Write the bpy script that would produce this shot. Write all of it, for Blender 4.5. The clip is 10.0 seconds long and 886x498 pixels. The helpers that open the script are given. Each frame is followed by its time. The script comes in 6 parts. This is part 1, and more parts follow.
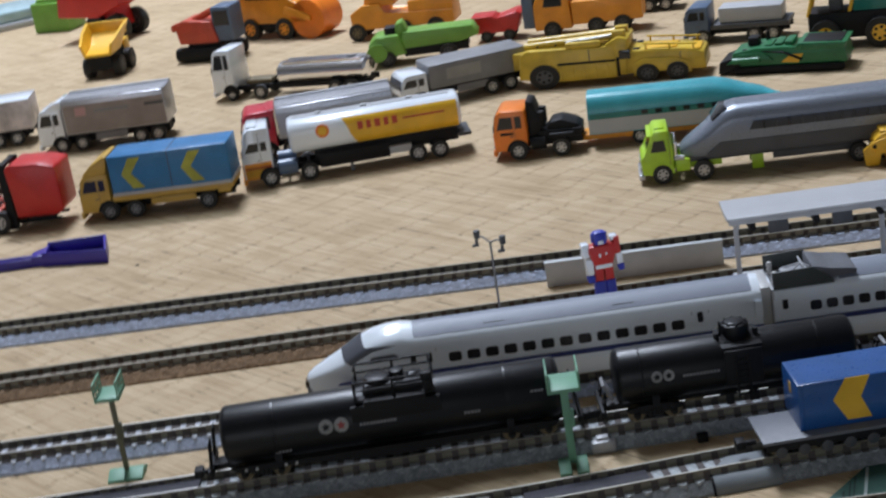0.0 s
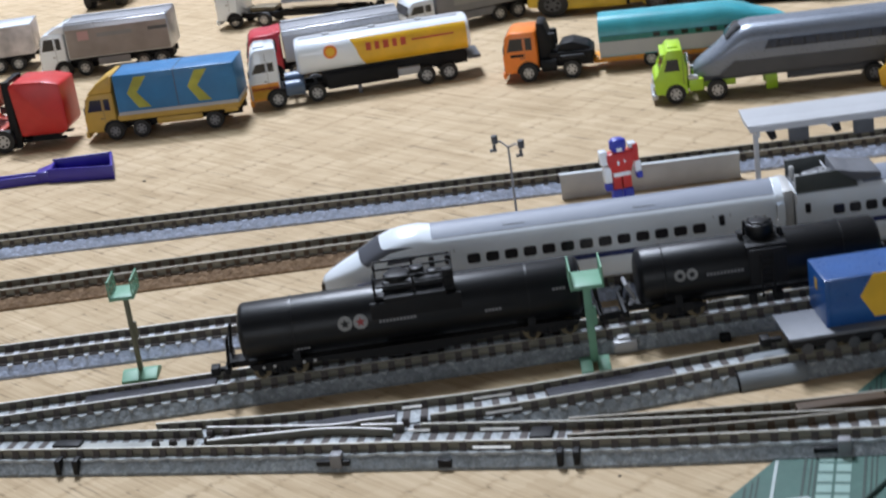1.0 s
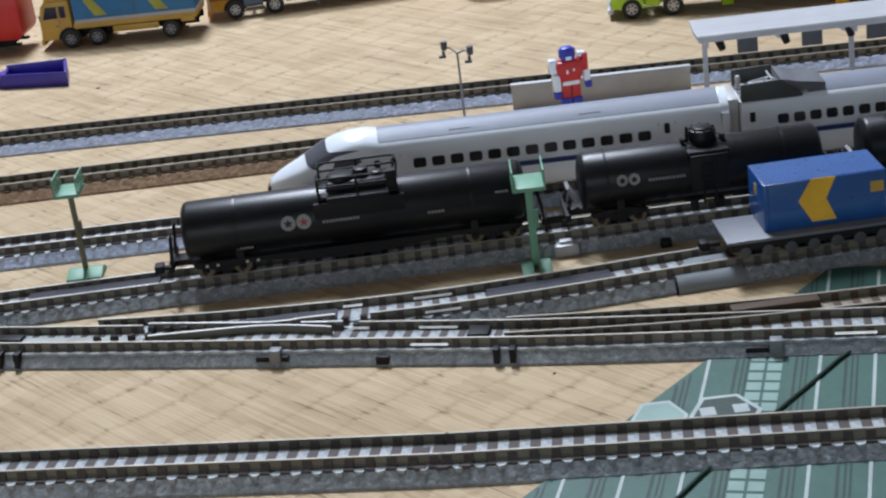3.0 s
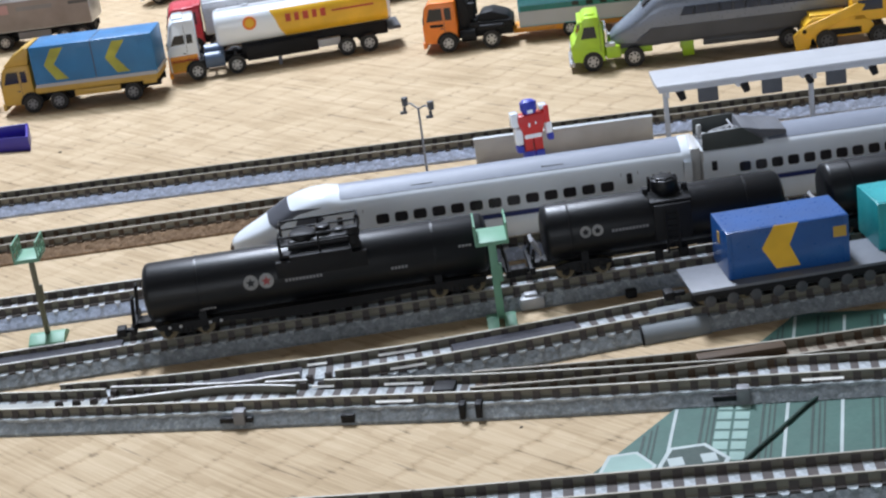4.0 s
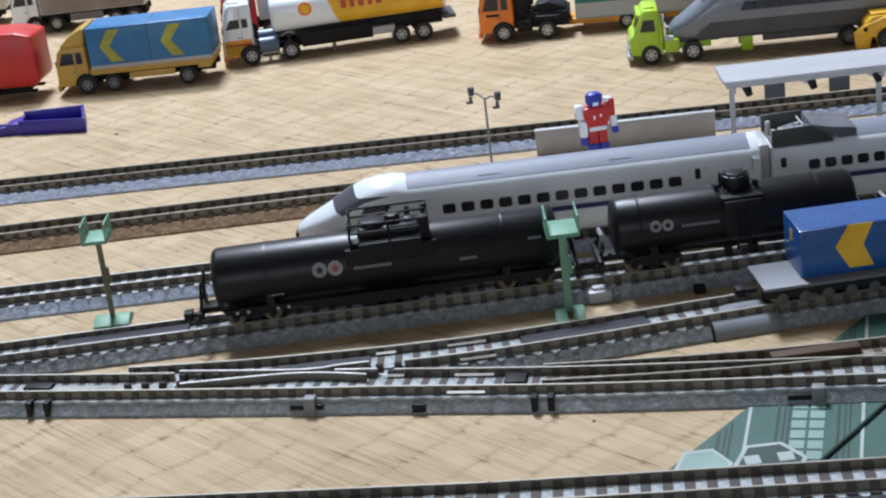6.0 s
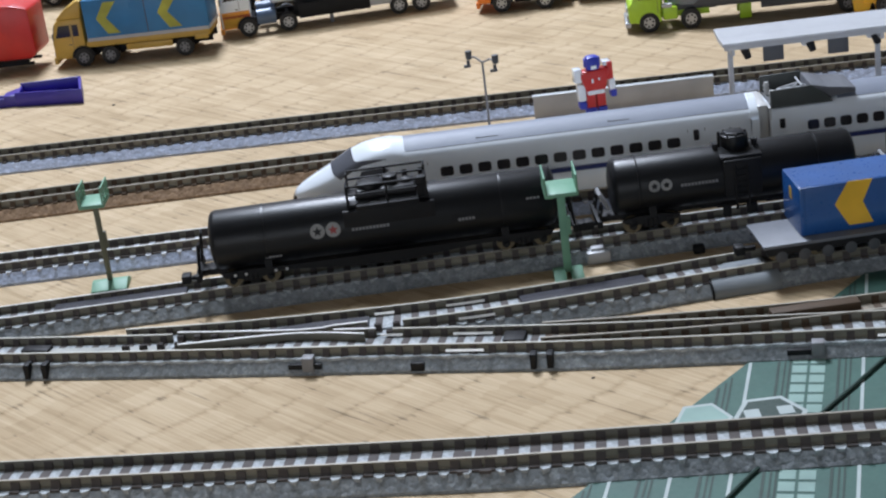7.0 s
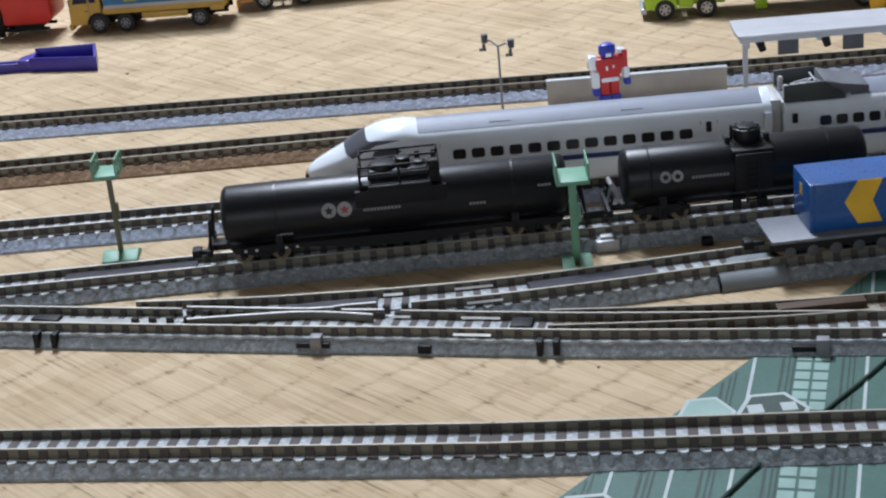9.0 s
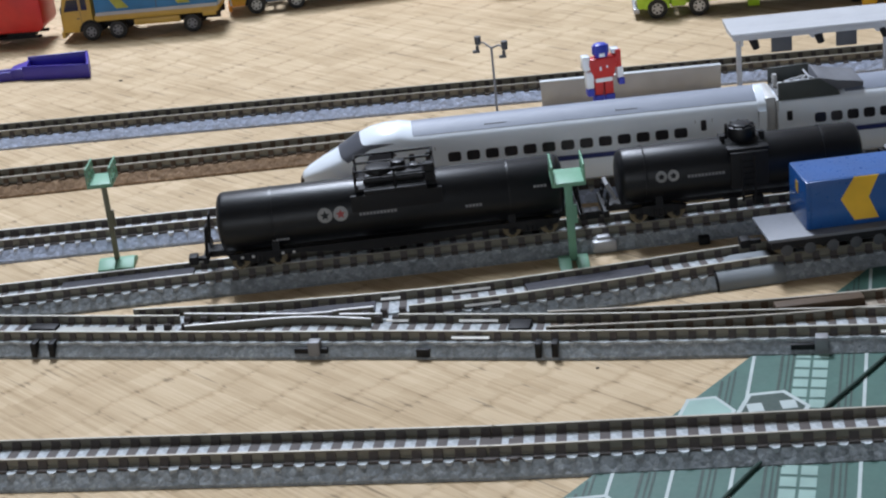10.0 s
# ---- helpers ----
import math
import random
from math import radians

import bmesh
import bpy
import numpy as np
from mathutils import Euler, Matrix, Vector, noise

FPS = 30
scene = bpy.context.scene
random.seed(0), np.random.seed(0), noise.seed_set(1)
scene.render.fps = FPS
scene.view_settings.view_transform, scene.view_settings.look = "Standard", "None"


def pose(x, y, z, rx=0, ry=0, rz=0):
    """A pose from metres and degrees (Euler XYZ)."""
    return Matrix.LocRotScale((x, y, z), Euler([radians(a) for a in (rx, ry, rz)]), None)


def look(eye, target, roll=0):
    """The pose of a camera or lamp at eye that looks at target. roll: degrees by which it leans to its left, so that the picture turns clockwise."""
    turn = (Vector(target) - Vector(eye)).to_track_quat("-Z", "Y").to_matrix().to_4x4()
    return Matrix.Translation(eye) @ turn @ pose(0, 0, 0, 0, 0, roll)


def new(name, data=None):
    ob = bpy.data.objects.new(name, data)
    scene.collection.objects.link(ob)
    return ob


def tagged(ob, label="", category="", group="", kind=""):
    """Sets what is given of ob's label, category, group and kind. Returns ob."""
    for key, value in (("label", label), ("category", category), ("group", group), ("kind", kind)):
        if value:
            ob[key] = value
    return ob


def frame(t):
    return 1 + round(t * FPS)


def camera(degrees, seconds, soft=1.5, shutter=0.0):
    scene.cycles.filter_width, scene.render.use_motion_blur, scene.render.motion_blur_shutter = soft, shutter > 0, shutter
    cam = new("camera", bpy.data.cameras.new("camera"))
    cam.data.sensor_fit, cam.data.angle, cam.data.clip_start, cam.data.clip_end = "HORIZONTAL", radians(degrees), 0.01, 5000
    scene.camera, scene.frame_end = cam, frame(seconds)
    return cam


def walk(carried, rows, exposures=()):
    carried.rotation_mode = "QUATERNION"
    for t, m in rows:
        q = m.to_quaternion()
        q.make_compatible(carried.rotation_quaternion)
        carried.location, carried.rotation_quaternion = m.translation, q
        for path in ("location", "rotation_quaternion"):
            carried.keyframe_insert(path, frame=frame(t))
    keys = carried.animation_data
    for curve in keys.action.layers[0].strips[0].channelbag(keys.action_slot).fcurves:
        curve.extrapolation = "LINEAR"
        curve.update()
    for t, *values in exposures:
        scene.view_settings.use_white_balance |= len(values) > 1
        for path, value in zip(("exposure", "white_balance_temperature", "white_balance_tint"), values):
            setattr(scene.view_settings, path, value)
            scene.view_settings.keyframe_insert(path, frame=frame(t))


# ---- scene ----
# One plan unit is 0.93 mm; the whole place is laid out in plan units and set to metres here.
U = 0.00093

# seconds, eye, yaw, pitch, roll in plan units and degrees
PATH = [
    (0, 24.49, -534.45, 242.93, 2.463, -18.741, -8.877),
    (0.5, 13.06, -532.51, 233.69, 2.479, -19.665, -5.533),
    (1, 10.49, -535.19, 221.86, 2.195, -20.006, -8.316),
    (1.5, 6.66, -541.67, 215.02, 1.980, -21.073, -9.442),
    (2, -8.43, -537.18, 206.57, 1.875, -21.977, -7.228),
    (2.5, 3.83, -538.22, 204.82, 1.897, -22.210, -6.840),
    (3, 18.72, -540.99, 212.52, 1.544, -22.431, -7.260),
    (4.3, 21.58, -537.94, 209.95, 0.066, -20.303, -8.119),
    (4.5, 15.13, -537.76, 212.38, 0.106, -20.520, -7.156),
    (5, 8.08, -538.46, 213.31, 0.446, -20.693, -6.631),
    (5.5, 6.52, -537.95, 213.96, 0.807, -20.835, -6.839),
    (6.8, 6.62, -536.30, 205.93, 1.206, -21.121, -7.440),
    (7, 5.94, -538.50, 204.45, 1.151, -21.347, -7.467),
    (7.5, 9.30, -537.94, 206.01, 1.257, -21.587, -6.821),
    (8, 0.91, -538.70, 209.83, 1.238, -21.943, -5.623),
    (8.5, 5.25, -539.14, 206.96, 1.396, -22.081, -5.941),
    (9, 4.19, -539.92, 209.08, 1.375, -22.293, -5.560),
    (9.5, 3.88, -539.50, 209.47, 1.301, -22.324, -5.734),
    (10, 3.68, -539.26, 209.59, 1.186, -22.283, -6.372),
]


def camera_pose(x, y, z, yaw, pitch, roll):
    ey, ep = radians(yaw), radians(pitch)
    ahead = Vector((-math.sin(ey) * math.cos(ep), math.cos(ey) * math.cos(ep), math.sin(ep)))
    eye = Vector((x, y, z)) * U
    return look(eye, eye + ahead, roll)


cam = camera(29.72, 10.0, 2.2, 0.5)
walk(cam, [(t, camera_pose(*r)) for t, *r in PATH], [(0.0, -0.15), (0.5, 0.07), (1.0, 0.27), (1.5, 0.26), (2.0, 0.13), (3.0, 0.25), (4.5, 0.61), (5.5, 0.39), (7.5, 0.32), (10.0, 0.33)])

# ---- world and light: evening room, ceiling lamp beyond the toys, added fill lamp and window ----
world = bpy.data.worlds.new("room_world")
scene.world = world
world.use_nodes = True
world.node_tree.nodes["Background"].inputs[0].default_value = (0.02, 0.025, 0.035, 1)
world.node_tree.nodes["Background"].inputs[1].default_value = 0.3

LAMP_AT = (-0.32, 1.5, 2.12)
lamp_data = bpy.data.lights.new("ceiling_lamp", "AREA")
lamp_data.shape, lamp_data.size = "DISK", 0.5
lamp_data.energy = 64
lamp_data.color = (0.87, 0.945, 1.14)
lamp = new("ceiling_lamp_light", lamp_data)
lamp.matrix_world = look(LAMP_AT, (LAMP_AT[0], LAMP_AT[1], 0.0))
# an added, unseen second ceiling lamp, weaker, nearer the tracks, as fill
LAMP_FILL = (-0.3, 0.85, 2.12)
fill_data = bpy.data.lights.new("fill_lamp", "AREA")
fill_data.shape, fill_data.size = "DISK", 0.6
fill_data.energy = 20
fill_data.color = (0.84, 0.97, 1.14)
fill_lamp = new("fill_lamp_light", fill_data)
fill_lamp.matrix_world = look(LAMP_FILL, (LAMP_FILL[0], LAMP_FILL[1], 0.0))
# added evening fill: unseen window in the south wall, behind the viewer
WIN_X0, WIN_X1, WIN_Z0, WIN_Z1 = -1.7, 0.0, 0.1, 0.75
win_fill_data = bpy.data.lights.new("added_window_fill", "AREA")
win_fill_data.shape, win_fill_data.size, win_fill_data.size_y = "RECTANGLE", 1.64, 0.6
win_fill_data.energy = 6.5
win_fill_data.color = (0.9, 0.98, 1.1)
win_fill = new("added_window_fill_light", win_fill_data)
WIN_FILL_AT = Vector(((WIN_X0 + WIN_X1) / 2, -2.39, (WIN_Z0 + WIN_Z1) / 2))
win_fill.matrix_world = look(WIN_FILL_AT, WIN_FILL_AT + Vector((0, 1, 0)))


# ---- materials ----
def nodes_of(name):
    m = bpy.data.materials.new(name)
    m.use_nodes = True
    nt = m.node_tree
    return m, nt, nt.nodes["Principled BSDF"]


def node(nt, kind, **inputs):
    n = nt.nodes.new(kind)
    for key, value in inputs.items():
        n.inputs[key.replace("_", " ")].default_value = value
    return n


def coords(nt):
    return nt.nodes.new("ShaderNodeTexCoord").outputs["Object"]


def plain(name, col, rough=0.4, metal=0.0, vary=0.12, grain=900.0, bump=0.04, coat=0.0, spec=0.5):
    """Painted or moulded surface: slight blotches, fine grain, scuffed gloss."""
    m, nt, b = nodes_of(name)
    co = coords(nt)
    big = node(nt, "ShaderNodeTexNoise", Scale=90.0, Detail=3.0)
    fine = node(nt, "ShaderNodeTexNoise", Scale=grain, Detail=2.0)
    nt.links.new(co, big.inputs["Vector"])
    nt.links.new(co, fine.inputs["Vector"])
    ramp = nt.nodes.new("ShaderNodeMapRange")
    ramp.inputs["To Min"].default_value, ramp.inputs["To Max"].default_value = 1 - vary, 1 + vary
    ramp.inputs["From Min"].default_value, ramp.inputs["From Max"].default_value = 0.3, 0.7
    nt.links.new(big.outputs["Fac"], ramp.inputs["Value"])
    mul = nt.nodes.new("ShaderNodeVectorMath")
    mul.operation = "SCALE"
    mul.inputs[0].default_value = col
    nt.links.new(ramp.outputs[0], mul.inputs["Scale"])
    nt.links.new(mul.outputs[0], b.inputs["Base Color"])
    rr = nt.nodes.new("ShaderNodeMapRange")
    rr.inputs["To Min"].default_value, rr.inputs["To Max"].default_value = max(rough - 0.1, 0.04), min(rough + 0.12, 1)
    nt.links.new(fine.outputs["Fac"], rr.inputs["Value"])
    nt.links.new(rr.outputs[0], b.inputs["Roughness"])
    b.inputs["Metallic"].default_value = metal
    b.inputs["Coat Weight"].default_value = coat
    b.inputs["Specular IOR Level"].default_value = spec
    if bump:
        bp = node(nt, "ShaderNodeBump", Strength=bump, Distance=0.0004)
        nt.links.new(fine.outputs["Fac"], bp.inputs["Height"])
        nt.links.new(bp.outputs[0], b.inputs["Normal"])
    return m


def math_node(nt, op, a, b2=None, c=None):
    n = nt.nodes.new("ShaderNodeMath")
    n.operation = op
    for i, v in enumerate((a, b2, c)):
        if v is None:
            continue
        if isinstance(v, (int, float)):
            n.inputs[i].default_value = v
        else:
            nt.links.new(v, n.inputs[i])
    return n.outputs[0]


def granular(name, dark, light, scale=1400.0, rough=0.85, bump=0.5, lump=420.0, relief=0.0009):
    """Moulded ballast: stones of two sizes, some of them paler, in lumps."""
    m, nt, b = nodes_of(name)
    co = coords(nt)
    fine = node(nt, "ShaderNodeTexVoronoi", Scale=scale)
    stone = node(nt, "ShaderNodeTexVoronoi", Scale=scale * 0.45)
    heap = node(nt, "ShaderNodeTexNoise", Scale=lump, Detail=3.0)
    wash = node(nt, "ShaderNodeTexNoise", Scale=45.0, Detail=3.0)
    for n in (fine, stone, heap, wash):
        nt.links.new(co, n.inputs["Vector"])
    grey = []
    for v in (fine, stone):
        sep = nt.nodes.new("ShaderNodeSeparateColor")
        nt.links.new(v.outputs["Color"], sep.inputs[0])
        grey.append(sep.outputs[0])
    tone = math_node(nt, "MULTIPLY_ADD", grey[0], 0.22, math_node(nt, "MULTIPLY", grey[1], 0.34))
    tone = math_node(nt, "MULTIPLY_ADD", heap.outputs["Fac"], 0.5, tone)
    tone = math_node(nt, "MULTIPLY_ADD", wash.outputs["Fac"], 0.36, tone)
    cr = nt.nodes.new("ShaderNodeValToRGB")
    e = cr.color_ramp.elements
    e[0].position, e[0].color = 0.36, (*dark, 1)
    e[1].position, e[1].color = 0.84, (*light, 1)
    pale = e.new(0.98)
    pale.color = (*(min(0.85, c * 1.35) for c in light), 1)
    nt.links.new(tone, cr.inputs[0])
    nt.links.new(cr.outputs[0], b.inputs["Base Color"])
    b.inputs["Roughness"].default_value = rough
    h = math_node(nt, "MULTIPLY_ADD", stone.outputs["Distance"], -0.6, math_node(nt, "MULTIPLY", heap.outputs["Fac"], 1.2))
    bp = node(nt, "ShaderNodeBump", Strength=bump, Distance=relief)
    nt.links.new(h, bp.inputs["Height"])
    nt.links.new(bp.outputs[0], b.inputs["Normal"])
    return m


STRAND_TURN, BLOCK_LONG, ROW_WIDE = 47.0, 0.0165, 0.0135


def rush_mat_material():
    """Woven rush: straight flat strands laid in rows, tucked under along slanted bands."""
    m, nt, b = nodes_of("woven_rush")
    co = coords(nt)
    mp = nt.nodes.new("ShaderNodeMapping")
    mp.inputs["Rotation"].default_value = (0, 0, radians(STRAND_TURN))
    nt.links.new(co, mp.inputs["Vector"])
    xyz = nt.nodes.new("ShaderNodeSeparateXYZ")
    nt.links.new(mp.outputs[0], xyz.inputs[0])
    length, across = xyz.outputs[0], xyz.outputs[1]
    wob = node(nt, "ShaderNodeTexNoise", Scale=14.0, Detail=1.0)
    nt.links.new(co, wob.inputs["Vector"])
    sway = math_node(nt, "MULTIPLY_ADD", wob.outputs["Fac"], 0.010, -0.005)

    def drawn(sx, sy, detail, rough):
        st = nt.nodes.new("ShaderNodeMapping")
        st.inputs["Scale"].default_value = (sx, sy, 1)
        nt.links.new(mp.outputs[0], st.inputs["Vector"])
        n = node(nt, "ShaderNodeTexNoise", Scale=1.0, Detail=detail, Roughness=rough)
        nt.links.new(st.outputs[0], n.inputs["Vector"])
        return n.outputs["Fac"]

    def span(value, f0, f1, t0, t1):
        r = nt.nodes.new("ShaderNodeMapRange")
        for i, v in enumerate((f0, f1, t0, t1)):
            r.inputs[i + 1].default_value = v
        nt.links.new(value, r.inputs["Value"])
        return r.outputs[0]

    strand = drawn(26, 1000, 3.0, 0.6)
    ribbon = drawn(24, 300, 2.0, 0.5)
    gap = drawn(34, 760, 1.0, 0.4)
    # each strand dips a little before or after its neighbour, so a band's edge is frayed
    fray = math_node(nt, "MULTIPLY_ADD", drawn(3, 420, 1.0, 0.5), 0.0052, -0.0026)
    u = math_node(nt, "ADD", math_node(nt, "ADD", length, sway), fray)
    row = math_node(nt, "DIVIDE", math_node(nt, "ADD", across, sway), ROW_WIDE)
    step = nt.nodes.new("ShaderNodeTexWhiteNoise")
    step.noise_dimensions = "1D"
    nt.links.new(math_node(nt, "FLOOR", row), step.inputs["W"])
    cell = math_node(nt, "MULTIPLY_ADD", step.outputs["Value"], 0.14, math_node(nt, "DIVIDE", u, BLOCK_LONG))
    # every plait has its own tone
    pick = nt.nodes.new("ShaderNodeTexWhiteNoise")
    pick.noise_dimensions = "2D"
    pair = nt.nodes.new("ShaderNodeCombineXYZ")
    nt.links.new(math_node(nt, "FLOOR", math_node(nt, "ADD", cell, 0.5)), pair.inputs[0])
    nt.links.new(math_node(nt, "FLOOR", row), pair.inputs[1])
    nt.links.new(pair.outputs[0], pick.inputs["Vector"])
    band = math_node(nt, "MULTIPLY", math_node(nt, "PINGPONG", cell, 0.5), 2.0)
    ridge = math_node(nt, "MULTIPLY", math_node(nt, "PINGPONG", row, 0.5), 2.0)
    tuck = span(band, 0.0, 0.22, 0.0, 1.0)
    groove = span(ridge, 0.0, 0.26, 0.0, 1.0)
    blot = node(nt, "ShaderNodeTexNoise", Scale=8.0, Detail=3.0)
    nt.links.new(co, blot.inputs["Vector"])
    tone = math_node(nt, "ADD", math_node(nt, "MULTIPLY", strand, 0.46), math_node(nt, "MULTIPLY", ribbon, 0.30))
    tone = math_node(nt, "ADD", tone, math_node(nt, "MULTIPLY", blot.outputs["Fac"], 0.2))
    # tone drops at tucks and grooves: crease shade put into the colour
    tone = math_node(nt, "ADD", tone, math_node(nt, "MULTIPLY_ADD", math_node(nt, "SUBTRACT", tuck, 1.0), math_node(nt, "MULTIPLY", pick.outputs["Value"], 0.13), 0.025))
    tone = math_node(nt, "ADD", tone, math_node(nt, "MULTIPLY_ADD", groove, 0.03, -0.02))
    tone = math_node(nt, "ADD", tone, math_node(nt, "MULTIPLY_ADD", pick.outputs["Value"], 0.10, -0.05))
    cr = nt.nodes.new("ShaderNodeValToRGB")
    e = cr.color_ramp.elements
    e[0].position, e[0].color = 0.24, (0.251, 0.175, 0.0894, 1)
    e[1].position, e[1].color = 0.72, (0.599, 0.474, 0.317, 1)
    mid = e.new(0.46)
    mid.color = (0.439, 0.328, 0.202, 1)
    nt.links.new(tone, cr.inputs[0])
    # thin slits where strands part, shade painted in, beside the grooves and tucked ends
    edge = math_node(nt, "MULTIPLY", math_node(nt, "ADD", math_node(nt, "MULTIPLY", groove, 0.6), tuck), 0.09)
    slit = span(math_node(nt, "ADD", gap, edge), 0.40, 0.46, 0.58, 1.0)
    mul = nt.nodes.new("ShaderNodeVectorMath")
    mul.operation = "SCALE"
    nt.links.new(cr.outputs[0], mul.inputs[0])
    nt.links.new(slit, mul.inputs["Scale"])
    nt.links.new(mul.outputs[0], b.inputs["Base Color"])
    b.inputs["Roughness"].default_value = 0.75
    b.inputs["Specular IOR Level"].default_value = 0.14
    h = math_node(nt, "ADD", math_node(nt, "MULTIPLY", tuck, 0.4), math_node(nt, "MULTIPLY", strand, 0.5))
    h = math_node(nt, "ADD", h, math_node(nt, "MULTIPLY", slit, 0.5))
    bp = node(nt, "ShaderNodeBump", Strength=0.38, Distance=0.0012)
    nt.links.new(h, bp.inputs["Height"])
    nt.links.new(bp.outputs[0], b.inputs["Normal"])
    return m


RUSH = rush_mat_material()
WALLPAPER = plain("wallpaper", (0.42, 0.43, 0.45), 0.85, grain=300, bump=0.1)
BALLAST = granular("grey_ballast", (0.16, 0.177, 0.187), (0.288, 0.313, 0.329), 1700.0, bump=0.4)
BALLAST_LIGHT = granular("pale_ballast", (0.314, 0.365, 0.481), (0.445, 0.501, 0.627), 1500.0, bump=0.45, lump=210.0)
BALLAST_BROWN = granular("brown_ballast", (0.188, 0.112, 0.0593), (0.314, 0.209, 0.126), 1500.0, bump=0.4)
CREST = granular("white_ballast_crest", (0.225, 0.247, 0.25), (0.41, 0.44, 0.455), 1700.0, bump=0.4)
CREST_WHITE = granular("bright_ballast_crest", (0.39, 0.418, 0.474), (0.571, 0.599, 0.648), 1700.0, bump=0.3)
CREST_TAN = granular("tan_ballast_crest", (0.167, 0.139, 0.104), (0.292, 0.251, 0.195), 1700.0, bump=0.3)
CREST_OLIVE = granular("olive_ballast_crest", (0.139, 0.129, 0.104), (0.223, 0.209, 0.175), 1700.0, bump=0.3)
TIE = plain("tie_plastic", (0.082, 0.07, 0.065), 0.65, spec=0.25)
TIE_FAR = plain("tie_grey_brown", (0.0697, 0.0593, 0.0522), 0.65, spec=0.25)
TIE_BROWN = plain("tie_brown", (0.0836, 0.0557, 0.0348), 0.65, spec=0.25)
RAIL_SIDE = plain("rail_olive_side", (0.202, 0.187, 0.146), 0.55, vary=0.2, spec=0.25)
RAIL_DULL = plain("rail_dull_top", (0.34, 0.31, 0.26), 0.5, 0.5, bump=0.02)
RAIL_WORN = plain("rail_worn_top", (0.50, 0.48, 0.42), 0.42, 0.5, bump=0.02)
RAIL_TOP = plain("rail_nickel_top", (0.90, 0.89, 0.86), 0.32, 0.7, bump=0.02)
BLACK = plain("black_satin_paint", (0.00452, 0.00523, 0.00662), 0.36, spec=0.3)
BLACK_DULL = plain("black_plastic", (0.011, 0.011, 0.012), 0.55, spec=0.2)
RUBBER = plain("tyre_rubber", (0.02, 0.019, 0.018), 0.7)
STEEL = plain("wheel_steel", (0.50, 0.49, 0.47), 0.4, 0.35)
BRONZE = plain("bronze_wheel", (0.15, 0.12, 0.07), 0.5, 0.4)
CHROME = plain("chrome", (0.85, 0.86, 0.9), 0.12, 1.0, vary=0.03, bump=0.0)
WHITE = plain("white_paint", (0.86, 0.92, 0.98), 0.2, vary=0.03, bump=0.0, coat=0.9)
MARKGREY = plain("worn_white_print", (0.279, 0.279, 0.272), 0.5, vary=0.3)
MARKRED = plain("worn_red_print", (0.292, 0.0387, 0.0387), 0.5, vary=0.3)
OFFWHITE = plain("offwhite_plastic", (0.516, 0.516, 0.507), 0.4)
PALEGREY = plain("pale_grey_paint", (0.43, 0.439, 0.456), 0.4, vary=0.04)
ROOFGREY = plain("roof_grey_paint", (0.21, 0.235, 0.29), 0.5, vary=0.05)
MIDGREY = plain("mid_grey_plastic", (0.215, 0.215, 0.224), 0.5)
DARKGREY = plain("dark_grey_plastic", (0.07, 0.072, 0.078), 0.5)
SILVER = plain("silver_paint", (0.46, 0.47, 0.50), 0.3, 0.6, vary=0.06)
GUNMETAL = plain("gunmetal_paint", (0.20, 0.225, 0.27), 0.3, 0.3, vary=0.04, bump=0.0)
GLASS_DARK = plain("dark_glazing", (0.02, 0.022, 0.026), 0.12, vary=0.05, bump=0.0)
WINDOW = plain("smoked_window", (0.04, 0.037, 0.04), 0.15, vary=0.3, bump=0.0)
GLASS_GREY = plain("grey_glazing", (0.105, 0.11, 0.128), 0.15, vary=0.05, bump=0.0)
NAVY = plain("navy_stripe", (0.018, 0.03, 0.16), 0.35)
RED = plain("red_paint", (0.55, 0.02, 0.017), 0.35)
REDBROWN = plain("dull_red_paint", (0.5, 0.06, 0.025), 0.4)
CRIMSON = plain("crimson_paint", (0.52, 0.02, 0.04), 0.3)
ORANGE = plain("orange_paint", (0.85, 0.22, 0.02), 0.32)
ORANGE2 = plain("amber_paint", (0.78, 0.30, 0.02), 0.35)
YELLOW = plain("yellow_paint", (0.84, 0.48, 0.03), 0.32)
OCHRE = plain("ochre_paint", (0.533, 0.327, 0.0516), 0.38)
LEMON = plain("lemon_yellow_paint", (0.60, 0.41, 0.035), 0.35, vary=0.2)
TEAL_TOP = plain("light_teal_paint", (0.06, 0.37, 0.43), 0.3)
GREYBROWN = plain("grey_brown_print", (0.27, 0.235, 0.22), 0.35, vary=0.15)
LIME = plain("lime_paint", (0.42, 0.66, 0.03), 0.32)
LEAF = plain("leaf_green_paint", (0.16, 0.36, 0.05), 0.38)
DEEPGREEN = plain("deep_green_paint", (0.02, 0.16, 0.06), 0.35)
MINT = plain("mint_plastic", (0.155, 0.34, 0.225), 0.5)
TEAL = plain("teal_paint", (0.03, 0.36, 0.38), 0.3)
TEALGREEN = plain("teal_green_paint", (0.012, 0.17, 0.15), 0.3)
BLUE = plain("blue_paint", (0.012, 0.088, 0.30), 0.3, coat=0.4)
SKYBLUE = plain("truck_blue_paint", (0.0172, 0.163, 0.378), 0.35)
VIOLETBLUE = plain("violet_blue_plastic", (0.0384, 0.0244, 0.292), 0.38)
STEELBLUE = plain("steel_blue_paint", (0.086, 0.129, 0.206), 0.38)
TOYBLUE = plain("figure_blue", (0.0258, 0.043, 0.43), 0.4)
CLOTH_GREEN = plain("green_print", (0.0314, 0.0972, 0.0746), 0.55, vary=0.1)
CLOTH_DARK = plain("dark_green_print", (0.0105, 0.0348, 0.0244), 0.55)
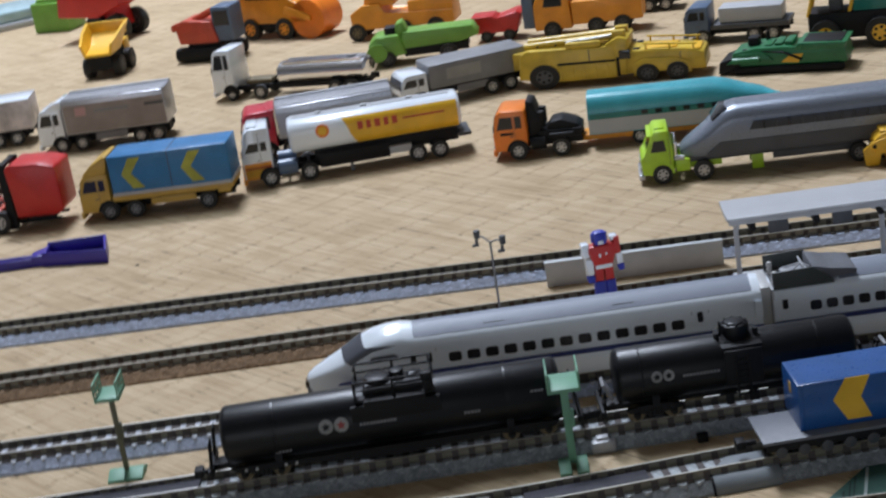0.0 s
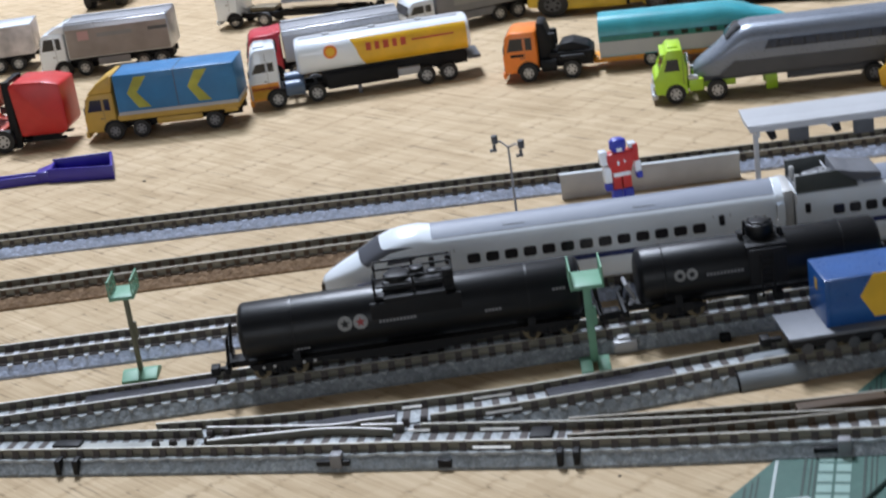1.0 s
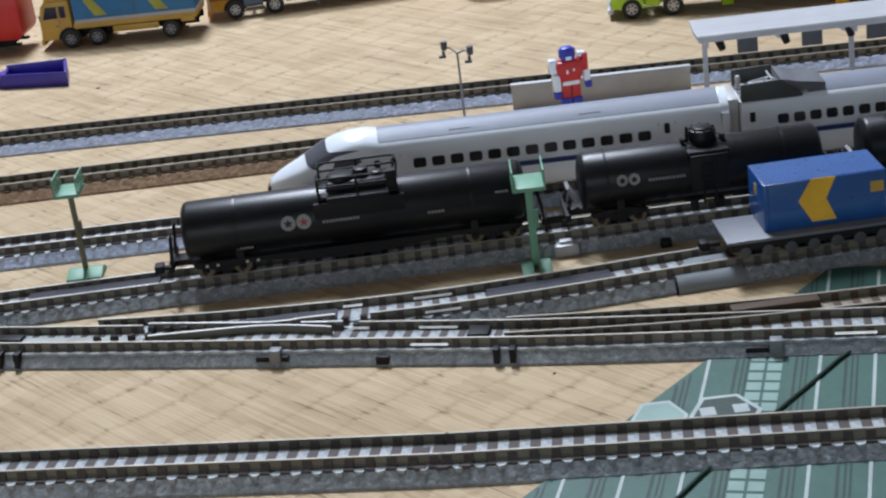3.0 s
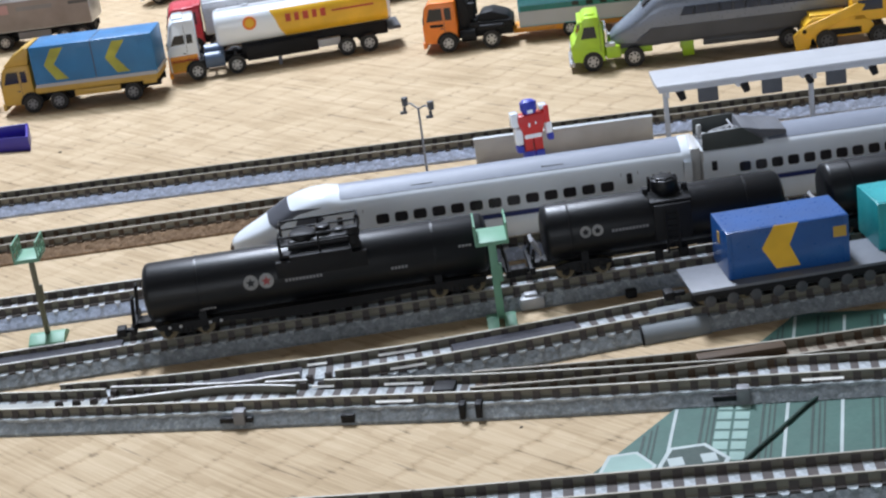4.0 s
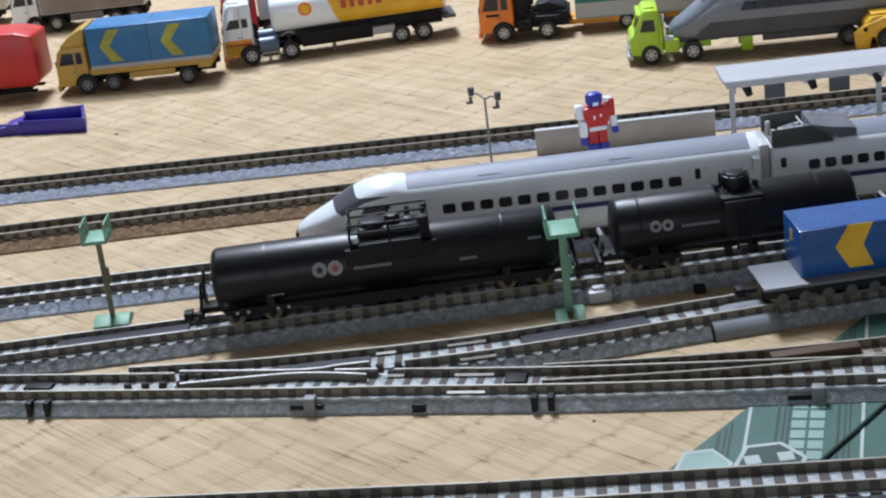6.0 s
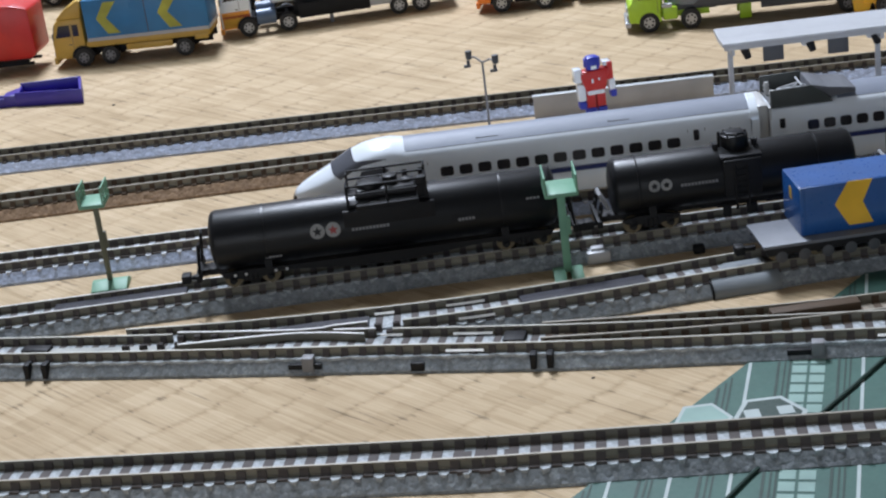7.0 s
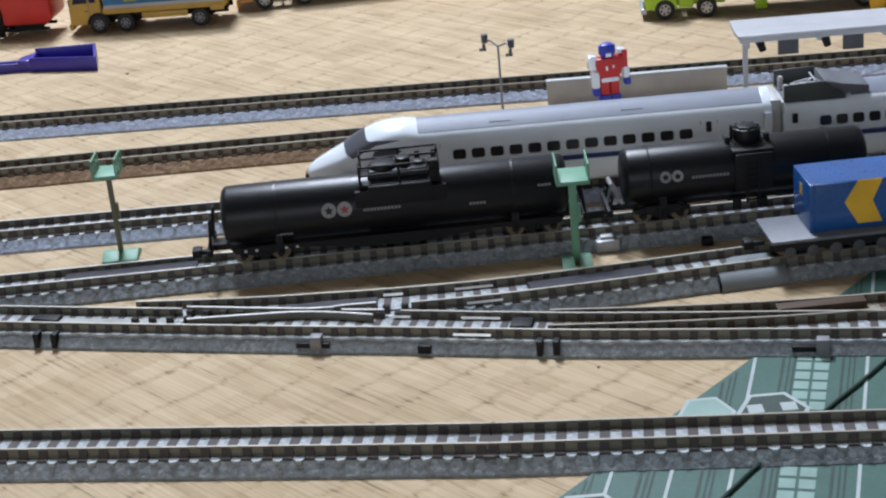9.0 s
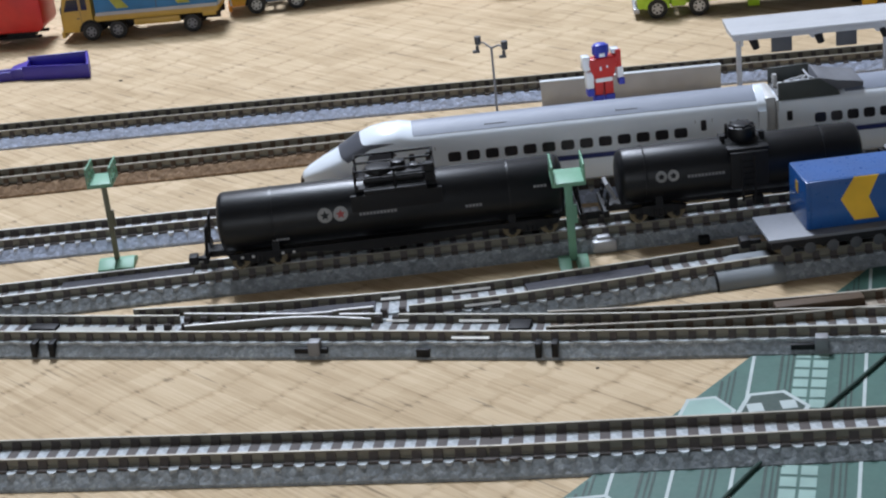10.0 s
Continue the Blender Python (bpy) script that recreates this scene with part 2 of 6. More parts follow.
CLOTH_PALE = plain("pale_green_print", (0.216, 0.335, 0.292), 0.55)
CLOTH_WHITE = plain("white_print", (0.369, 0.425, 0.411), 0.55)
LAMPGLOW, _nt, _b = nodes_of("lamp_glow")
_b.inputs["Emission Color"].default_value, _b.inputs["Emission Strength"].default_value = (0.88, 0.96, 1.0, 1), 5.0


# ---- mesh helpers, all in plan units ----
def box(bm, x0, x1, y0, y1, z0, z1, bevel=0.0, seg=2):
    r = bmesh.ops.create_cube(bm, size=1.0, matrix=Matrix.Translation(((x0 + x1) / 2, (y0 + y1) / 2, (z0 + z1) / 2)) @ Matrix.Diagonal((x1 - x0, y1 - y0, z1 - z0, 1)))
    if bevel:
        edges = list({e for v in r["verts"] for e in v.link_edges})
        bmesh.ops.bevel(bm, geom=edges, offset=bevel, segments=seg, profile=0.5, affect="EDGES", clamp_overlap=True)
    return bm


def cyl(bm, p0, p1, r, n=16, r2=None, bevel=0.0):
    p0, p1 = Vector(p0), Vector(p1)
    d = p1 - p0
    m = Matrix.Translation((p0 + p1) / 2) @ d.to_track_quat("Z", "Y").to_matrix().to_4x4()
    res = bmesh.ops.create_cone(bm, cap_ends=True, segments=n, radius1=r, radius2=r if r2 is None else r2, depth=d.length, matrix=m)
    if bevel:
        edges = [e for e in {e for v in res["verts"] for e in v.link_edges} if any(len(f.verts) > 4 for f in e.link_faces)]
        bmesh.ops.bevel(bm, geom=edges, offset=bevel, segments=2, profile=0.5, affect="EDGES")
    return bm


def prism(bm, pts, y0, y1, bevel=0.0, axis="y"):
    """A polygon in the x-z plane (or x-y with axis z), drawn out across."""
    put = (lambda a, b, c: (a, c, b)) if axis == "y" else ((lambda a, b, c: (a, b, c)) if axis == "z" else (lambda a, b, c: (c, a, b)))
    one = [bm.verts.new(put(a, b, y0)) for a, b in pts]
    two = [bm.verts.new(put(a, b, y1)) for a, b in pts]
    faces = [bm.faces.new(one), bm.faces.new(two[::-1])]
    k = len(pts)
    for i in range(k):
        faces.append(bm.faces.new((one[i], two[i], two[(i + 1) % k], one[(i + 1) % k])))
    if bevel:
        edges = list({e for f in faces for e in f.edges})
        bmesh.ops.bevel(bm, geom=edges, offset=bevel, segments=2, profile=0.5, affect="EDGES", clamp_overlap=True)
    return bm


def loft(bm, rings, caps=True, closed=True):
    vs = [[bm.verts.new(p) for p in ring] for ring in rings]
    k = len(rings[0])
    for a, b in zip(vs, vs[1:]):
        for i in range(k if closed else k - 1):
            j = (i + 1) % k
            bm.faces.new((a[i], a[j], b[j], b[i]))
    if caps and closed:
        bm.faces.new(vs[0][::-1])
        bm.faces.new(vs[-1])
    return bm


def tube(bm, pts, r, n=8):
    for a, b in zip(pts, pts[1:]):
        cyl(bm, a, b, r, n)
    return bm


def mesh_from(name, bm, mats, angle=38):
    bmesh.ops.recalc_face_normals(bm, faces=bm.faces)
    bmesh.ops.scale(bm, vec=(U, U, U), verts=bm.verts)
    me = bpy.data.meshes.new(name)
    bm.to_mesh(me)
    bm.free()
    for mt in mats if isinstance(mats, (list, tuple)) else (mats,):
        me.materials.append(mt)
    me.shade_smooth()
    me.set_sharp_from_angle(angle=radians(angle))
    return me


def part(name, bm, material, parent, label="", at=None, kind=""):
    ob = new(name, mesh_from(name, bm, material))
    ob.parent = parent
    if at is not None:
        ob.location = Vector(at) * U
    return tagged(ob, label, kind=kind)


def share(name, me, parent, at, turn=0.0, scale=None):
    ob = new(name, me)
    ob.parent = parent
    ob.location = Vector(at) * U
    ob.rotation_euler = (0, 0, turn)
    return ob


def thing(name, x, y, z=0.0, rz=0.0, label="", category="", group="", kind=""):
    ob = new(name)
    ob.matrix_basis = Matrix.Translation(Vector((x, y, z)) * U) @ Matrix.Rotation(radians(rz), 4, "Z")
    ob.empty_display_size = 0.01
    return tagged(ob, label, category, group, kind)


def solid(name, bm, material, x=0, y=0, z=0.0, rz=0.0, label="", category="", group="", kind=""):
    ob = new(name, mesh_from(name, bm, material))
    ob.matrix_basis = Matrix.Translation(Vector((x, y, z)) * U) @ Matrix.Rotation(radians(rz), 4, "Z")
    return tagged(ob, label, category, group, kind)


def B():
    return bmesh.new()


# ---- the room ----
X0, X1, Y0, Y1, TOP = -2.3, 2.3, -2.4, 3.3, 2.3


def slab(name, x0, x1, y0, y1, z0, z1, mat, label, category):
    bm = B()
    box(bm, x0 / U, x1 / U, y0 / U, y1 / U, z0 / U, z1 / U)
    return solid(name, bm, mat, label=label, category=category, kind="structure")


slab("floor", X0, X1, Y0, Y1, -0.03, 0.0, RUSH, "tan woven rush mat covering the whole floor", "floor mat")
slab("wall_north", X0, X1, Y1, Y1 + 0.1, -0.03, TOP, WALLPAPER, "plain off-white papered wall", "wall")
# south wall, opened for the added window that carries the fill light
bm = B()
for x0, x1, z0, z1 in ((X0, WIN_X0, -0.03, TOP), (WIN_X1, X1, -0.03, TOP), (WIN_X0, WIN_X1, -0.03, WIN_Z0), (WIN_X0, WIN_X1, WIN_Z1, TOP)):
    box(bm, x0 / U, x1 / U, (Y0 - 0.1) / U, Y0 / U, z0 / U, z1 / U)
solid("wall_south", bm, WALLPAPER, label="off-white papered wall with an opening for the added window", category="wall", kind="structure")
window = thing("added_window_1", 0, (Y0 - 0.05) / U, 0, 0, "wide unseen window added for fill light, with a pale plastic frame", "window", kind="structure")
for x0, x1, z0, z1 in ((WIN_X0, WIN_X0 + 0.04, WIN_Z0, WIN_Z1), (WIN_X1 - 0.04, WIN_X1, WIN_Z0, WIN_Z1), (WIN_X0 + 0.04, WIN_X1 - 0.04, WIN_Z0, WIN_Z0 + 0.04), (WIN_X0 + 0.04, WIN_X1 - 0.04, WIN_Z1 - 0.04, WIN_Z1)):
    bm = B()
    box(bm, x0 / U, x1 / U, -0.03 / U, 0.03 / U, z0 / U, z1 / U, 4)
    part("added_window_frame", bm, OFFWHITE, window)
slab("wall_west", X0 - 0.1, X0, Y0, Y1, -0.03, TOP, WALLPAPER, "plain off-white papered wall", "wall")
slab("wall_east", X1, X1 + 0.1, Y0, Y1, -0.03, TOP, WALLPAPER, "plain off-white papered wall", "wall")
slab("ceiling", X0, X1, Y0, Y1, TOP, TOP + 0.1, WALLPAPER, "plain off-white ceiling", "ceiling")
# the second, smaller fixture only houses the added fill lamp
for at, size in ((LAMP_AT, 1.0), (LAMP_FILL, 0.8)):
    fixture = thing("ceiling_light", at[0] / U, at[1] / U, TOP / U, 0, "round white ceiling lamp fixed to the ceiling, unseen", "lamp")
    bm = B()
    cyl(bm, (0, 0, -0.13 / U), (0, 0, 0), 0.30 * size / U, 48)
    part("housing", bm, OFFWHITE, fixture)
    bm = B()
    cyl(bm, (0, 0, -0.16 / U), (0, 0, -0.132 / U), 0.27 * size / U, 48)
    part("diffuser", bm, LAMPGLOW, fixture)


# ---- tracks ----
RAIL_Z, GAUGE = 7.0, 10.2
TIE_STEP = 5.45
HALF_BASE, HALF_TOP = 10.4, 7.7


def along(pts):
    """A finely stepped line through plan points, rounded at the bends."""
    out = []
    n = len(pts)
    for i in range(n - 1):
        p0, p1, p2, p3 = pts[max(i - 1, 0)], pts[i], pts[i + 1], pts[min(i + 2, n - 1)]
        steps = max(2, int(math.dist(p1, p2) / 6))
        for k in range(steps):
            s = k / steps
            out.append(tuple(0.5 * (2 * b + (c - a) * s + (2 * a - 5 * b + 4 * c - d) * s * s + (3 * b - a - 3 * c + d) * s ** 3) for a, b, c, d in zip(p0, p1, p2, p3)))
    out.append(tuple(pts[-1]))
    return [Vector((x, y, 0)) for x, y in out]


def sweep(bm, line, section):
    """Draws a section of (offset to the left of the line, height) along a line."""
    rings = []
    for i, p in enumerate(line):
        d = (line[min(i + 1, len(line) - 1)] - line[max(i - 1, 0)]).normalized()
        left = Vector((-d.y, d.x, 0))
        rings.append([p + left * a + Vector((0, 0, h)) for a, h in section])
    return loft(bm, rings)


def walk_line(line, step, start=0.0):
    """Points and headings at even steps."""
    left, out = start, []
    for a, b in zip(line, line[1:]):
        d = b - a
        n = d.length
        while left <= n:
            out.append((a + d * (left / n), math.atan2(d.y, d.x)))
            left += step
        left -= n
    return out


def rail_section(at, z=RAIL_Z):
    return [(at - 0.7, z - 2.6), (at + 0.7, z - 2.6), (at + 0.7, z - 2.35), (at + 0.3, z - 2.1), (at + 0.3, z - 0.6), (at + 0.36, z - 0.45), (at + 0.36, z - 0.08), (at - 0.36, z - 0.08), (at - 0.36, z - 0.45), (at - 0.3, z - 0.6), (at - 0.3, z - 2.1), (at - 0.7, z - 2.35)]


_tie, _fill = {}, {}
rng_fill = random.Random(5)


def tie_mesh(mat, w, gauge=GAUGE):
    key = (mat.name, w, gauge)
    if key not in _tie:
        bm = B()
        box(bm, -w, w, -7.4, 7.4, 3.4, 4.55)
        for s in (-1, 1):
            for o in (-1, 1):
                a = s * gauge / 2
                prism(bm, [(a + o * 0.26, 4.5), (a + o * 1.3, 4.5), (a + o * 0.85, 5.2), (a + o * 0.6, 6.45), (a + o * 0.26, 6.5)][::o], -w * 0.9, w * 0.9, axis="x")
        _tie[key] = mesh_from("tie", bm, mat)
    return _tie[key]


def fill_mesh(crest, w, sides=(-1, 1), ledge=False):
    """Ballast between two ties: a flat patch inside the rails, a ragged one outside each."""
    key = (crest.name, w, sides, ledge)
    if key not in _fill:
        _fill[key] = []
        for k in range(4):
            bm = B()
            for s in sides:
                j = [rng_fill.uniform(-0.3, 0.3) for _ in range(6)]
                if ledge:
                    h = TIE_STEP / 2
                    prism(bm, [(x, s * y) for x, y in ((-h, 6.9), (h, 6.9), (h, 7.9), (h * 0.4 + j[1], 8.1 + j[2]), (-h * 0.3 + j[3], 8.0 + j[4]), (-h, 7.9))][::s], 2.6, 4.35 + j[5] * 0.3, axis="z")
                    continue
                out = [(-w, 5.9), (w, 5.9), (w + j[5] * 0.3, 7.3 + j[0]), (w * 0.5 + j[1], 8.3 + j[2]), (-w * 0.4 + j[3], 8.3 + j[4]), (-w, 7.4)]
                prism(bm, [(x, s * y) for x, y in out][::s], 2.6, 4.25 + j[5] * 0.3, axis="z")
            box(bm, -w, w, -4.4, 4.4, 3.0, 4.45 + rng_fill.uniform(-0.05, 0.05))
            _fill[key].append(mesh_from("ballast_fill", bm, crest))
    return _fill[key]


def track(name, pts, label, ballast=BALLAST, tie=TIE, start=0.0, crest=CREST, head=RAIL_TOP, tie_half=1.12, lift=0.0, ragged=True, gaps=(), ledge=False, gauge=GAUGE):
    line = along(pts)
    t = thing(name, 0, 0, lift, 0, label, "model track", "model railway tracks")
    bm = B()
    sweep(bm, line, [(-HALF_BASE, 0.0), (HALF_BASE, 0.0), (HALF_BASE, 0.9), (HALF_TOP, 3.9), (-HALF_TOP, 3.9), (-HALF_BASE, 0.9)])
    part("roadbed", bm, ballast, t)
    for s in (-1, 1):
        runs = [line]
        for side, x0, x1 in gaps:
            if side == s:
                runs = [[p for p in line if p.x <= x0], [p for p in line if p.x >= x1]]
        a = s * gauge / 2
        for run in runs:
            if len(run) < 2:
                continue
            bm = B()
            sweep(bm, run, rail_section(a))
            r = part("rail", bm, RAIL_SIDE, t)
            bm = B()
            sweep(bm, run, [(a - 0.34, RAIL_Z - 0.08), (a + 0.34, RAIL_Z - 0.08), (a + 0.27, RAIL_Z), (a - 0.27, RAIL_Z)])
            part("rail_head", bm, head, r, "bright worn nickel rail head" if head is RAIL_TOP else "dull rail head")
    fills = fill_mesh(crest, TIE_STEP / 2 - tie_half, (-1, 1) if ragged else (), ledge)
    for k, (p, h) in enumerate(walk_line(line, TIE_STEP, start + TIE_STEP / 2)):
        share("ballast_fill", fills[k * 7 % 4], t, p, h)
    me = tie_mesh(tie, tie_half, gauge)
    for p, h in walk_line(line, TIE_STEP, start):
        share("tie", me, t, p, h)
    return t, line


# near line, bent a little at its joint
near_track, _line = track("model_track", [(-330, -121), (-200, -140.5), (3.2, -170.6)], "grey ballasted toy railway track on the mat", start=2.1, head=RAIL_DULL, tie_half=1.32)
track("model_track", [(2.7, -170.55), (130, -184.2), (420, -215)], "grey ballasted toy railway track across the green sheet", start=1.2, head=RAIL_DULL, tie_half=1.32)
# a further line nearer the viewer, only its corner is seen
track("model_track", [(60, -226), (200, -236), (420, -252)], "grey ballasted toy railway track on the green sheet")
# dark joint plates where the two near lengths meet
for x in (-2.6, 2.9, 8.4):
    for o, w in ((0, 2.3), (-7.2, 0.75)):
        bm = B()
        box(bm, -1.45, 1.45, o - w, o + w, 3.4, 4.62)
        jp = part("joint_plate", bm, TIE, near_track, at=(x, -170.6 - (x - 3.2) * (0.148 if x < 3 else 0.107), 0))
        jp.rotation_euler = (0, 0, radians(-7.5))
# line of the long turnout
MAIN = [(-330, -18), (-200, -53.5), (-128, -72.0), (-55, -89.5), (-22, -96.9), (6.5, -103.9), (40.5, -111.6), (112, -125.0), (260, -152), (420, -180)]
main_track, main_line = track("turnout_track", MAIN, "grey turnout track with switch rails and side lugs", start=1.0, gaps=((1, -88, -24),), ledge=True, head=RAIL_WORN, gauge=11.2)
# branch that leaves the turnout towards the container wagon
BRANCH = [(-104, -73.2), (-85, -75.8), (-65, -78.1), (-44, -79.5), (-24, -80.4), (-6, -80.5), (7.5, -80.1), (24, -78.8), (44, -76.9), (75, -73.2), (125, -68.5), (260, -58), (420, -47)]
branch_track, branch_line = track("branch_track", BRANCH, "grey ballasted branch track under the container wagon", start=3.0, lift=0.05, gaps=((-1, -400, -21),), head=RAIL_WORN, gauge=11.2)
# second branch at the far end of the turnout
track("branch_track", [(22, -105.5), (66, -111.0), (110, -113.5), (200, -112), (420, -104)], "dark brown tied branch track", tie=TIE_BROWN, crest=CREST_TAN, head=RAIL_DULL, start=2.0, lift=0.09)
# tank wagon line, bullet train line, brown line and far line
tank_track, _line = track("model_track", [(-330, -47), (-150, -41.0), (-80, -38.6), (77, -33.6), (420, -22)], "grey ballasted toy railway track under the tank wagons")
track("model_track", [(-420, 10.5), (420, 10.5)], "pale grey ballasted track under the bullet train", ballast=BALLAST_LIGHT, tie_half=1.7, crest=CREST_WHITE)
track("model_track", [(-420, 79), (-180, 79.7), (-90, 80.4), (420, 82)], "old brown ballasted toy railway track", ballast=BALLAST_BROWN, tie=TIE_BROWN, crest=CREST_TAN, head=RAIL_DULL, ragged=False, tie_half=1.1)
track("model_track", [(-420, 152), (-186, 142), (-2, 132.9), (183, 123.8), (420, 113)], "pale grey ballasted track behind the station", ballast=BALLAST_LIGHT, tie=TIE_FAR, crest=CREST_OLIVE, head=RAIL_DULL, ragged=False, tie_half=1.05)


# ---- bullet train ----
ROOF_LINE = ((1, 0), (0.985, 0.19), (0.95, 0.34), (0.895, 0.45), (0.81, 0.55), (0.65, 0.69), (0.42, 0.85), (0.20, 0.955), (0, 1))


LEAN = 0.895


def car_ring(x, half, zb, zt, shoulder, yc=0.0):
    """Body section: straight sides, a tight rounded shoulder, a flat-sloped roof."""
    lean = lambda z: 1 - 0.0016 * max(z - 15.0, 0) ** 1.9
    pts = [(-half * 0.93, zb), (-half, zb + 2.0), (-half * lean(15 + (shoulder - 15) * 0.5), 15 + (shoulder - 15) * 0.5)] if shoulder > 20 else [(-half * 0.93, zb), (-half, zb + 2.0), (-half, (zb + 2 + shoulder) / 2)]
    pts += [(-half * a * LEAN, shoulder + (zt - shoulder) * h) for a, h in ROOF_LINE]
    full = pts + [(-y, z) for y, z in pts[-2::-1]]
    return [(x, yc + y, z) for y, z in full]


def roof_strip(x0, x1, half, zt, shoulder, lift=0.14, tip=0.0):
    def ring(x, point=0.0):
        out = [(-half * a * LEAN, shoulder + (zt - shoulder) * h + lift) for a, h in ((0.80, 0.56),) + ROOF_LINE[5:]]
        return [(x - point * (1 - abs(y) / 8.3), y, z) for y, z in out + [(-y, z) for y, z in out[-2::-1]]]
    low = lambda r: [(x, y, z - lift * 2.5) for x, y, z in r[::-1]]
    return [ring(x0, tip) + low(ring(x0, tip)), ring(x1) + low(ring(x1))]


def side_at(z):
    m = 15 + (SH - 15) * 0.5
    return float(np.interp(z, [11, m, SH], [1.0, 1 - 0.0016 * (m - 15) ** 1.9, LEAN]))


def pane(bm, x, z, w, h, y, t=0.35, bevel=0.5):
    c = min(w, h) * 0.24
    prism(bm, [(x + sx * (w / 2 - a), z + sz * (h / 2 - b2)) for sx, sz, order in ((-1, -1, 0), (1, -1, 1), (1, 1, 0), (-1, 1, 1)) for a, b2 in (((0, c), (c * 0.3, c * 0.3), (c, 0)) if order == 0 else ((c, 0), (c * 0.3, c * 0.3), (0, c)))], y - t / 2, y + t / 2)
    for v in bm.verts:
        v.co.y = math.copysign(abs(v.co.y) - HALF + HALF * side_at(v.co.z), y)


def bogie(parent, x, y=0.0, wheel_r=3.0):
    bm = B()
    for s in (-1, 1):
        box(bm, x - 10, x + 10, y + s * 6.4 - 0.6, y + s * 6.4 + 0.6, RAIL_Z + 2.2, RAIL_Z + 4.0, 0.3)
        for a in (-6, 6):
            cyl(bm, (x + a, y + s * 5.6, RAIL_Z + wheel_r), (x + a, y + s * 4.6, RAIL_Z + wheel_r), wheel_r, 20)
            box(bm, x + a - 1.4, x + a + 1.4, y + s * 6.5 - 0.8, y + s * 6.5 + 0.8, RAIL_Z + 1.6, RAIL_Z + 4.4, 0.3)
    return part("bogie", bm, BLACK_DULL, parent)


HALF, ZB, ZT, SH = 10.5, 9.0, 32.8, 25.8
WIN_Z = 21.8


def bullet_head():
    t = thing("bullet_train_car", 0, 10.5, 0, 0, "white bullet train lead car with grey roof on the track", "train car", "bullet train")
    rings = []
    stations = ((-53.5, 1.2, 14.6, 18.0, 16.2), (-52.6, 3.2, 12.8, 19.3, 16.6), (-50.5, 5.2, 11.4, 20.9, 17.2), (-46, 7.4, 10.4, 23.4, 18.4), (-41, 8.8, 9.8, 25.9, 19.8), (-36.5, 9.6, 9.3, 28.3, 21.6), (-32.5, 10.1, 9.0, 30.8, 23.8), (-28, 10.4, 9, 32.5, 26.0), (-23, 10.5, 9, 33.4, 27.0), (-18, 10.5, 9, 33.6, 27.2), (-13, 10.5, 9, ZT, SH), (20, 10.5, 9, ZT, SH), (60, 10.5, 9, ZT, SH), (106.8, 10.5, 9, ZT, SH))
    for x, h, zb, zt, sh in stations:
        rings.append(car_ring(x, h, zb, zt, sh))
    bm = B()
    loft(bm, rings)
    part("body", bm, WHITE, t)
    bm = B()
    loft(bm, roof_strip(-13, 104.0, HALF, ZT, SH, tip=3.6))
    roof = part("roof_panel", bm, ROOFGREY, t, "flat grey roof panel")
    for x in (15, 60):
        bm = B()
        box(bm, x - 3.6, x + 3.6, -5.9, -5.4, 29.9, 31.05)
        box(bm, x - 3.75, x - 3.6, -5.9, -4.4, 30.0, 31.4)
        part("roof_groove", bm, DARKGREY, roof)
    bm = B()
    loft(bm, [[(x, y * 1.015, z + 0.25) for x, y, z in car_ring(x, HALF, 24.5, ZT, SH)] for x in (104.2, 107.0)])
    part("end_cap", bm, WHITE, t, "bright white roof end")
    bm = B()
    box(bm, 106.7, 110.4, -8.9, 8.9, 10, 30.8, 0.8)
    part("gangway", bm, OFFWHITE, t, "cream gangway between the cars")
    # cab glazing wraps round the nose, following its skin
    def skin(x, j):
        h, zt, sh = (float(np.interp(x, [q[0] for q in stations], [q[k] for q in stations])) for k in (1, 3, 4))
        k = 8 - abs(j)
        ay, az = (float(np.interp(k, range(9), [q[m] for q in ROOF_LINE])) for m in (0, 1))
        return Vector((x, math.copysign(h * ay * LEAN, j), sh + (zt - sh) * az))
    bm = B()
    rows = []
    for i in range(29):
        j = -7.0 + i * 0.5
        e = (abs(j) / 7.0) ** 2
        top = [skin(-39.5 + 3.0 * e + (7.5 + 9.0 * e ** 3) * f, j) for f in (0, 0.25, 0.5, 0.75, 1)]
        out = Vector((-0.25, math.copysign(0.22 * e, j), 0.22))
        rows.append([p + out for p in top] + [p - out * 2 for p in top[::-1]])
    loft(bm, rows)
    part("windscreen", bm, GLASS_GREY, t, "tinted wraparound cab windscreen")
    for s in (-1, 1):
        bm = B()
        prism(bm, [(-30, 23.2), (-21.5, 23.6), (-19.5, 24.6), (-21, 25.6), (-29, 25.2)], s * HALF * 0.90, s * HALF * 0.945)
        part("cab_side_window", bm, GLASS_GREY, t)
        bm = B()
        prism(bm, [(-42, 17.0), (-30, 16.4), (106.8, 16.4), (106.8, 18.0), (-30, 18.0), (-41, 17.8)], s * HALF * 0.96, s * HALF * 1.008)
        part("stripe", bm, NAVY, t, "navy blue stripe below the windows")
        for x in (-14.6, -9.0):
            bm = B()
            pane(bm, x, 22.6, 1.9, 3.4, s * HALF)
            part("door_window", bm, WINDOW, t)
        for k in range(13):
            bm = B()
            pane(bm, k * 6.46, WIN_Z, 4.5, 3.3, s * HALF)
            part("window", bm, WINDOW, t)
        bm = B()
        pane(bm, 85.4, 23.6, 1.9, 3.6, s * HALF)
        part("door_window", bm, WINDOW, t)
        for x in (82.6, 88.4, -6.4):
            bm = B()
            pane(bm, x, 18.5, 0.22, 14.5, s * HALF, 0.12)
            part("door_seam", bm, MIDGREY, t)
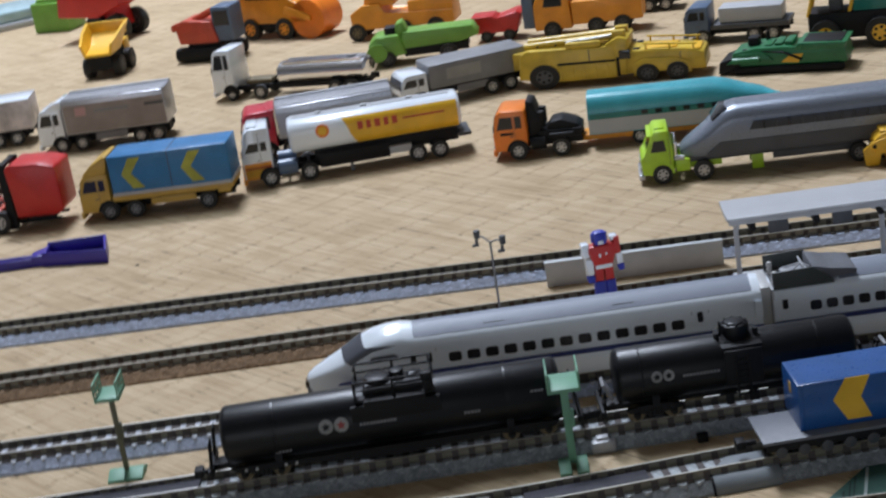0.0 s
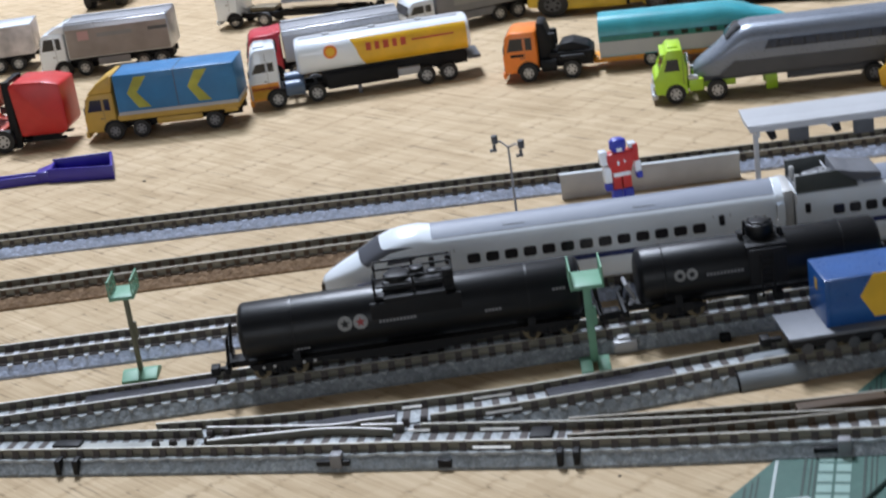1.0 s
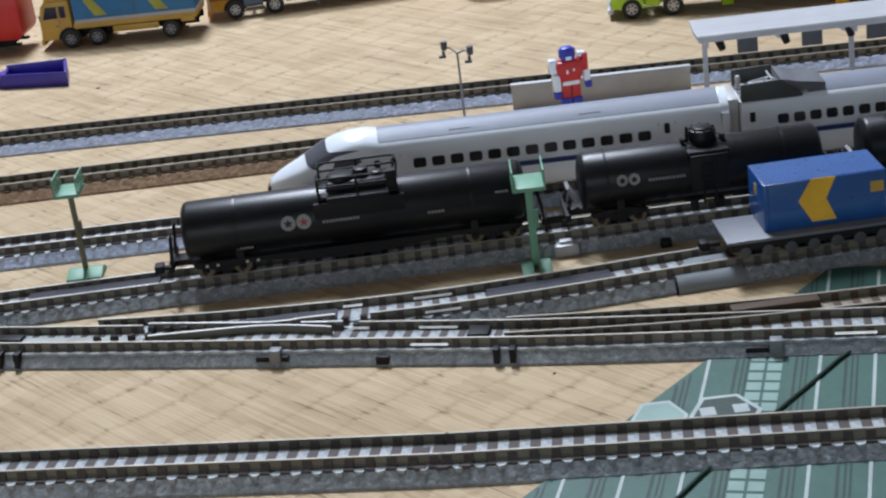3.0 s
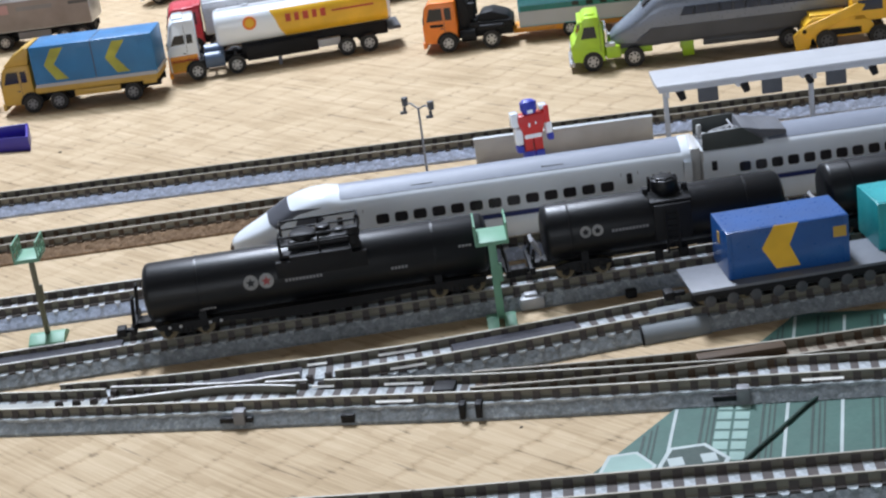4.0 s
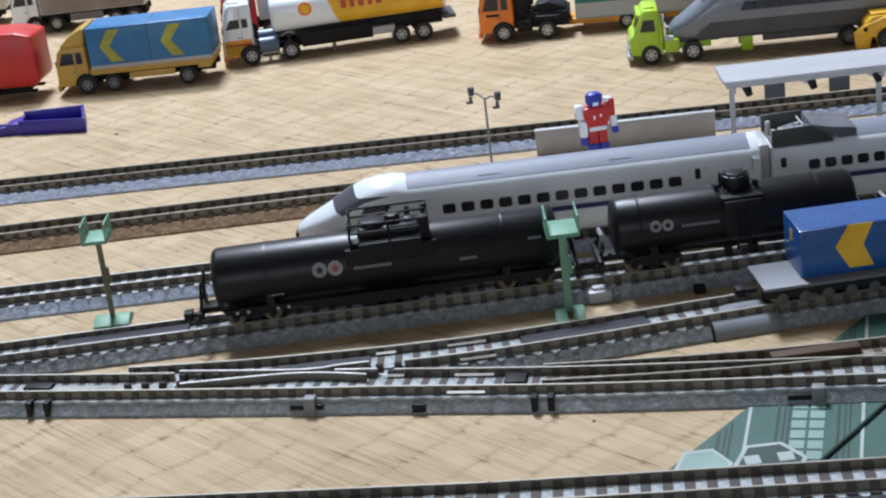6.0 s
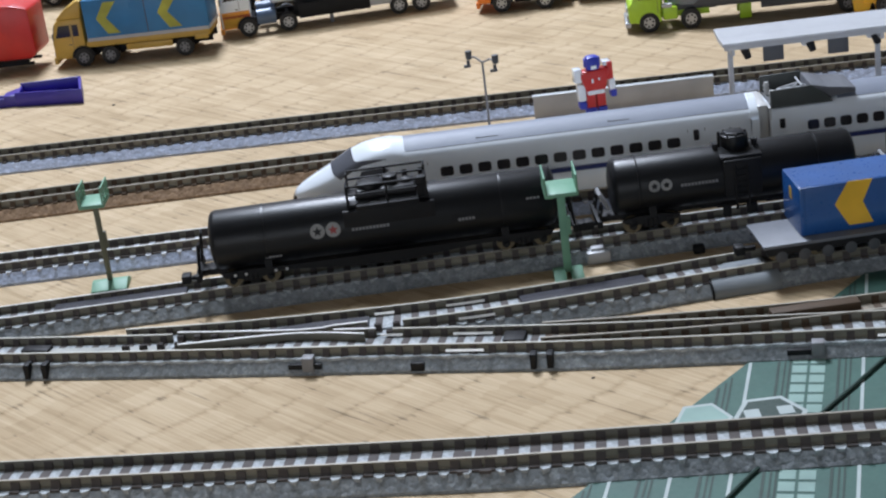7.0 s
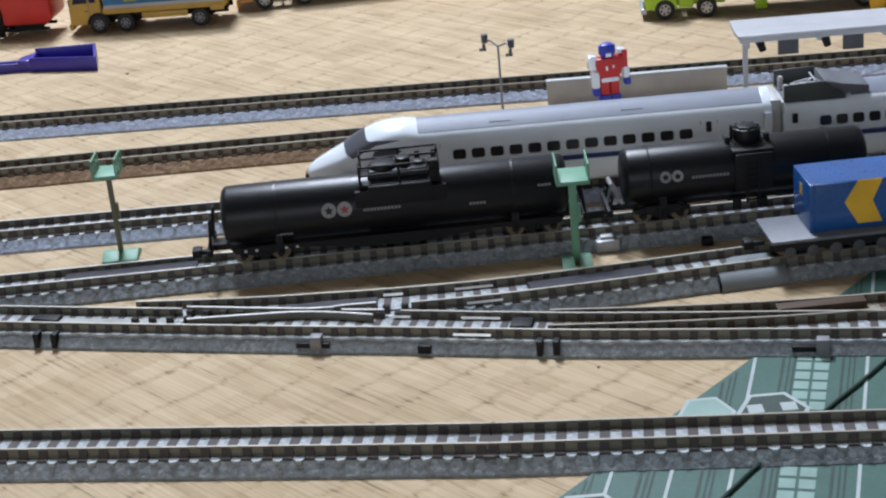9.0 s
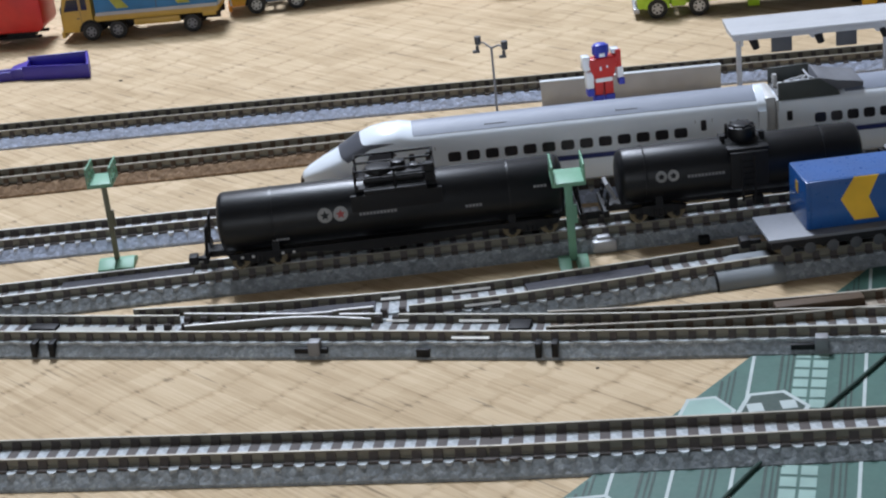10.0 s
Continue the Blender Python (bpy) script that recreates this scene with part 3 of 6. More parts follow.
    bm = B()
    loft(bm, [[(x, y * 1.01, z) for x, y, z in car_ring(x, h, zb - 1.6, zb + 1.6, zb + 0.8)] for x, h, zb in ((-53.8, 2.6, 14), (-50, 5.6, 11.4), (-44, 8.2, 9.8), (-36, 9.7, 9.0), (-26, 10.3, 8.6))])
    part("nose_skirt", bm, MIDGREY, t, "grey snow plough skirt")
    bm = B()
    box(bm, -54.3, -52.0, -2.4, 2.4, 13.6, 16.9, 0.8, 3)
    part("nose_cover", bm, TIE_BROWN, t, "dark coupler cover at the nose tip")
    bogie(t, -18)
    bogie(t, 82)
    return t


def bullet_middle(x):
    t = thing("bullet_train_car", x, 10.5, 0, 0, "white bullet train car with a roof pantograph cover", "train car", "bullet train")
    bm = B()
    loft(bm, [car_ring(a, HALF, ZB, zt, sh) for a, zt, sh in ((0, 29.9, 28.6), (20.5, 29.9, 28.6), (22.5, 31.6, 27.2), (25, 32.8, SH), (40, ZT, SH), (80, ZT, SH), (154, ZT, SH))])
    part("body", bm, WHITE, t)
    bm = B()
    loft(bm, roof_strip(23.4, 152, HALF, ZT, SH))
    part("roof_panel", bm, ROOFGREY, t, "flat grey roof panel")
    bm = B()
    box(bm, 0.6, 21, -8.6, 8.6, 29.6, 30.4, 0.2)
    part("well_floor", bm, DARKGREY, t, "dark grey pantograph well floor")
    for s in (-1, 1):
        bm = B()
        prism(bm, [(0.4, 29.4), (21.4, 29.4), (20.6, 31.2), (14.4, 36.0), (0.4, 35.6)], s * 9.1 - 0.35, s * 9.1 + 0.35, 0.15)
        part("pantograph_screen", bm, SCREEN, t, "dark grey pantograph screen")
    bm = B()
    prism(bm, [(14.0, 30), (29.5, 31.4), (29.5, 33.0), (26, 33.5), (20.5, 34.2), (17.5, 35.0), (14.4, 35.8)], -8.2, 8.2, 0.25)
    part("screen_ramp", bm, RAMP, t, "grey sloping end of the pantograph well")
    bm = B()
    for a, b in (((6, -4, 32), (12, 0, 34.6)), ((6, 4, 32), (12, 0, 34.6)), ((12, 0, 34.6), (17, -4, 32.4)), ((12, -5, 35.0), (12, 5, 35.0))):
        cyl(bm, a, b, 0.35, 8)
    box(bm, 5, 17, -4.2, 4.2, 30.6, 32.2, 0.3)
    part("pantograph", bm, PALEGREY, t)
    for p in ((1.6, -5.6), (1.8, 4.4)):
        bm = B()
        for z in (30.4, 31.9, 33.4):
            cyl(bm, (p[0], p[1], z), (p[0], p[1], z + 1.3), 1.1, 12, 0.75)
        part("insulator", bm, OFFWHITE, t, "small white insulator")
    bm = B()
    box(bm, -0.3, 0.4, -9.6, 9.6, 10, 29.8, 0.1)
    part("end_wall", bm, OFFWHITE, t, "cream car end")
    for s in (-1, 1):
        bm = B()
        box(bm, 0, 154, s * HALF - 0.12, s * HALF + 0.12, 16.4, 18.0)
        part("stripe", bm, NAVY, t, "navy blue stripe below the windows")
        bm = B()
        pane(bm, 4.0, 24.0, 1.9, 3.6, s * HALF)
        part("door_window", bm, WINDOW, t)
        for k in range(24):
            bm = B()
            pane(bm, 14.4 + k * 5.55, 22.3, 3.9, 3.3, s * HALF)
            part("window", bm, WINDOW, t)
    bogie(t, 22)
    bogie(t, 130)
    return t


RAMP = plain("ramp_grey", (0.13, 0.135, 0.15), 0.55)
SCREEN = plain("screen_grey", (0.055, 0.062, 0.058), 0.5)
bullet_head()
bullet_middle(110.8)


# ---- tank wagons ----
def wheelset_bogie(parent, x):
    bm = B()
    for s in (-1, 1):
        prism(bm, [(x - 9.5, 12.2), (x - 8.5, 10.9), (x - 3.2, 10.4), (x - 2, 9.2), (x + 2, 9.2), (x + 3.2, 10.4), (x + 8.5, 10.9), (x + 9.5, 12.2), (x + 4, 13.2), (x - 4, 13.2)], s * 7.1 - 0.7, s * 7.1 + 0.7, 0.2)
        for a in (-6, 6):
            box(bm, x + a - 1.2, x + a + 1.2, s * 7.3 - 0.8, s * 7.3 + 0.8, 9.2, 12.2, 0.4)
            cyl(bm, (x + a, s * 8.2, 9.9), (x + a, s * 8.8, 9.9), 0.9, 10)
        for a in (-2.2, 0, 2.2):
            cyl(bm, (x + a * 0.7, s * 7.4, 9.3), (x + a * 0.7, s * 7.4, 12.0), 0.7, 10)
    b = part("bogie_frame", bm, BLACK_DULL, parent)
    for a in (-6, 6):
        bm = B()
        for s in (-1, 1):
            cyl(bm, (x + a, s * 5.7, RAIL_Z + 2.9), (x + a, s * 4.5, RAIL_Z + 2.9), 2.9, 20)
        cyl(bm, (x + a, -8.3, RAIL_Z + 2.9), (x + a, 8.3, RAIL_Z + 2.9), 0.55, 10)
        part("wheelset", bm, BRONZE, b, "bronze coloured wheelset")
    return b


def coupler(parent, x, d):
    bm = B()
    box(bm, min(x, x + d * 6), max(x, x + d * 6), -0.9, 0.9, 9.2, 10.6, 0.2)
    box(bm, x + d * 5 - 1.5, x + d * 5 + 1.5, -2.2, 2.2, 8.6, 11.4, 0.4)
    return part("coupler", bm, BLACK_DULL, parent)


def tank_wagon(x, y, rz, length, r, zc, dome, logo, label, mark_red=True, platform=True, disc=2.4):
    t = thing("tank_wagon", x, y, 0, rz, label, "tank wagon", "tank wagons")
    bm = B()
    rings = []
    prof = [(0, 0.3), (0.25, 0.62), (0.8, 0.86), (1.6, 0.965), (2.6, 1.0)]
    xs = [(a, s) for a, s in prof] + [(length - a, s) for a, s in prof[::-1]]
    for a, s in xs:
        rings.append([(a, r * s * math.cos(q), zc + r * s * math.sin(q)) for q in (2 * math.pi * k / 40 for k in range(40))])
    loft(bm, rings)
    barrel = part("barrel", bm, BLACK, t, "satin black tank barrel")
    for a in (length * (0.16 if platform else 0.113), length * 0.84):
        bm = B()
        rr = [[(a + o, (r + 0.18) * math.cos(q), zc + (r + 0.18) * math.sin(q)) for q in (2 * math.pi * k / 40 for k in range(40))] for o in (-0.35, 0.35)]
        loft(bm, rr)
        part("band", bm, BLACK, barrel)
    bm = B()
    box(bm, -5, length + 5, -3.2, 3.2, 11.0, 13.2, 0.3)
    for e in (-5.5, length + 3.7):
        box(bm, e, e + 1.8, -9, 9, 11.2, 13.6, 0.3)
    for a in (length * 0.16, length * 0.84):
        prism(bm, [(-8, 12.5), (8, 12.5), (6.8, zc - 3), (-6.8, zc - 3)], a - 1.2, a + 1.2, axis="x")
    part("underframe", bm, BLACK_DULL, t)
    for s in (-1, 1) if platform else ():
        bm = B()
        prism(bm, [(2, 13.0), (length - 2, 13.0), (length - 4, 11.4), (length - 26, 11.4), (length * 0.55, 9.4), (length * 0.42, 9.4), (26, 11.4), (4, 11.4)], s * 7.6 - 0.5, s * 7.6 + 0.5)
        part("side_sill", bm, BLACK_DULL, t)
    # end rails and ladders
    for e, d in ((-4.6, -1), (length + 4.6, 1)):
        for s in (-7.5, -4.2, 4.2, 7.5):
            bm = B()
            cyl(bm, (e, s, 12), (e - d * 1.2, s, 23 if platform else 18), 0.4, 8)
            part("end_post", bm, BLACK_DULL, t)
        for z in (16.5, 20.0, 22.9) if platform else (15.5, 17.9):
            lean = d * 1.2 * (z - 12) / (11 if platform else 6)
            for s in (-7.5, 4.2):
                bm = B()
                cyl(bm, (e - lean, s, z), (e - lean, s + 3.3, z), 0.4, 8)
                part("end_rung", bm, BLACK_DULL, t)
        coupler(t, e, d)
    wheelset_bogie(t, 12)
    wheelset_bogie(t, length - 12)
    if platform:
        bm = B()
        box(bm, length * 0.5 - 9, length * 0.5 + 9, -6.5, 6.5, 9.0, 11.4, 0.4)
        part("brake_gear", bm, BLACK_DULL, t)
    for a in (22, length * 0.42, length * 0.62):
        bm = B()
        box(bm, a, a + 6, -r * 0.78, -r * 0.70, 12.2, 12.9, 0.1)
        part("step", bm, BRONZE if a == 22 else BLACK_DULL, t)
    if platform:
        for a in (6.5, 10.0, 19.5, 23.0):
            bm = B()
            box(bm, a, a + 0.9, -8.9, -8.3, 11.6, 12.4, 0.1)
            part("white_dot", bm, OFFWHITE, t, "tiny white mark")
    top = zc + r
    d0, d1 = dome
    if platform:
        bm = B()
        box(bm, d0, d1, -8.2, 8.2, top - 2.0, top - 1.1, 0.15)
        box(bm, d1 - 3.6, d1 - 0.4, -7.8, -4.6, top - 1.2, top + 5.0, 0.5)
        cyl(bm, (d0 + 3, -6, top + 0.4), (d1 - 4, -6, top + 0.4), 0.8, 10)
        for s in (-8.0, 8.0):
            for k in range(3):
                a = d0 + 0.5 + (d1 - d0 - 1) * k / 2
                cyl(bm, (a, s, top - 1), (a, s, top + 4.7), 0.42, 8)
            for z in (top + 2.0, top + 4.7):
                cyl(bm, (d0 + 0.5, s, z), (d1 - 0.5, s, z), 0.42, 8)
        for a in (d0 + 0.5, d1 - 0.5):
            for s0, s1 in ((-8, -3.4), (3.4, 8)):
                for z in (top + 2.0, top + 4.7):
                    cyl(bm, (a, s0, z), (a, s1, z), 0.42, 8)
        part("walkway_railing", bm, BLACK_DULL, t, "black railed walkway on top")
        for a, rr, h in ((d0 + 8, 4.4, 3.4), (d0 + 14.5, 2.4, 4.6), (d0 + 19.5, 1.9, 3.0)):
            bm = B()
            cyl(bm, (a, 0, top - 1.2), (a, 0, top + h), rr, 20, bevel=0.4)
            part("hatch", bm, BLACK, t)
        bm = B()
        box(bm, d0 + 3.0, d1 - 3.5, -4.6, 4.6, top - 1.0, top + 1.8, 0.9, 3)
        part("hatch_base", bm, BLACK, t)
        bm = B()
        box(bm, d0 - 1.5, d1 + 1.5, -r * 0.99, -r * 0.80, zc + 1.5, zc + 6.8, 0.2)
        box(bm, d0 + 3, d1 - 3, -r * 0.98, r * 0.98, top - 3.2, top - 1.4, 0.2)
        part("saddle", bm, BLACK_DULL, t)
    else:
        c = (d0 + d1) / 2
        bm = B()
        cyl(bm, (c, 0, top - 1.5), (c, 0, top + 3.6), 4.5, 28, bevel=0.6)
        cyl(bm, (c, 0, top + 3.5), (c, 0, top + 4.2), 3.2, 24, bevel=0.2)
        dome_part = part("dome", bm, BLACK, t)
        for k in range(8):
            q = 2 * math.pi * k / 8
            bm = B()
            cyl(bm, (c + math.cos(q) * 3.7, math.sin(q) * 3.7, top + 3.4), (c + math.cos(q) * 3.7, math.sin(q) * 3.7, top + 4.1), 0.42, 6)
            part("bolt", bm, BLACK_DULL, dome_part)
        bm = B()
        cyl(bm, (c - 5.2, -1, top - 1), (c - 5.0, -1, top + 4.8), 0.5, 8)
        cyl(bm, (c - 6.6, -2, top - 0.4), (c - 6.6, -2, top + 1.4), 0.9, 10)
        cyl(bm, (c + 6.0, -2, top - 0.4), (c + 6.0, -2, top + 1.6), 1.0, 10)
        part("valve", bm, BLACK_DULL, t)
        bm = B()
        box(bm, c - 6.2, c + 7.0, -8.4, 8.4, top - 2.6, top - 1.4, 0.2)
        part("walkway", bm, BLACK_DULL, t)
        bm = B()
        prism(bm, [(c - 5.6, zc - 5.0), (c + 6.4, zc - 5.0), (c + 6.4, top - 2.4), (c - 5.6, top - 2.4)], -r - 0.25, -r + 2.0, 0.2)
        part("saddle", bm, BLACK_DULL, t)
        bm = B()
        box(bm, c - 6.0, c - 3.4, -7.4, -5.6, 8.8, 12.4, 0.4)
        box(bm, c + 1.6, c + 5.0, -7.4, -5.6, 9.0, 12.4, 0.4)
        part("brake_cylinder", bm, BLACK_DULL, t)
        bm = B()
        for a in (c - 2, c + 2):
            cyl(bm, (a, -r - 0.5, 12), (a, -r - 0.5, zc + 5), 0.4, 8)
        for z in range(13, int(zc + 5), 2):
            cyl(bm, (c - 2, -r - 0.5, z), (c + 2, -r - 0.5, z), 0.3, 8)
        part("ladder", bm, BLACK_DULL, t)
    if not platform:
        bm = B()
        prism(bm, [(-4.4, 21.5), (-3.4, 22.0), (-0.6, 16.4), (-1.6, 15.9)], -6.6, 0.5, 0.15)
        part("end_step", bm, MIDGREY, t, "slanted grey end step")
    # round emblems, plain
    zl = zc + 1.6

    def skin(z, lift):
        return -math.sqrt(max(r * r - (z - zc) ** 2, 0.01)) - lift
    for o, star in ((-disc * 1.04, BLACK), (disc * 1.04, MARKRED if mark_red else BLACK)):
        bm = B()
        rings2 = []
        for rad, lift in ((0.1, 0.08), (disc * 0.35, 0.1), (disc * 0.68, 0.1), (disc * 0.98, 0.1), (disc, -0.2)):
            rings2.append([(logo + o + rad * math.cos(q), skin(zl + rad * math.sin(q), lift), zl + rad * math.sin(q)) for q in (2 * math.pi * k / 28 for k in range(28))])
        loft(bm, rings2, caps=False)
        em = part("emblem", bm, MARKGREY, barrel, "round white emblem disc, worn print")
        bm = B()
        pts = []
        for k in range(10):
            rad = disc * ((0.67 if k % 2 == 0 else 0.31) if mark_red else (0.6 if k % 2 == 0 else 0.36))
            a, z = logo + o + rad * math.sin(math.pi * k / 5), zl + rad * math.cos(math.pi * k / 5)
            pts.append((a, skin(z, 0.16), z))
        bm.faces.new([bm.verts.new(p) for p in pts])
        part("emblem_star", bm, star, em)
    for x0, w, z, mt in ((logo + 3.5 * disc, 13, zc + 0.8, MIDGREY), (logo + 42, 6, zc - 0.6, MIDGREY), (logo + 64, 5, zc + 3.0, MIDGREY), (logo - 20, 6.5, zc - 5.0, MIDGREY)):
        if x0 + w < length - 2 and x0 > 1:
            bm = B()
            zz = z - zc
            yy = -math.sqrt(r * r - zz * zz)
            for k in range(int(w / 1.1)):
                box(bm, x0 + k * 1.1, x0 + k * 1.1 + 0.8, yy - 0.06, yy + 0.25, z - 0.45, z + 0.45)
            part("lettering", bm, mt, barrel, "small worn lettering, not readable")
    return t


tank_wagon(-77.5, -38.6, 1.9, 111.5, 9.6, 21.6, (45, 71), 37.3, "long black tank wagon with a railed walkway on top")
tank_wagon(50.9, -34.5, 1.9, 79.0, 9.2, 21.4, (36, 46.5), 15.4, "black tank wagon with a round filling dome", False, False, 1.85)
tank_wagon(142.5, -31.4, 1.9, 79.0, 9.2, 21.4, (35, 45.5), 18.6, "black tank wagon with a round filling dome", False, False, 1.85)


# ---- container wagon ----
def container(x, y, z, rz, w, l, h, mat, label, chevron=None):
    t = thing("freight_container", x, y, z, rz, label, "container", "freight containers")
    bm = B()
    box(bm, 0, l, -w / 2, w / 2, 0, h, 0.35)
    part("shell", bm, mat, t)
    bm = B()
    box(bm, 0.6, l - 0.6, -w / 2 + 0.6, w / 2 - 0.6, h, h + 0.12)
    part("roof_sheet", bm, mat, t)
    for s in (-1, 1):
        for k in range(2):
            bm = B()
            a = 1.2 + k * (l - 2.4)
            box(bm, a - 0.5, a + 0.5, s * w / 2 - 0.1, s * w / 2 + 0.12, 0.4, h - 0.4, 0.05)
            part("corner_post", bm, mat, t)
    if chevron:
        bm = B()
        prism(bm, [(10.5, 8.6), (14.6, 1.6), (22.0, 1.6), (19.0, 8.6), (22.0, 15.3), (14.6, 15.3)], -w / 2 - 0.12, -w / 2 + 0.1)
        part("chevron", bm, chevron, t, "large yellow chevron print")
        bm = B()
        box(bm, 32.5, 36.5, -w / 2 - 0.12, -w / 2 + 0.1, 8.6, 12.0)
        part("mark", bm, OCHRE, t, "small yellow square print")
        bm = B()
        box(bm, -0.12, 0.1, -1.0, 1.6, 9, 12.5)
        part("mark", bm, OCHRE, t)
    return t


def flat_wagon(x, y, rz, l):
    t = thing("flat_wagon", x, y, 0, rz, "low grey container flat wagon on the branch track", "flat wagon", "flat wagons")
    bm = B()
    box(bm, 0, l, -10, 10, 12.6, 13.6, 0.2)
    part("deck", bm, plain("deck_grey_paint", (0.135, 0.145, 0.165), 0.5), t, "pale grey wagon deck")
    bm = B()
    for s in (-9.4, 9.4):
        box(bm, 1, l - 1, s - 0.4, s + 0.4, 10.2, 12.6, 0.15)
    box(bm, 2, l - 2, -2, 2, 10, 12.6)
    part("side_sill", bm, BLACK_DULL, t)
    for k in range(int(l / 7)):
        bm = B()
        cyl(bm, (5.5 + k * 7, -9.9, 9.6), (5.5 + k * 7, -8.9, 9.6), 1.9, 16, bevel=0.3)
        part("spring_box", bm, DARKGREY, t)
    wheelset_bogie(t, 11)
    wheelset_bogie(t, l - 11)
    coupler(t, 0, -1)
    return t


flat_wagon(90.2, -71.2, 3.4, 118)
container(102.6, -66.8, 13.6, 3.0, 19.0, 37.4, 15.2, BLUE, "blue freight container with a yellow chevron", YELLOW)
container(150.0, -60.0, 13.6, 3.4, 19.0, 37.4, 15.2, TEAL, "teal freight container on the wagon")


# ---- green standing platforms ----
def yard_stand(x, y, rz, k, label, stem=1.3, pole=None, slim=1.0, top=28.2, wide=1.0, pad=False):
    t = thing("yard_stand", x, y, 0, rz, label, "model lamp stand", "green yard stands")
    for s in (-1, 1):
        bm = B()
        inner = 0.15 if pad else 0.9
        prism(bm, [(-7.0 * k, 0), (6.0 * k, 0), (5.6 * k, 0.9), (1.4 * k, 2.6), (-1.4 * k, 2.6), (-6.6 * k, 0.9)], s * inner * k, s * (7.2 if pad else 4.9) * k, 0.12, axis="x")
        part("foot", bm, MINT, t)
    bm = B()
    box(bm, -stem * k, stem * k, -1.2 * k, 1.2 * k, 1.5, top, 0.2)
    box(bm, stem * 0.8 * k, (stem + 1.1) * k, -1.0 * k, 1.0 * k, 14, 20, 0.3)
    part("column", bm, pole or MINT, t)
    w = 5.2 * k * wide
    bm = B()
    box(bm, -w, w, -7.0 * k, 7.0 * k, top - 0.3, top + 1.1, 0.3)
    part("platform_plate", bm, MINT, t)
    bm = B()
    box(bm, -w * 0.5, w * 0.5, -2.4 * k, 2.4 * k, top - 1.6, top - 0.2, 0.3)
    part("bracket", bm, pole or MINT, t)
    for s in (-1, 1):
        e = s * (w - 0.35)
        bm = B()
        box(bm, e - 0.28, e + 0.28, -6.9 * k, 6.9 * k, top + 5.9, top + 6.5, 0.1)
        rail = part("railing", bm, MINT, t)
        bm = B()
        box(bm, e - 0.24, e + 0.24, -6.9 * k, 6.9 * k, top + 3.2, top + 3.2 + 0.7 * slim, 0.08)
        part("lower_rail", bm, MINT, rail)
        for a in (-6.6, -2.2, 2.2, 6.6):
            bm = B()
            box(bm, e - 0.3, e + 0.3, a * k - 0.42 * slim, a * k + 0.42 * slim, top + 0.8, top + 6.6, 0.05)
            part("rail_post", bm, MINT, rail)
    return t


# left pole and bracket coloured dark olive for the shade they stand in
yard_stand(-117.8, -12, 0, 0.84, "pale green plastic stand with railed top by the tracks", 0.95, plain("shaded_pole", (0.13, 0.125, 0.075), 0.5), 0.6, 30.4, 0.98, True)
yard_stand(34.4, -51.5, 0, 0.95, "pale green plastic stand with railed top beside the wagons", slim=0.9, top=28.9, wide=1.06)


# ---- station ----
WALLGREY = plain("wall_grey_plastic", (0.49, 0.515, 0.53), 0.5, vary=0.1)

def station():
    t = thing("station_canopy", 105, 62.5, 0, -1.5, "grey station platform canopy on thin posts", "station canopy")
    L = 230
    bm = B()
    prism(bm, [(-11.5, 38.3), (0, 37.4), (11.5, 38.3), (11.5, 39.8), (0, 39.0), (-11.5, 39.8)], 0, L, 0.2, axis="x")
    roof = part("roof", bm, PALEGREY, t, "pale grey canopy roof")
    bm = B()
    box(bm, 0.4, L, -11.8, -11.2, 37.2, 39.4, 0.1)
    box(bm, 0.4, L, 11.2, 11.8, 37.2, 39.4, 0.1)
    part("edge_trim", bm, PALEGREY, roof)
    for k in range(5):
        bm = B()
        x = 4 + k * 54.5
        box(bm, x - 0.9, x + 0.9, -0.9, 0.9, 9.0, 38, 0.15)
        prism(bm, [(x - 0.6, 34), (x + 0.6, 34), (x + 0.6, 38), (x - 0.6, 38)], -8, 8)
        part("post", bm, PALEGREY, t)
    for k in range(8):
        bm = B()
        x = 20 + k * 24
        box(bm, x - 3.8, x + 3.8, -0.6, 0.6, 28.4, 36.4, 0.2)
        part("sign_board", bm, DARKGREY, t, "dark hanging station sign board")
        bm = B()
        for s in (-3, 3):
            cyl(bm, (x + s, 0, 36), (x + s, 0, 38), 0.3, 6)
        part("sign_hanger", bm, MIDGREY, t)
    for k in range(8):
        x = 9.5 + k * 24
        bm = B()
        cyl(bm, (x, 0, 34), (x + 1.2, 0, 30.4), 1.7, 12, 1.3)
        box(bm, x - 0.3, x + 0.3, -0.3, 0.3, 33, 38.4)
        cyl(bm, (x - 2.2, 0, 36.2), (x - 0.4, 0, 34.2), 0.5, 8)
        part("hanging_speaker", bm, BLACK_DULL, t, "small black hanging loudspeaker")
        bm = B()
        cyl(bm, (x + 22.4, -0.4, 34.2), (x + 22.4, 0.4, 34.2), 1.7, 16)
        box(bm, x + 22.1, x + 22.7, -0.3, 0.3, 35, 38.2)
        part("hanging_clock", bm, OFFWHITE, t, "small round hanging clock")
    bm = B()
    box(bm, 3, L, -14, 14, 0, 9.0, 0.3)
    part("platform_slab", bm, PALEGREY, t)
    for k in range(4):
        bm = B()
        x = 34 + k * 40
        box(bm, x - 5, x + 5, 3, 6, 11.2, 12.0, 0.15)
        box(bm, x - 5, x + 5, 6, 6.7, 12.0, 15.4, 0.15)
        for s in (-4, 4):
            box(bm, x + s - 0.4, x + s + 0.4, 3.4, 5.6, 9, 11.2)
        part("bench", bm, MIDGREY, t)


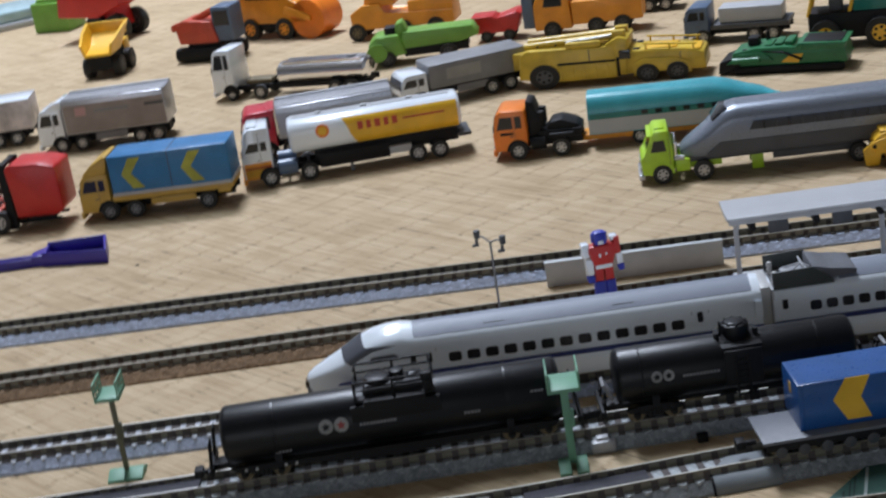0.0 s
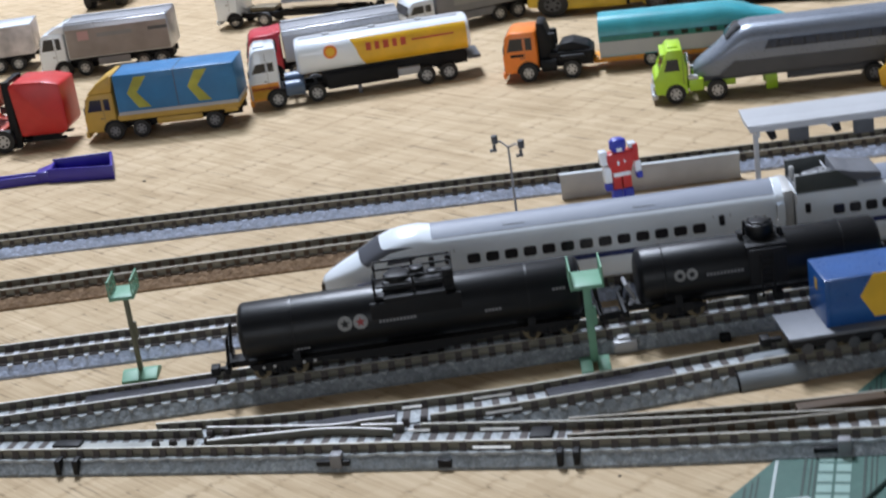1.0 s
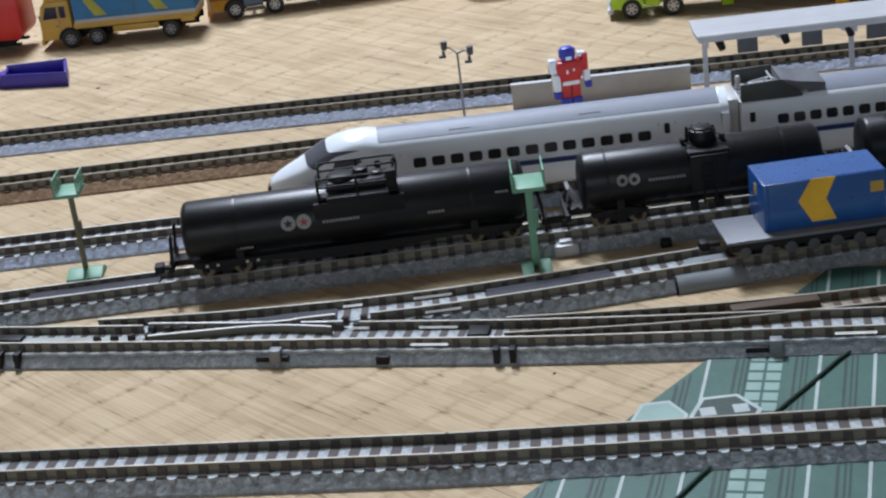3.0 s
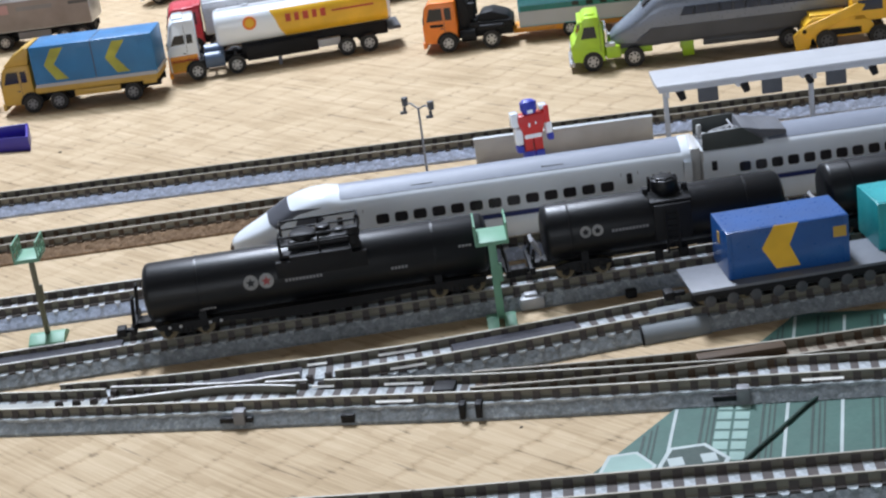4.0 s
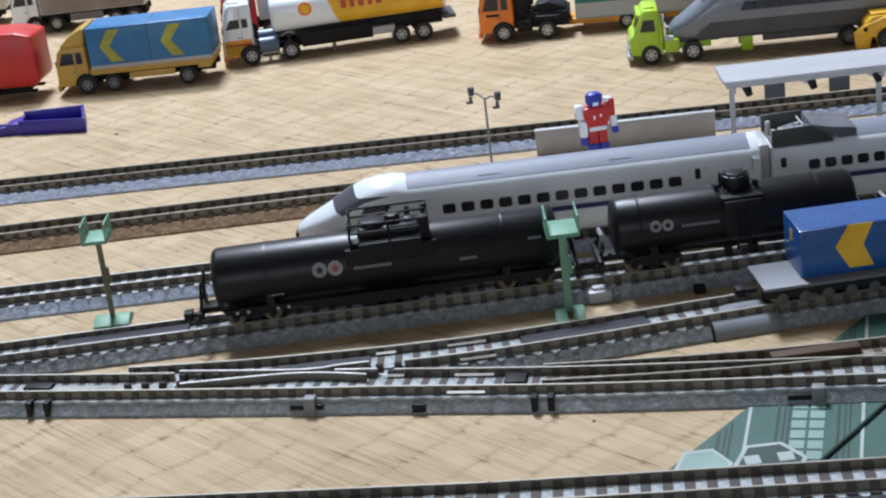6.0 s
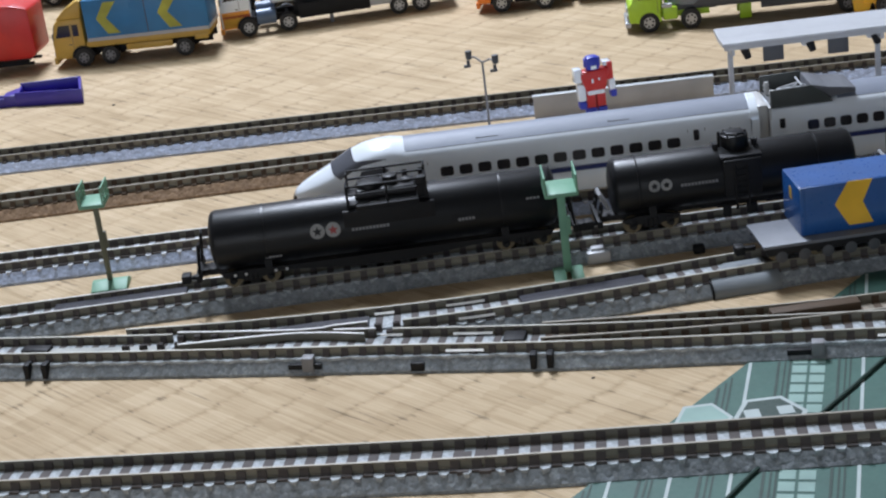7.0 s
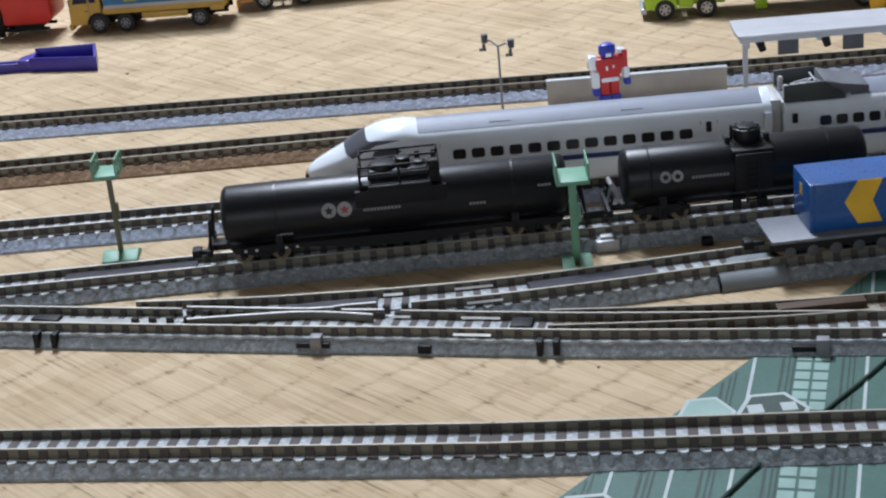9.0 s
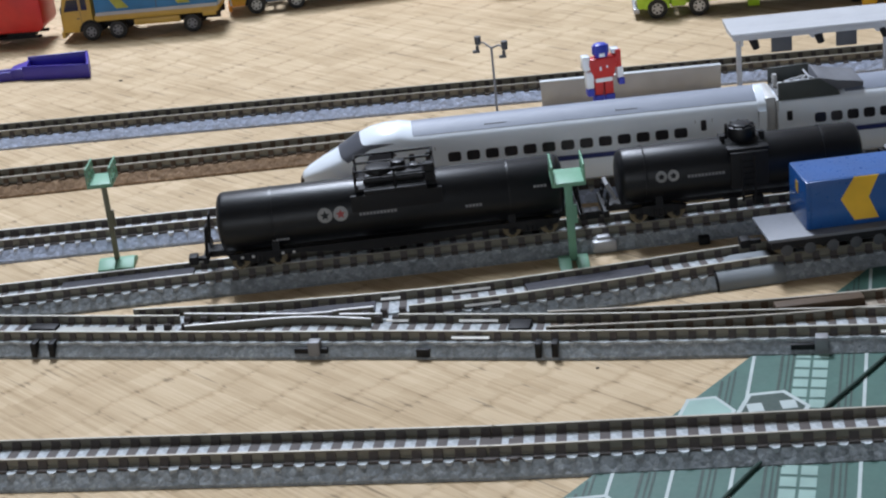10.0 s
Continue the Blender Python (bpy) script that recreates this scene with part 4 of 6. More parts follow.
station()
bm = B()
box(bm, 0, 73, -1.0, 1.0, 0, 10.4, 0.15)
box(bm, -0.2, 73.2, -1.4, 1.4, 9.6, 10.8, 0.15)
solid("platform_wall", bm, WALLGREY, 37, 114, 0, -1.6, "low grey plastic platform wall standing on the mat", "model wall")


def street_lamp(x, y):
    t = thing("platform_lamp", x, y, 0, 0, "thin grey double-armed toy lamp post", "lamp post")
    bm = B()
    cyl(bm, (0, 0, 0), (0, 0, 1.4), 2.6, 16, 2.0)
    part("foot", bm, MIDGREY, t)
    bm = B()
    cyl(bm, (0, 0, 1), (0, 0, 46.0), 0.55, 10, 0.42)
    part("pole", bm, MIDGREY, t)
    for s in (-1, 1):
        bm = B()
        tube(bm, [(0, 0, 45.5), (s * 2.5, -s * 2.6, 47.1), (s * 4.2, -s * 4.8, 46.9)], 0.35)
        arm = part("arm", bm, MIDGREY, t)
        bm = B()
        cyl(bm, (s * 4.6, -s * 5.0, 49.1), (s * 4.6, -s * 5.0, 45.9), 1.3, 14, 1.1, bevel=0.3)
        cyl(bm, (s * 4.6 - 0.4, -s * 5.0, 45.5), (s * 4.6 - 0.4, -s * 5.0, 43.7), 0.6, 8)
        box(bm, s * 4.6 - 2.2, s * 4.6 + 0.4, -s * 5.0 - 0.6, -s * 5.0 + 0.6, 42.9, 43.9, 0.2)
        part("lamp_head", bm, DARKGREY, arm, "dark lamp head")


street_lamp(17.0, 47)


# ---- toy figure: one plain mesh ----
def toy_figure(x, y, rz):
    bm = B()
    mats = [RED, TOYBLUE, WHITE]

    def add(mi, *a, **k):
        old = set(bm.faces)
        box(bm, *a, **k)
        for f in bm.faces:
            if f not in old:
                f.material_index = mi

    def taper(mi, pts, y0, y1, bevel):
        old = set(bm.faces)
        prism(bm, pts, y0, y1, bevel)
        for f in bm.faces:
            if f not in old:
                f.material_index = mi
    for s in (-1, 1):
        add(1, s * 2.0 - 1.7, s * 2.0 + 1.7, -2.6, 2.0, 0, 19.6, bevel=0.6)
        add(0, s * 1.8 - 1.6, s * 1.8 + 1.6, -2.0, 1.8, 18.6, 25.4, bevel=0.5)
    taper(0, [(-3.0, 25.0), (3.2, 25.0), (5.0, 31.5), (4.9, 34.2), (-4.9, 33.8), (-5.0, 31.2)], -2.7, 2.4, 0.6)
    add(2, -3.1, 3.1, -2.9, 2.2, 24.6, 26.4, bevel=0.4)
    add(2, -1.4, -0.7, -2.95, -2.5, 29.2, 30.8, bevel=0.1)
    add(2, 1.0, 1.6, -2.95, -2.5, 30.0, 31.0, bevel=0.1)
    add(2, -7.2, -4.4, -2.2, 2.2, 29.6, 35.0, bevel=0.5)
    add(2, -6.4, -3.4, -2.4, 1.4, 22.2, 29.0, bevel=0.9)
    add(1, -6.2, -3.6, -2.8, 1.0, 19.4, 22.4, bevel=0.6)
    add(0, 4.6, 6.6, -2.2, 2.2, 29.4, 36.2, bevel=0.4)
    add(2, 3.4, 6.2, -1.6, 2.4, 34.8, 36.6, bevel=0.4)
    add(2, 4.8, 7.2, -2.4, 1.4, 25.0, 29.8, bevel=0.7)
    add(1, 5.2, 7.4, -2.8, 1.0, 22.6, 25.4, bevel=0.5)
    add(1, -2.7, 2.3, -2.4, 2.4, 33.6, 39.2, bevel=1.4)
    add(1, -3.1, -2.3, -0.8, 0.8, 35, 38.4, bevel=0.2)
    add(1, 1.9, 2.7, -0.8, 0.8, 35, 38.4, bevel=0.2)
    add(2, -1.2, 0.8, -2.7, -2.2, 34.4, 35.8, bevel=0.1)
    return solid("toy_figure", bm, mats, x, y, 0, rz, "small red, white and blue plastic toy figure standing upright", "toy figure")


toy_figure(57.8, 62.5, 8).scale = (1.07, 1.0, 0.99)


# ---- blue scoop lying on the mat ----
def blue_scoop():
    t = thing("plastic_scoop", -203, 244, 0, 0, "violet-blue plastic scoop part lying on the mat", "toy part")
    corners = ((-1.0, -4.5), (33.0, -12.5), (28.5, 12.0), (-1.5, 12.0))
    bm = B()
    prism(bm, corners, 0, 1.0, 0.1, axis="z")
    part("tray_floor", bm, VIOLETBLUE, t)
    mid = Vector((sum(p[0] for p in corners) / 4, sum(p[1] for p in corners) / 4))
    for (p, q), h in zip(((corners[0], corners[1]), (corners[1], corners[2]), (corners[2], corners[3]), (corners[3], corners[0])), (7.0, 7.0, 7.4, 6.0)):
        pull = [Vector(v) + (mid - Vector(v)).normalized() * 1.6 for v in (q, p)]
        bm = B()
        prism(bm, [p, q, tuple(pull[0]), tuple(pull[1])], 0, h, 0.25, axis="z")
        part("tray_wall", bm, VIOLETBLUE, t)
    bm = B()
    prism(bm, [(-7, -3), (corners[0][0] + 0.5, corners[0][1] + 1), (corners[3][0] + 0.5, corners[3][1] - 0.5), (-7, 4)], 0, 5.6, 0.4, axis="z")
    part("shoulder", bm, VIOLETBLUE, t)
    for a in ((-33, -6, -3.0, -1.4, 0, 4.5), (-33, -6, 2.2, 3.8, 0, 4.5), (-33, -6, -2, 3, 1.2, 2.2)):
        bm = B()
        box(bm, *a, 0.2)
        part("handle_bar", bm, VIOLETBLUE, t)
    bm = B()
    box(bm, -34.5, -32, -4, 5, 0, 5, 0.5)
    part("handle_end", bm, VIOLETBLUE, t)


blue_scoop()


# ---- printed green sheet under the tracks ----
def green_sheet():
    t = thing("printed_sheet", 0, 0, 0, 0, "dark green printed sheet with pale stripes and badges", "printed sheet")
    bm = B()
    prism(bm, [(-40, -258), (122, -78), (520, -160), (520, -420), (-40, -420)], 0, 0.6, axis="z")
    part("sheet", bm, CLOTH_GREEN, t)
    ang = math.atan2(-19.6, -5.5)
    d = Vector((math.cos(ang), math.sin(ang), 0))
    nrm = Vector((-d.y, d.x, 0))
    base = Vector((76.6, -129.8, 0))

    def stripe(off, w, mat, s0=-60, s1=180, z=0.75, dash=0):
        p = base + nrm * off
        bm = B()
        spans = [(s0, s1)] if not dash else [(a, a + dash * 0.78) for a in np.arange(s0, s1, dash)]
        for a, b in spans:
            # keep to the sheet: right of its slanted edge
            def inside(q):
                return (q.x + 40) * 180 - (q.y + 258) * 162 > 0
            steps = max(1, int((b - a) / 3)) if not dash else 1
            for k in range(steps):
                q0, q1 = p + d * (a + (b - a) * k / steps), p + d * (a + (b - a) * (k + 1) / steps)
                if not (inside(q0 - nrm * w) and inside(q1 - nrm * w) and inside(q0 + nrm * w) and inside(q1 + nrm * w)):
                    continue
                v = [bm.verts.new((q.x, q.y, z)) for q in (q0 - nrm * w / 2, q0 + nrm * w / 2, q1 + nrm * w / 2, q1 - nrm * w / 2)]
                bm.faces.new(v)
        if len(bm.faces):
            part("stripe", bm, mat, t)
        else:
            bm.free()
    for o in (-57.6, -43.2, -28.8, -14.4, 0, 29.7, 44.1, 73.8, 88.2, 118, 132):
        stripe(o, 0.9, CLOTH_WHITE)
    for o in (-50.4, -36, -21.6, -7.2, 7.6, 23.4, 36.5, 52, 67.4, 81, 96, 111):
        stripe(o, 0.75, CLOTH_DARK)
        stripe(o + 1.7, 0.5, CLOTH_DARK)
        stripe(o + 3.0, 0.5, CLOTH_DARK)
    for o in (13.2, 17.9, 57.4, 62):
        stripe(o, 3.9, CLOTH_PALE, dash=5.6)
    return t, stripe


sheet, sheet_stripe = green_sheet()


def badge(cx, cy, rx, ry, fill, bars):
    ring = lambda k2: [(cx + rx * k2 * math.cos(math.pi * k / 3), cy + ry * k2 * math.sin(math.pi * k / 3)) for k in range(6)]
    bm = B()
    prism(bm, ring(1.0), 0.78, 0.86, axis="z")
    b = part("badge", bm, CLOTH_WHITE, sheet, "six-sided printed badge")
    bm = B()
    prism(bm, ring(0.86), 0.86, 0.90, axis="z")
    part("badge_field", bm, fill, b)
    for k in range(bars):
        bm = B()
        x = cx - rx * 0.45 + k * rx * 0.9 / max(bars - 1, 1)
        box(bm, x - 2.0, x + 2.0, cy - ry * 0.05, cy + ry * 0.35, 0.90, 0.94)
        part("badge_bar", bm, CLOTH_WHITE, b)


badge(58.6, -159.2, 7.6, 10.0, CLOTH_PALE, 0)
badge(75.5, -160.6, 9.6, 11.0, CLOTH_DARK, 2)
badge(24.0, -203.5, 9.6, 11.0, CLOTH_DARK, 3)

# a dark lead lying over the sheet
CABLE = [(149.7, -101.1), (109.7, -139.1), (99.8, -150.5), (91.9, -159.2), (64.4, -190.1), (56.6, -200.1), (26.6, -240.1)]
bm = B()
tube(bm, [tuple(p) + (1.2,) for p in CABLE], 0.55, 8)
solid("thin_cable", bm, CLOTH_DARK, 0, 0, 0, 0, "thin dark green cable lying over the printed sheet", "cable")

SLEEVE = plain("sleeve_grey_plastic", (0.202, 0.223, 0.237), 0.5, vary=0.1)


# switch rails, slots and lugs of the turnout
def bright_rail(pts, parent, name="switch_rail", lift=0.05):
    line = along(pts)
    bm = B()
    top = RAIL_Z + lift
    sweep(bm, line, [(-0.25, 4.0), (0.25, 4.0), (0.25, top - 0.2), (-0.25, top - 0.2)])
    web = part(name, bm, RAIL_SIDE, parent, "slim nickel switch rail")
    bm = B()
    sweep(bm, line, [(-0.3, top - 0.2), (0.3, top - 0.2), (0.26, top), (-0.26, top)])
    part("rail_head", bm, RAIL_TOP, web, "bright worn nickel rail head")
    return web


# blades and closure rails
for name, pts in (("switch_rail", [(-86.3, -74.9), (-48.6, -84.2), (-38.5, -84.0), (-28.3, -84.1)]), ("switch_rail", [(-85.2, -84.1), (-58.7, -85.3), (-48.5, -86.5), (-38.3, -89.3), (-29.0, -92.8)]),
                  ("closure_rail", [(-38.4, -87.2), (-25.7, -90.0)])):
    bright_rail(pts, main_track, name, 0.12 if name == "closure_rail" else 0.06)


def at_x(line, x):
    for a, b in zip(line, line[1:]):
        if a.x <= x <= b.x:
            return a + (b - a) * ((x - a.x) / (b.x - a.x))


# metal rail joiners on the rails' near faces
for line, offset, x0, x1, owner in ((branch_line, 5.6, -26.5, -20.5, branch_track), (main_line, 5.6, -25.5, -19.0, main_track), (main_line, -5.6, 112, 123, main_track), (branch_line, 5.6, -4.5, 7.2, branch_track), (branch_line, -5.6, -1.5, 9.4, branch_track), (main_line, 5.6, -4.2, 7.1, main_track), (main_line, -5.6, -4.1, 6.6, main_track)):
    p0, p1 = at_x(line, x0), at_x(line, x1)
    left = Vector((-(p1 - p0).y, (p1 - p0).x, 0)).normalized()
    bm = B()
    sweep(bm, [p0 + left * (offset - 0.95), p1 + left * (offset - 0.95)], [(-0.35, 5.0), (0.3, 5.0), (0.3, 5.62), (-0.12, 5.62)])
    part("rail_joiner", bm, RAIL_TOP, owner, "bright metal rail joiner")
SLAB = plain("slab_grey_plastic", (0.03, 0.03, 0.038), 0.6, spec=0.25, vary=0.2)
bm = B()
prism(bm, [(-60, -77.0), (-44, -75.9), (-28, -76.4), (-28, -83.4), (-38, -83.3), (-48, -83.0)], 3.5, 5.2, axis="z")
part("blade_bed", bm, SLAB, main_track, "dark plastic bed beside the switch blades")


def infill(pts, parent):
    bm = B()
    sweep(bm, along(pts), [(-4.3, 3.4), (4.3, 3.4), (4.3, 5.2), (3.6, 5.7), (-3.6, 5.7), (-4.3, 5.2)])
    part("infill_panel", bm, SLAB, parent, "dark grey panel between the rails")


bm = B()
sweep(bm, [p for p in main_line if -130 < p.x < -89], [(-4.3, 3.4), (2.3, 3.4), (2.3, 4.66), (-4.3, 4.7)])
part("cover_plate", bm, plain("plate_grey_plastic", (0.30, 0.31, 0.285), 0.6, vary=0.25), main_track, "pale grey cover plate between the rails")
infill([(18, -79.8), (28, -78.6), (56, -75.3)], branch_track)
infill([(-131, -40.4), (-88, -38.85)], tank_track)


def along_main(x):
    for (xa, ya), (xb, yb) in zip(MAIN, MAIN[1:]):
        if xa <= x <= xb:
            return ya + (yb - ya) * (x - xa) / (xb - xa), math.degrees(math.atan2(yb - ya, xb - xa))


def main_block(name, x, off, l, w, z0, z1, mat, label=""):
    y, a = along_main(x)
    bm = B()
    box(bm, -l / 2, l / 2, off - w / 2, off + w / 2, z0, z1, 0.15)
    o = part(name, bm, mat, main_track, label, (x, y, 0))
    o.rotation_euler = (0, 0, radians(a))


for x in (-129.5, -124.0, 20.6, 25.2):
    main_block("joint_clip", x, -8.8, 1.8, 3.6, 0.5, 5.2, BLACK_DULL, "black joint clip")
for x, back, l in ((-43.6, 1.0, 10.0), (96.5, 5.0, 6.4)):
    main_block("side_lug", x, -8.9, 3.4, 3.2, 1.2, 5.5, MIDGREY, "grey plastic lug")
    main_block("lug_slot", x - back, -9.4, l, 1.4, 1.8, 3.4, BLACK_DULL, "dark slot beside the lug")
main_block("side_notch", -11.8, -9.7, 4.0, 1.4, 0.6, 3.2, BLACK_DULL, "dark notch in the roadbed")
main_block("drive_slot", 14.0, 1.2, 6.2, 6.2, 3.2, 6.0, BLACK_DULL, "dark switch drive slot")
main_block("drive_slot", -131, 1.0, 9.0, 4.0, 3.2, 5.6, BLACK_DULL, "dark switch drive slot")
for x, o in ((24, 1.0), (48, 3.0)):
    main_block("tie_plate", x, o, 5.0, 2.0, 4.0, 4.7, PALEGREY, "pale frog plate")
bm = B()
box(bm, -12.6, 12.6, -2.1, 2.1, 4.0, 7.2, 0.3)
o = part("side_cover", bm, TIE_BROWN, main_track, "dark brown motor cover", (98.6, -111.4, 0))
o.rotation_euler = (0, 0, radians(1.5))
bm = B()
box(bm, -3, 3, -1.6, 1.6, 4.0, 4.8, 0.2)
o = part("tie_plate", bm, PALEGREY, main_track, "pale frog plate", (61.4, -110.2, 0))

# smooth grey joiner sleeve on the branch roadbed
bm = B()
sweep(bm, along([(74.2, -73.25), (94.6, -71.3)]), [(-10.9, 0.0), (-6.0, 0.0), (-6.0, 4.9), (-7.9, 4.7), (-10.2, 2.6), (-10.9, 1.2)])
sl = part("joiner_sleeve", bm, SLEEVE, branch_track, "smooth grey joiner sleeve")
bm = B()
prism(bm, [(-9, -3.6), (9, -4.2), (9, 4.2), (-3, 4.2)], 3.6, 4.85, 0.15, axis="z")
o = part("joiner_plate", bm, SLEEVE, branch_track, "pale plate between the rails", (84, -72.3, 0))
o.rotation_euler = (0, 0, radians(5))
bm = B()
sweep(bm, along([(73.6, -73.3), (74.2, -73.25)]), [(-11.0, 0.0), (-6.0, 0.0), (-6.0, 5.0), (-8.0, 4.8), (-10.4, 2.7), (-11.0, 1.2)])
part("sleeve_seam", bm, BLACK_DULL, sl)

# silver clip on the near edge of the tank wagon track
bm = B()
box(bm, -3.9, 3.9, -1.8, 1.6, 0.0, 4.2, 0.9)
box(bm, -2.2, 2.2, -0.4, 2.4, 3.6, 5.2, 0.5)
o = part("track_clip", bm, PALEGREY, tank_track, "silver plastic clip on the roadbed", (45.0, -44.0, 0))
o.rotation_euler = (0, 0, radians(1.9))


# crumbs on the mat
for x, y, r in ((-153.9, 220.3, 0.6), (33.9, -126.1, 0.38)):
    bm = B()
    bmesh.ops.create_icosphere(bm, subdivisions=1, radius=r)
    bmesh.ops.scale(bm, vec=(1.6, 0.8, 0.6), verts=bm.verts)
    solid("crumb", bm, RUBBER, x, y, r * 0.55, 25, "tiny dark crumb lying on the woven mat", "crumb")

bm = B()
box(bm, -1.8, 1.8, -1.2, 1.8, 0.0, 2.6, 0.4)
part("joint_clip", bm, BLACK_DULL, tank_track, "black joint clip", (76.8, -46.3, 0))


# ---- toy road vehicles: local x runs from the front bumper back, y across, near side at minus y ----
_wheels = {}


def wheel_meshes(r, w, rim):
    key = (r, w, rim.name)
    if key not in _wheels:
        bm = B()
        cyl(bm, (0, -w / 2, 0), (0, w / 2, 0), r, 24, bevel=0.35)
        tyre = mesh_from("wheel", bm, RUBBER)
        bm = B()
        for s in (-1, 1):
            cyl(bm, (0, s * (w / 2 - 0.1), 0), (0, s * (w / 2 + 0.15), 0), r * 0.56, 20)
            cyl(bm, (0, s * (w / 2), 0), (0, s * (w / 2 + 0.45), 0), r * 0.2, 12)
            bright = set(bm.faces)
            for k in range(6):
                a = 2 * math.pi * (k + 0.3) / 6
                c = Vector((math.cos(a) * r * 0.38, s * (w / 2 + 0.12), math.sin(a) * r * 0.38))
                cyl(bm, c - Vector((0, 0.1, 0)), c + Vector((0, 0.1, 0)), r * 0.115, 8)
            for f in bm.faces:
                if f not in bright:
                    f.material_index = 1
        hub = mesh_from("rim", bm, [rim, BLACK_DULL])
        _wheels[key] = (tyre, hub)
    return _wheels[key]


def wheels(t, xs, y, r=4.8, w=3.4, rim=STEEL):
    tyre, hub = wheel_meshes(r, w, rim)
    for x in xs:
        for s in (-1, 1):
            o = share("wheel", tyre, t, (x, s * y, r))
            share("rim", hub, o, (0, 0, 0))


def arch(t, x, y, r, mat=BLACK_DULL):
    for s in (-1, 1):
        bm = B()
        pts = [(x + math.cos(a) * (r + 1.2), r + math.sin(a) * (r + 1.2)) for a in (math.pi * k / 12 for k in range(13))]
        prism(bm, pts, s * y - 0.15, s * y + 0.15)
        part("wheel_arch", bm, mat, t)


def block(t, name, mat, x0, x1, y0, y1, z0, z1, bevel=0.4, label=""):
    bm = B()
    box(bm, x0, x1, y0, y1, z0, z1, bevel)
    return part(name, bm, mat, t, label)


def profile(t, name, mat, pts, y0, y1, bevel=0.4, label=""):
    bm = B()
    prism(bm, pts, y0, y1, bevel)
    return part(name, bm, mat, t, label)


def rod(t, name, mat, p0, p1, r, n=12, r2=None):
    bm = B()
    cyl(bm, p0, p1, r, n, r2)
    return part(name, bm, mat, t)


def cab(t, x0, L, W, z0, H, mat, rake=1.6, lower=None, split=None, vent=True, round_top=1.4, brow=3.0):
    """A cab-over-engine truck cab with glazing, lamps, grille and bumper."""
    w = W / 2
    mid = z0 + (H - z0) * 0.42
    profile(t, "cab", mat, [(x0, z0), (x0 - 0.2, mid), (x0 + rake, H - 2.0), (x0 + rake + 2.4, H), (x0 + L, H), (x0 + L, z0)], -w, w, round_top)
    if lower:
        for s in (-1, 1):
            profile(t, "cab_paint", lower, [(x0 + 1.2, z0 + 0.4), (x0 + 0.9, split), (x0 + L - 1.0, split), (x0 + L - 1.0, z0 + 0.4)], s * w - 0.05, s * w + 0.12, 0)
        block(t, "cab_front_paint", lower, x0 - 0.35, x0 + 0.3, -w + 1.2, w - 1.2, z0 + 0.6, split, 0)
    # windscreen lies on the raked front
    a, b = (x0 - 0.2 + 0.2 * rake, mid + (H - mid) * 0.2), (x0 + rake - 0.3 - 0.12 * (brow - 3.0), H - brow)
    bm = B()
    prism(bm, [(a[0] - 0.22, a[1]), (b[0] - 0.22, b[1]), (b[0] + 0.3, b[1]), (a[0] + 0.3, a[1])], -w + 1.6, w - 1.6)
    part("windscreen", bm, GLASS_DARK, t)
    for s in (-1, 1):
        zs = (mid + (H - mid) * 0.22, H - brow - 0.2)
        profile(t, "side_window", GLASS_DARK, [(x0 + 2.3, zs[0]), (x0 + 3.2 + rake * 0.6, zs[1]), (x0 + L * 0.60, zs[1]), (x0 + L * 0.60, zs[0] + 0.2)], s * w - 0.1, s * w + 0.14, 0)
        profile(t, "quarter_window", GLASS_DARK, [(x0 + L * 0.67, zs[0] + 0.2), (x0 + L * 0.67, zs[1]), (x0 + L * 0.86, zs[1]), (x0 + L * 0.86, zs[0] + 0.2)], s * w - 0.1, s * w + 0.14, 0)
        block(t, "door_seam", DARKGREY, x0 + L * 0.635 - 0.1, x0 + L * 0.635 + 0.1, s * w - 0.05, s * w + 0.06, z0 + 1.5, H - 2.6, 0)
        block(t, "door_handle", DARKGREY, x0 + L * 0.5, x0 + L * 0.6, s * w - 0.05, s * w + 0.25, mid - 1.6, mid - 1.0, 0.1)
        block(t, "headlight", OFFWHITE, x0 - 0.5, x0 + 0.4, s * (w - 3.0) - 1.5, s * (w - 3.0) + 1.5, z0 + 1.6, z0 + 3.6, 0.25)
        block(t, "mirror", DARKGREY, x0 + 0.2, x0 + 0.9, s * w + 0.3, s * w + 1.3, mid + 1.5, mid + 5, 0.15)
    block(t, "bumper", mat if not lower else lower, x0 - 0.9, x0 + 1.0, -w + 0.2, w - 0.2, z0 - 2.2, z0 + 1.2, 0.4)
    if vent:
        for k in range(3):
            block(t, "grille_slat", DARKGREY, x0 - 0.45, x0 + 0.2, -w + 5, w - 5, z0 + 2.0 + k * 1.3, z0 + 2.6 + k * 1.3, 0)


def chassis(t, x0, x1, z0=5.0, z1=8.5, w=6.5, mat=BLACK_DULL):
    bm = B()
    for s in (-1, 1):
        box(bm, x0, x1, s * w - 1.0, s * w + 1.0, z0, z1, 0.2)
    for k in range(5):
        a = x0 + 2 + (x1 - x0 - 4) * k / 4
        box(bm, a - 0.8, a + 0.8, -w, w, z0 + 0.4, z1 - 0.4)
    return part("chassis", bm, mat, t)


def chevron(t, mat, x, z, h, s=-1, y=0.0, w=6.5, lean=5.0):
    bm = B()
    prism(bm, [(x, z), (x + lean, z - h / 2), (x + lean + w, z - h / 2), (x + w * 0.8, z), (x + lean + w, z + h / 2), (x + lean, z + h / 2)], y - 0.12, y + 0.1)
    return part("chevron", bm, mat, t, "faded yellow chevron print")


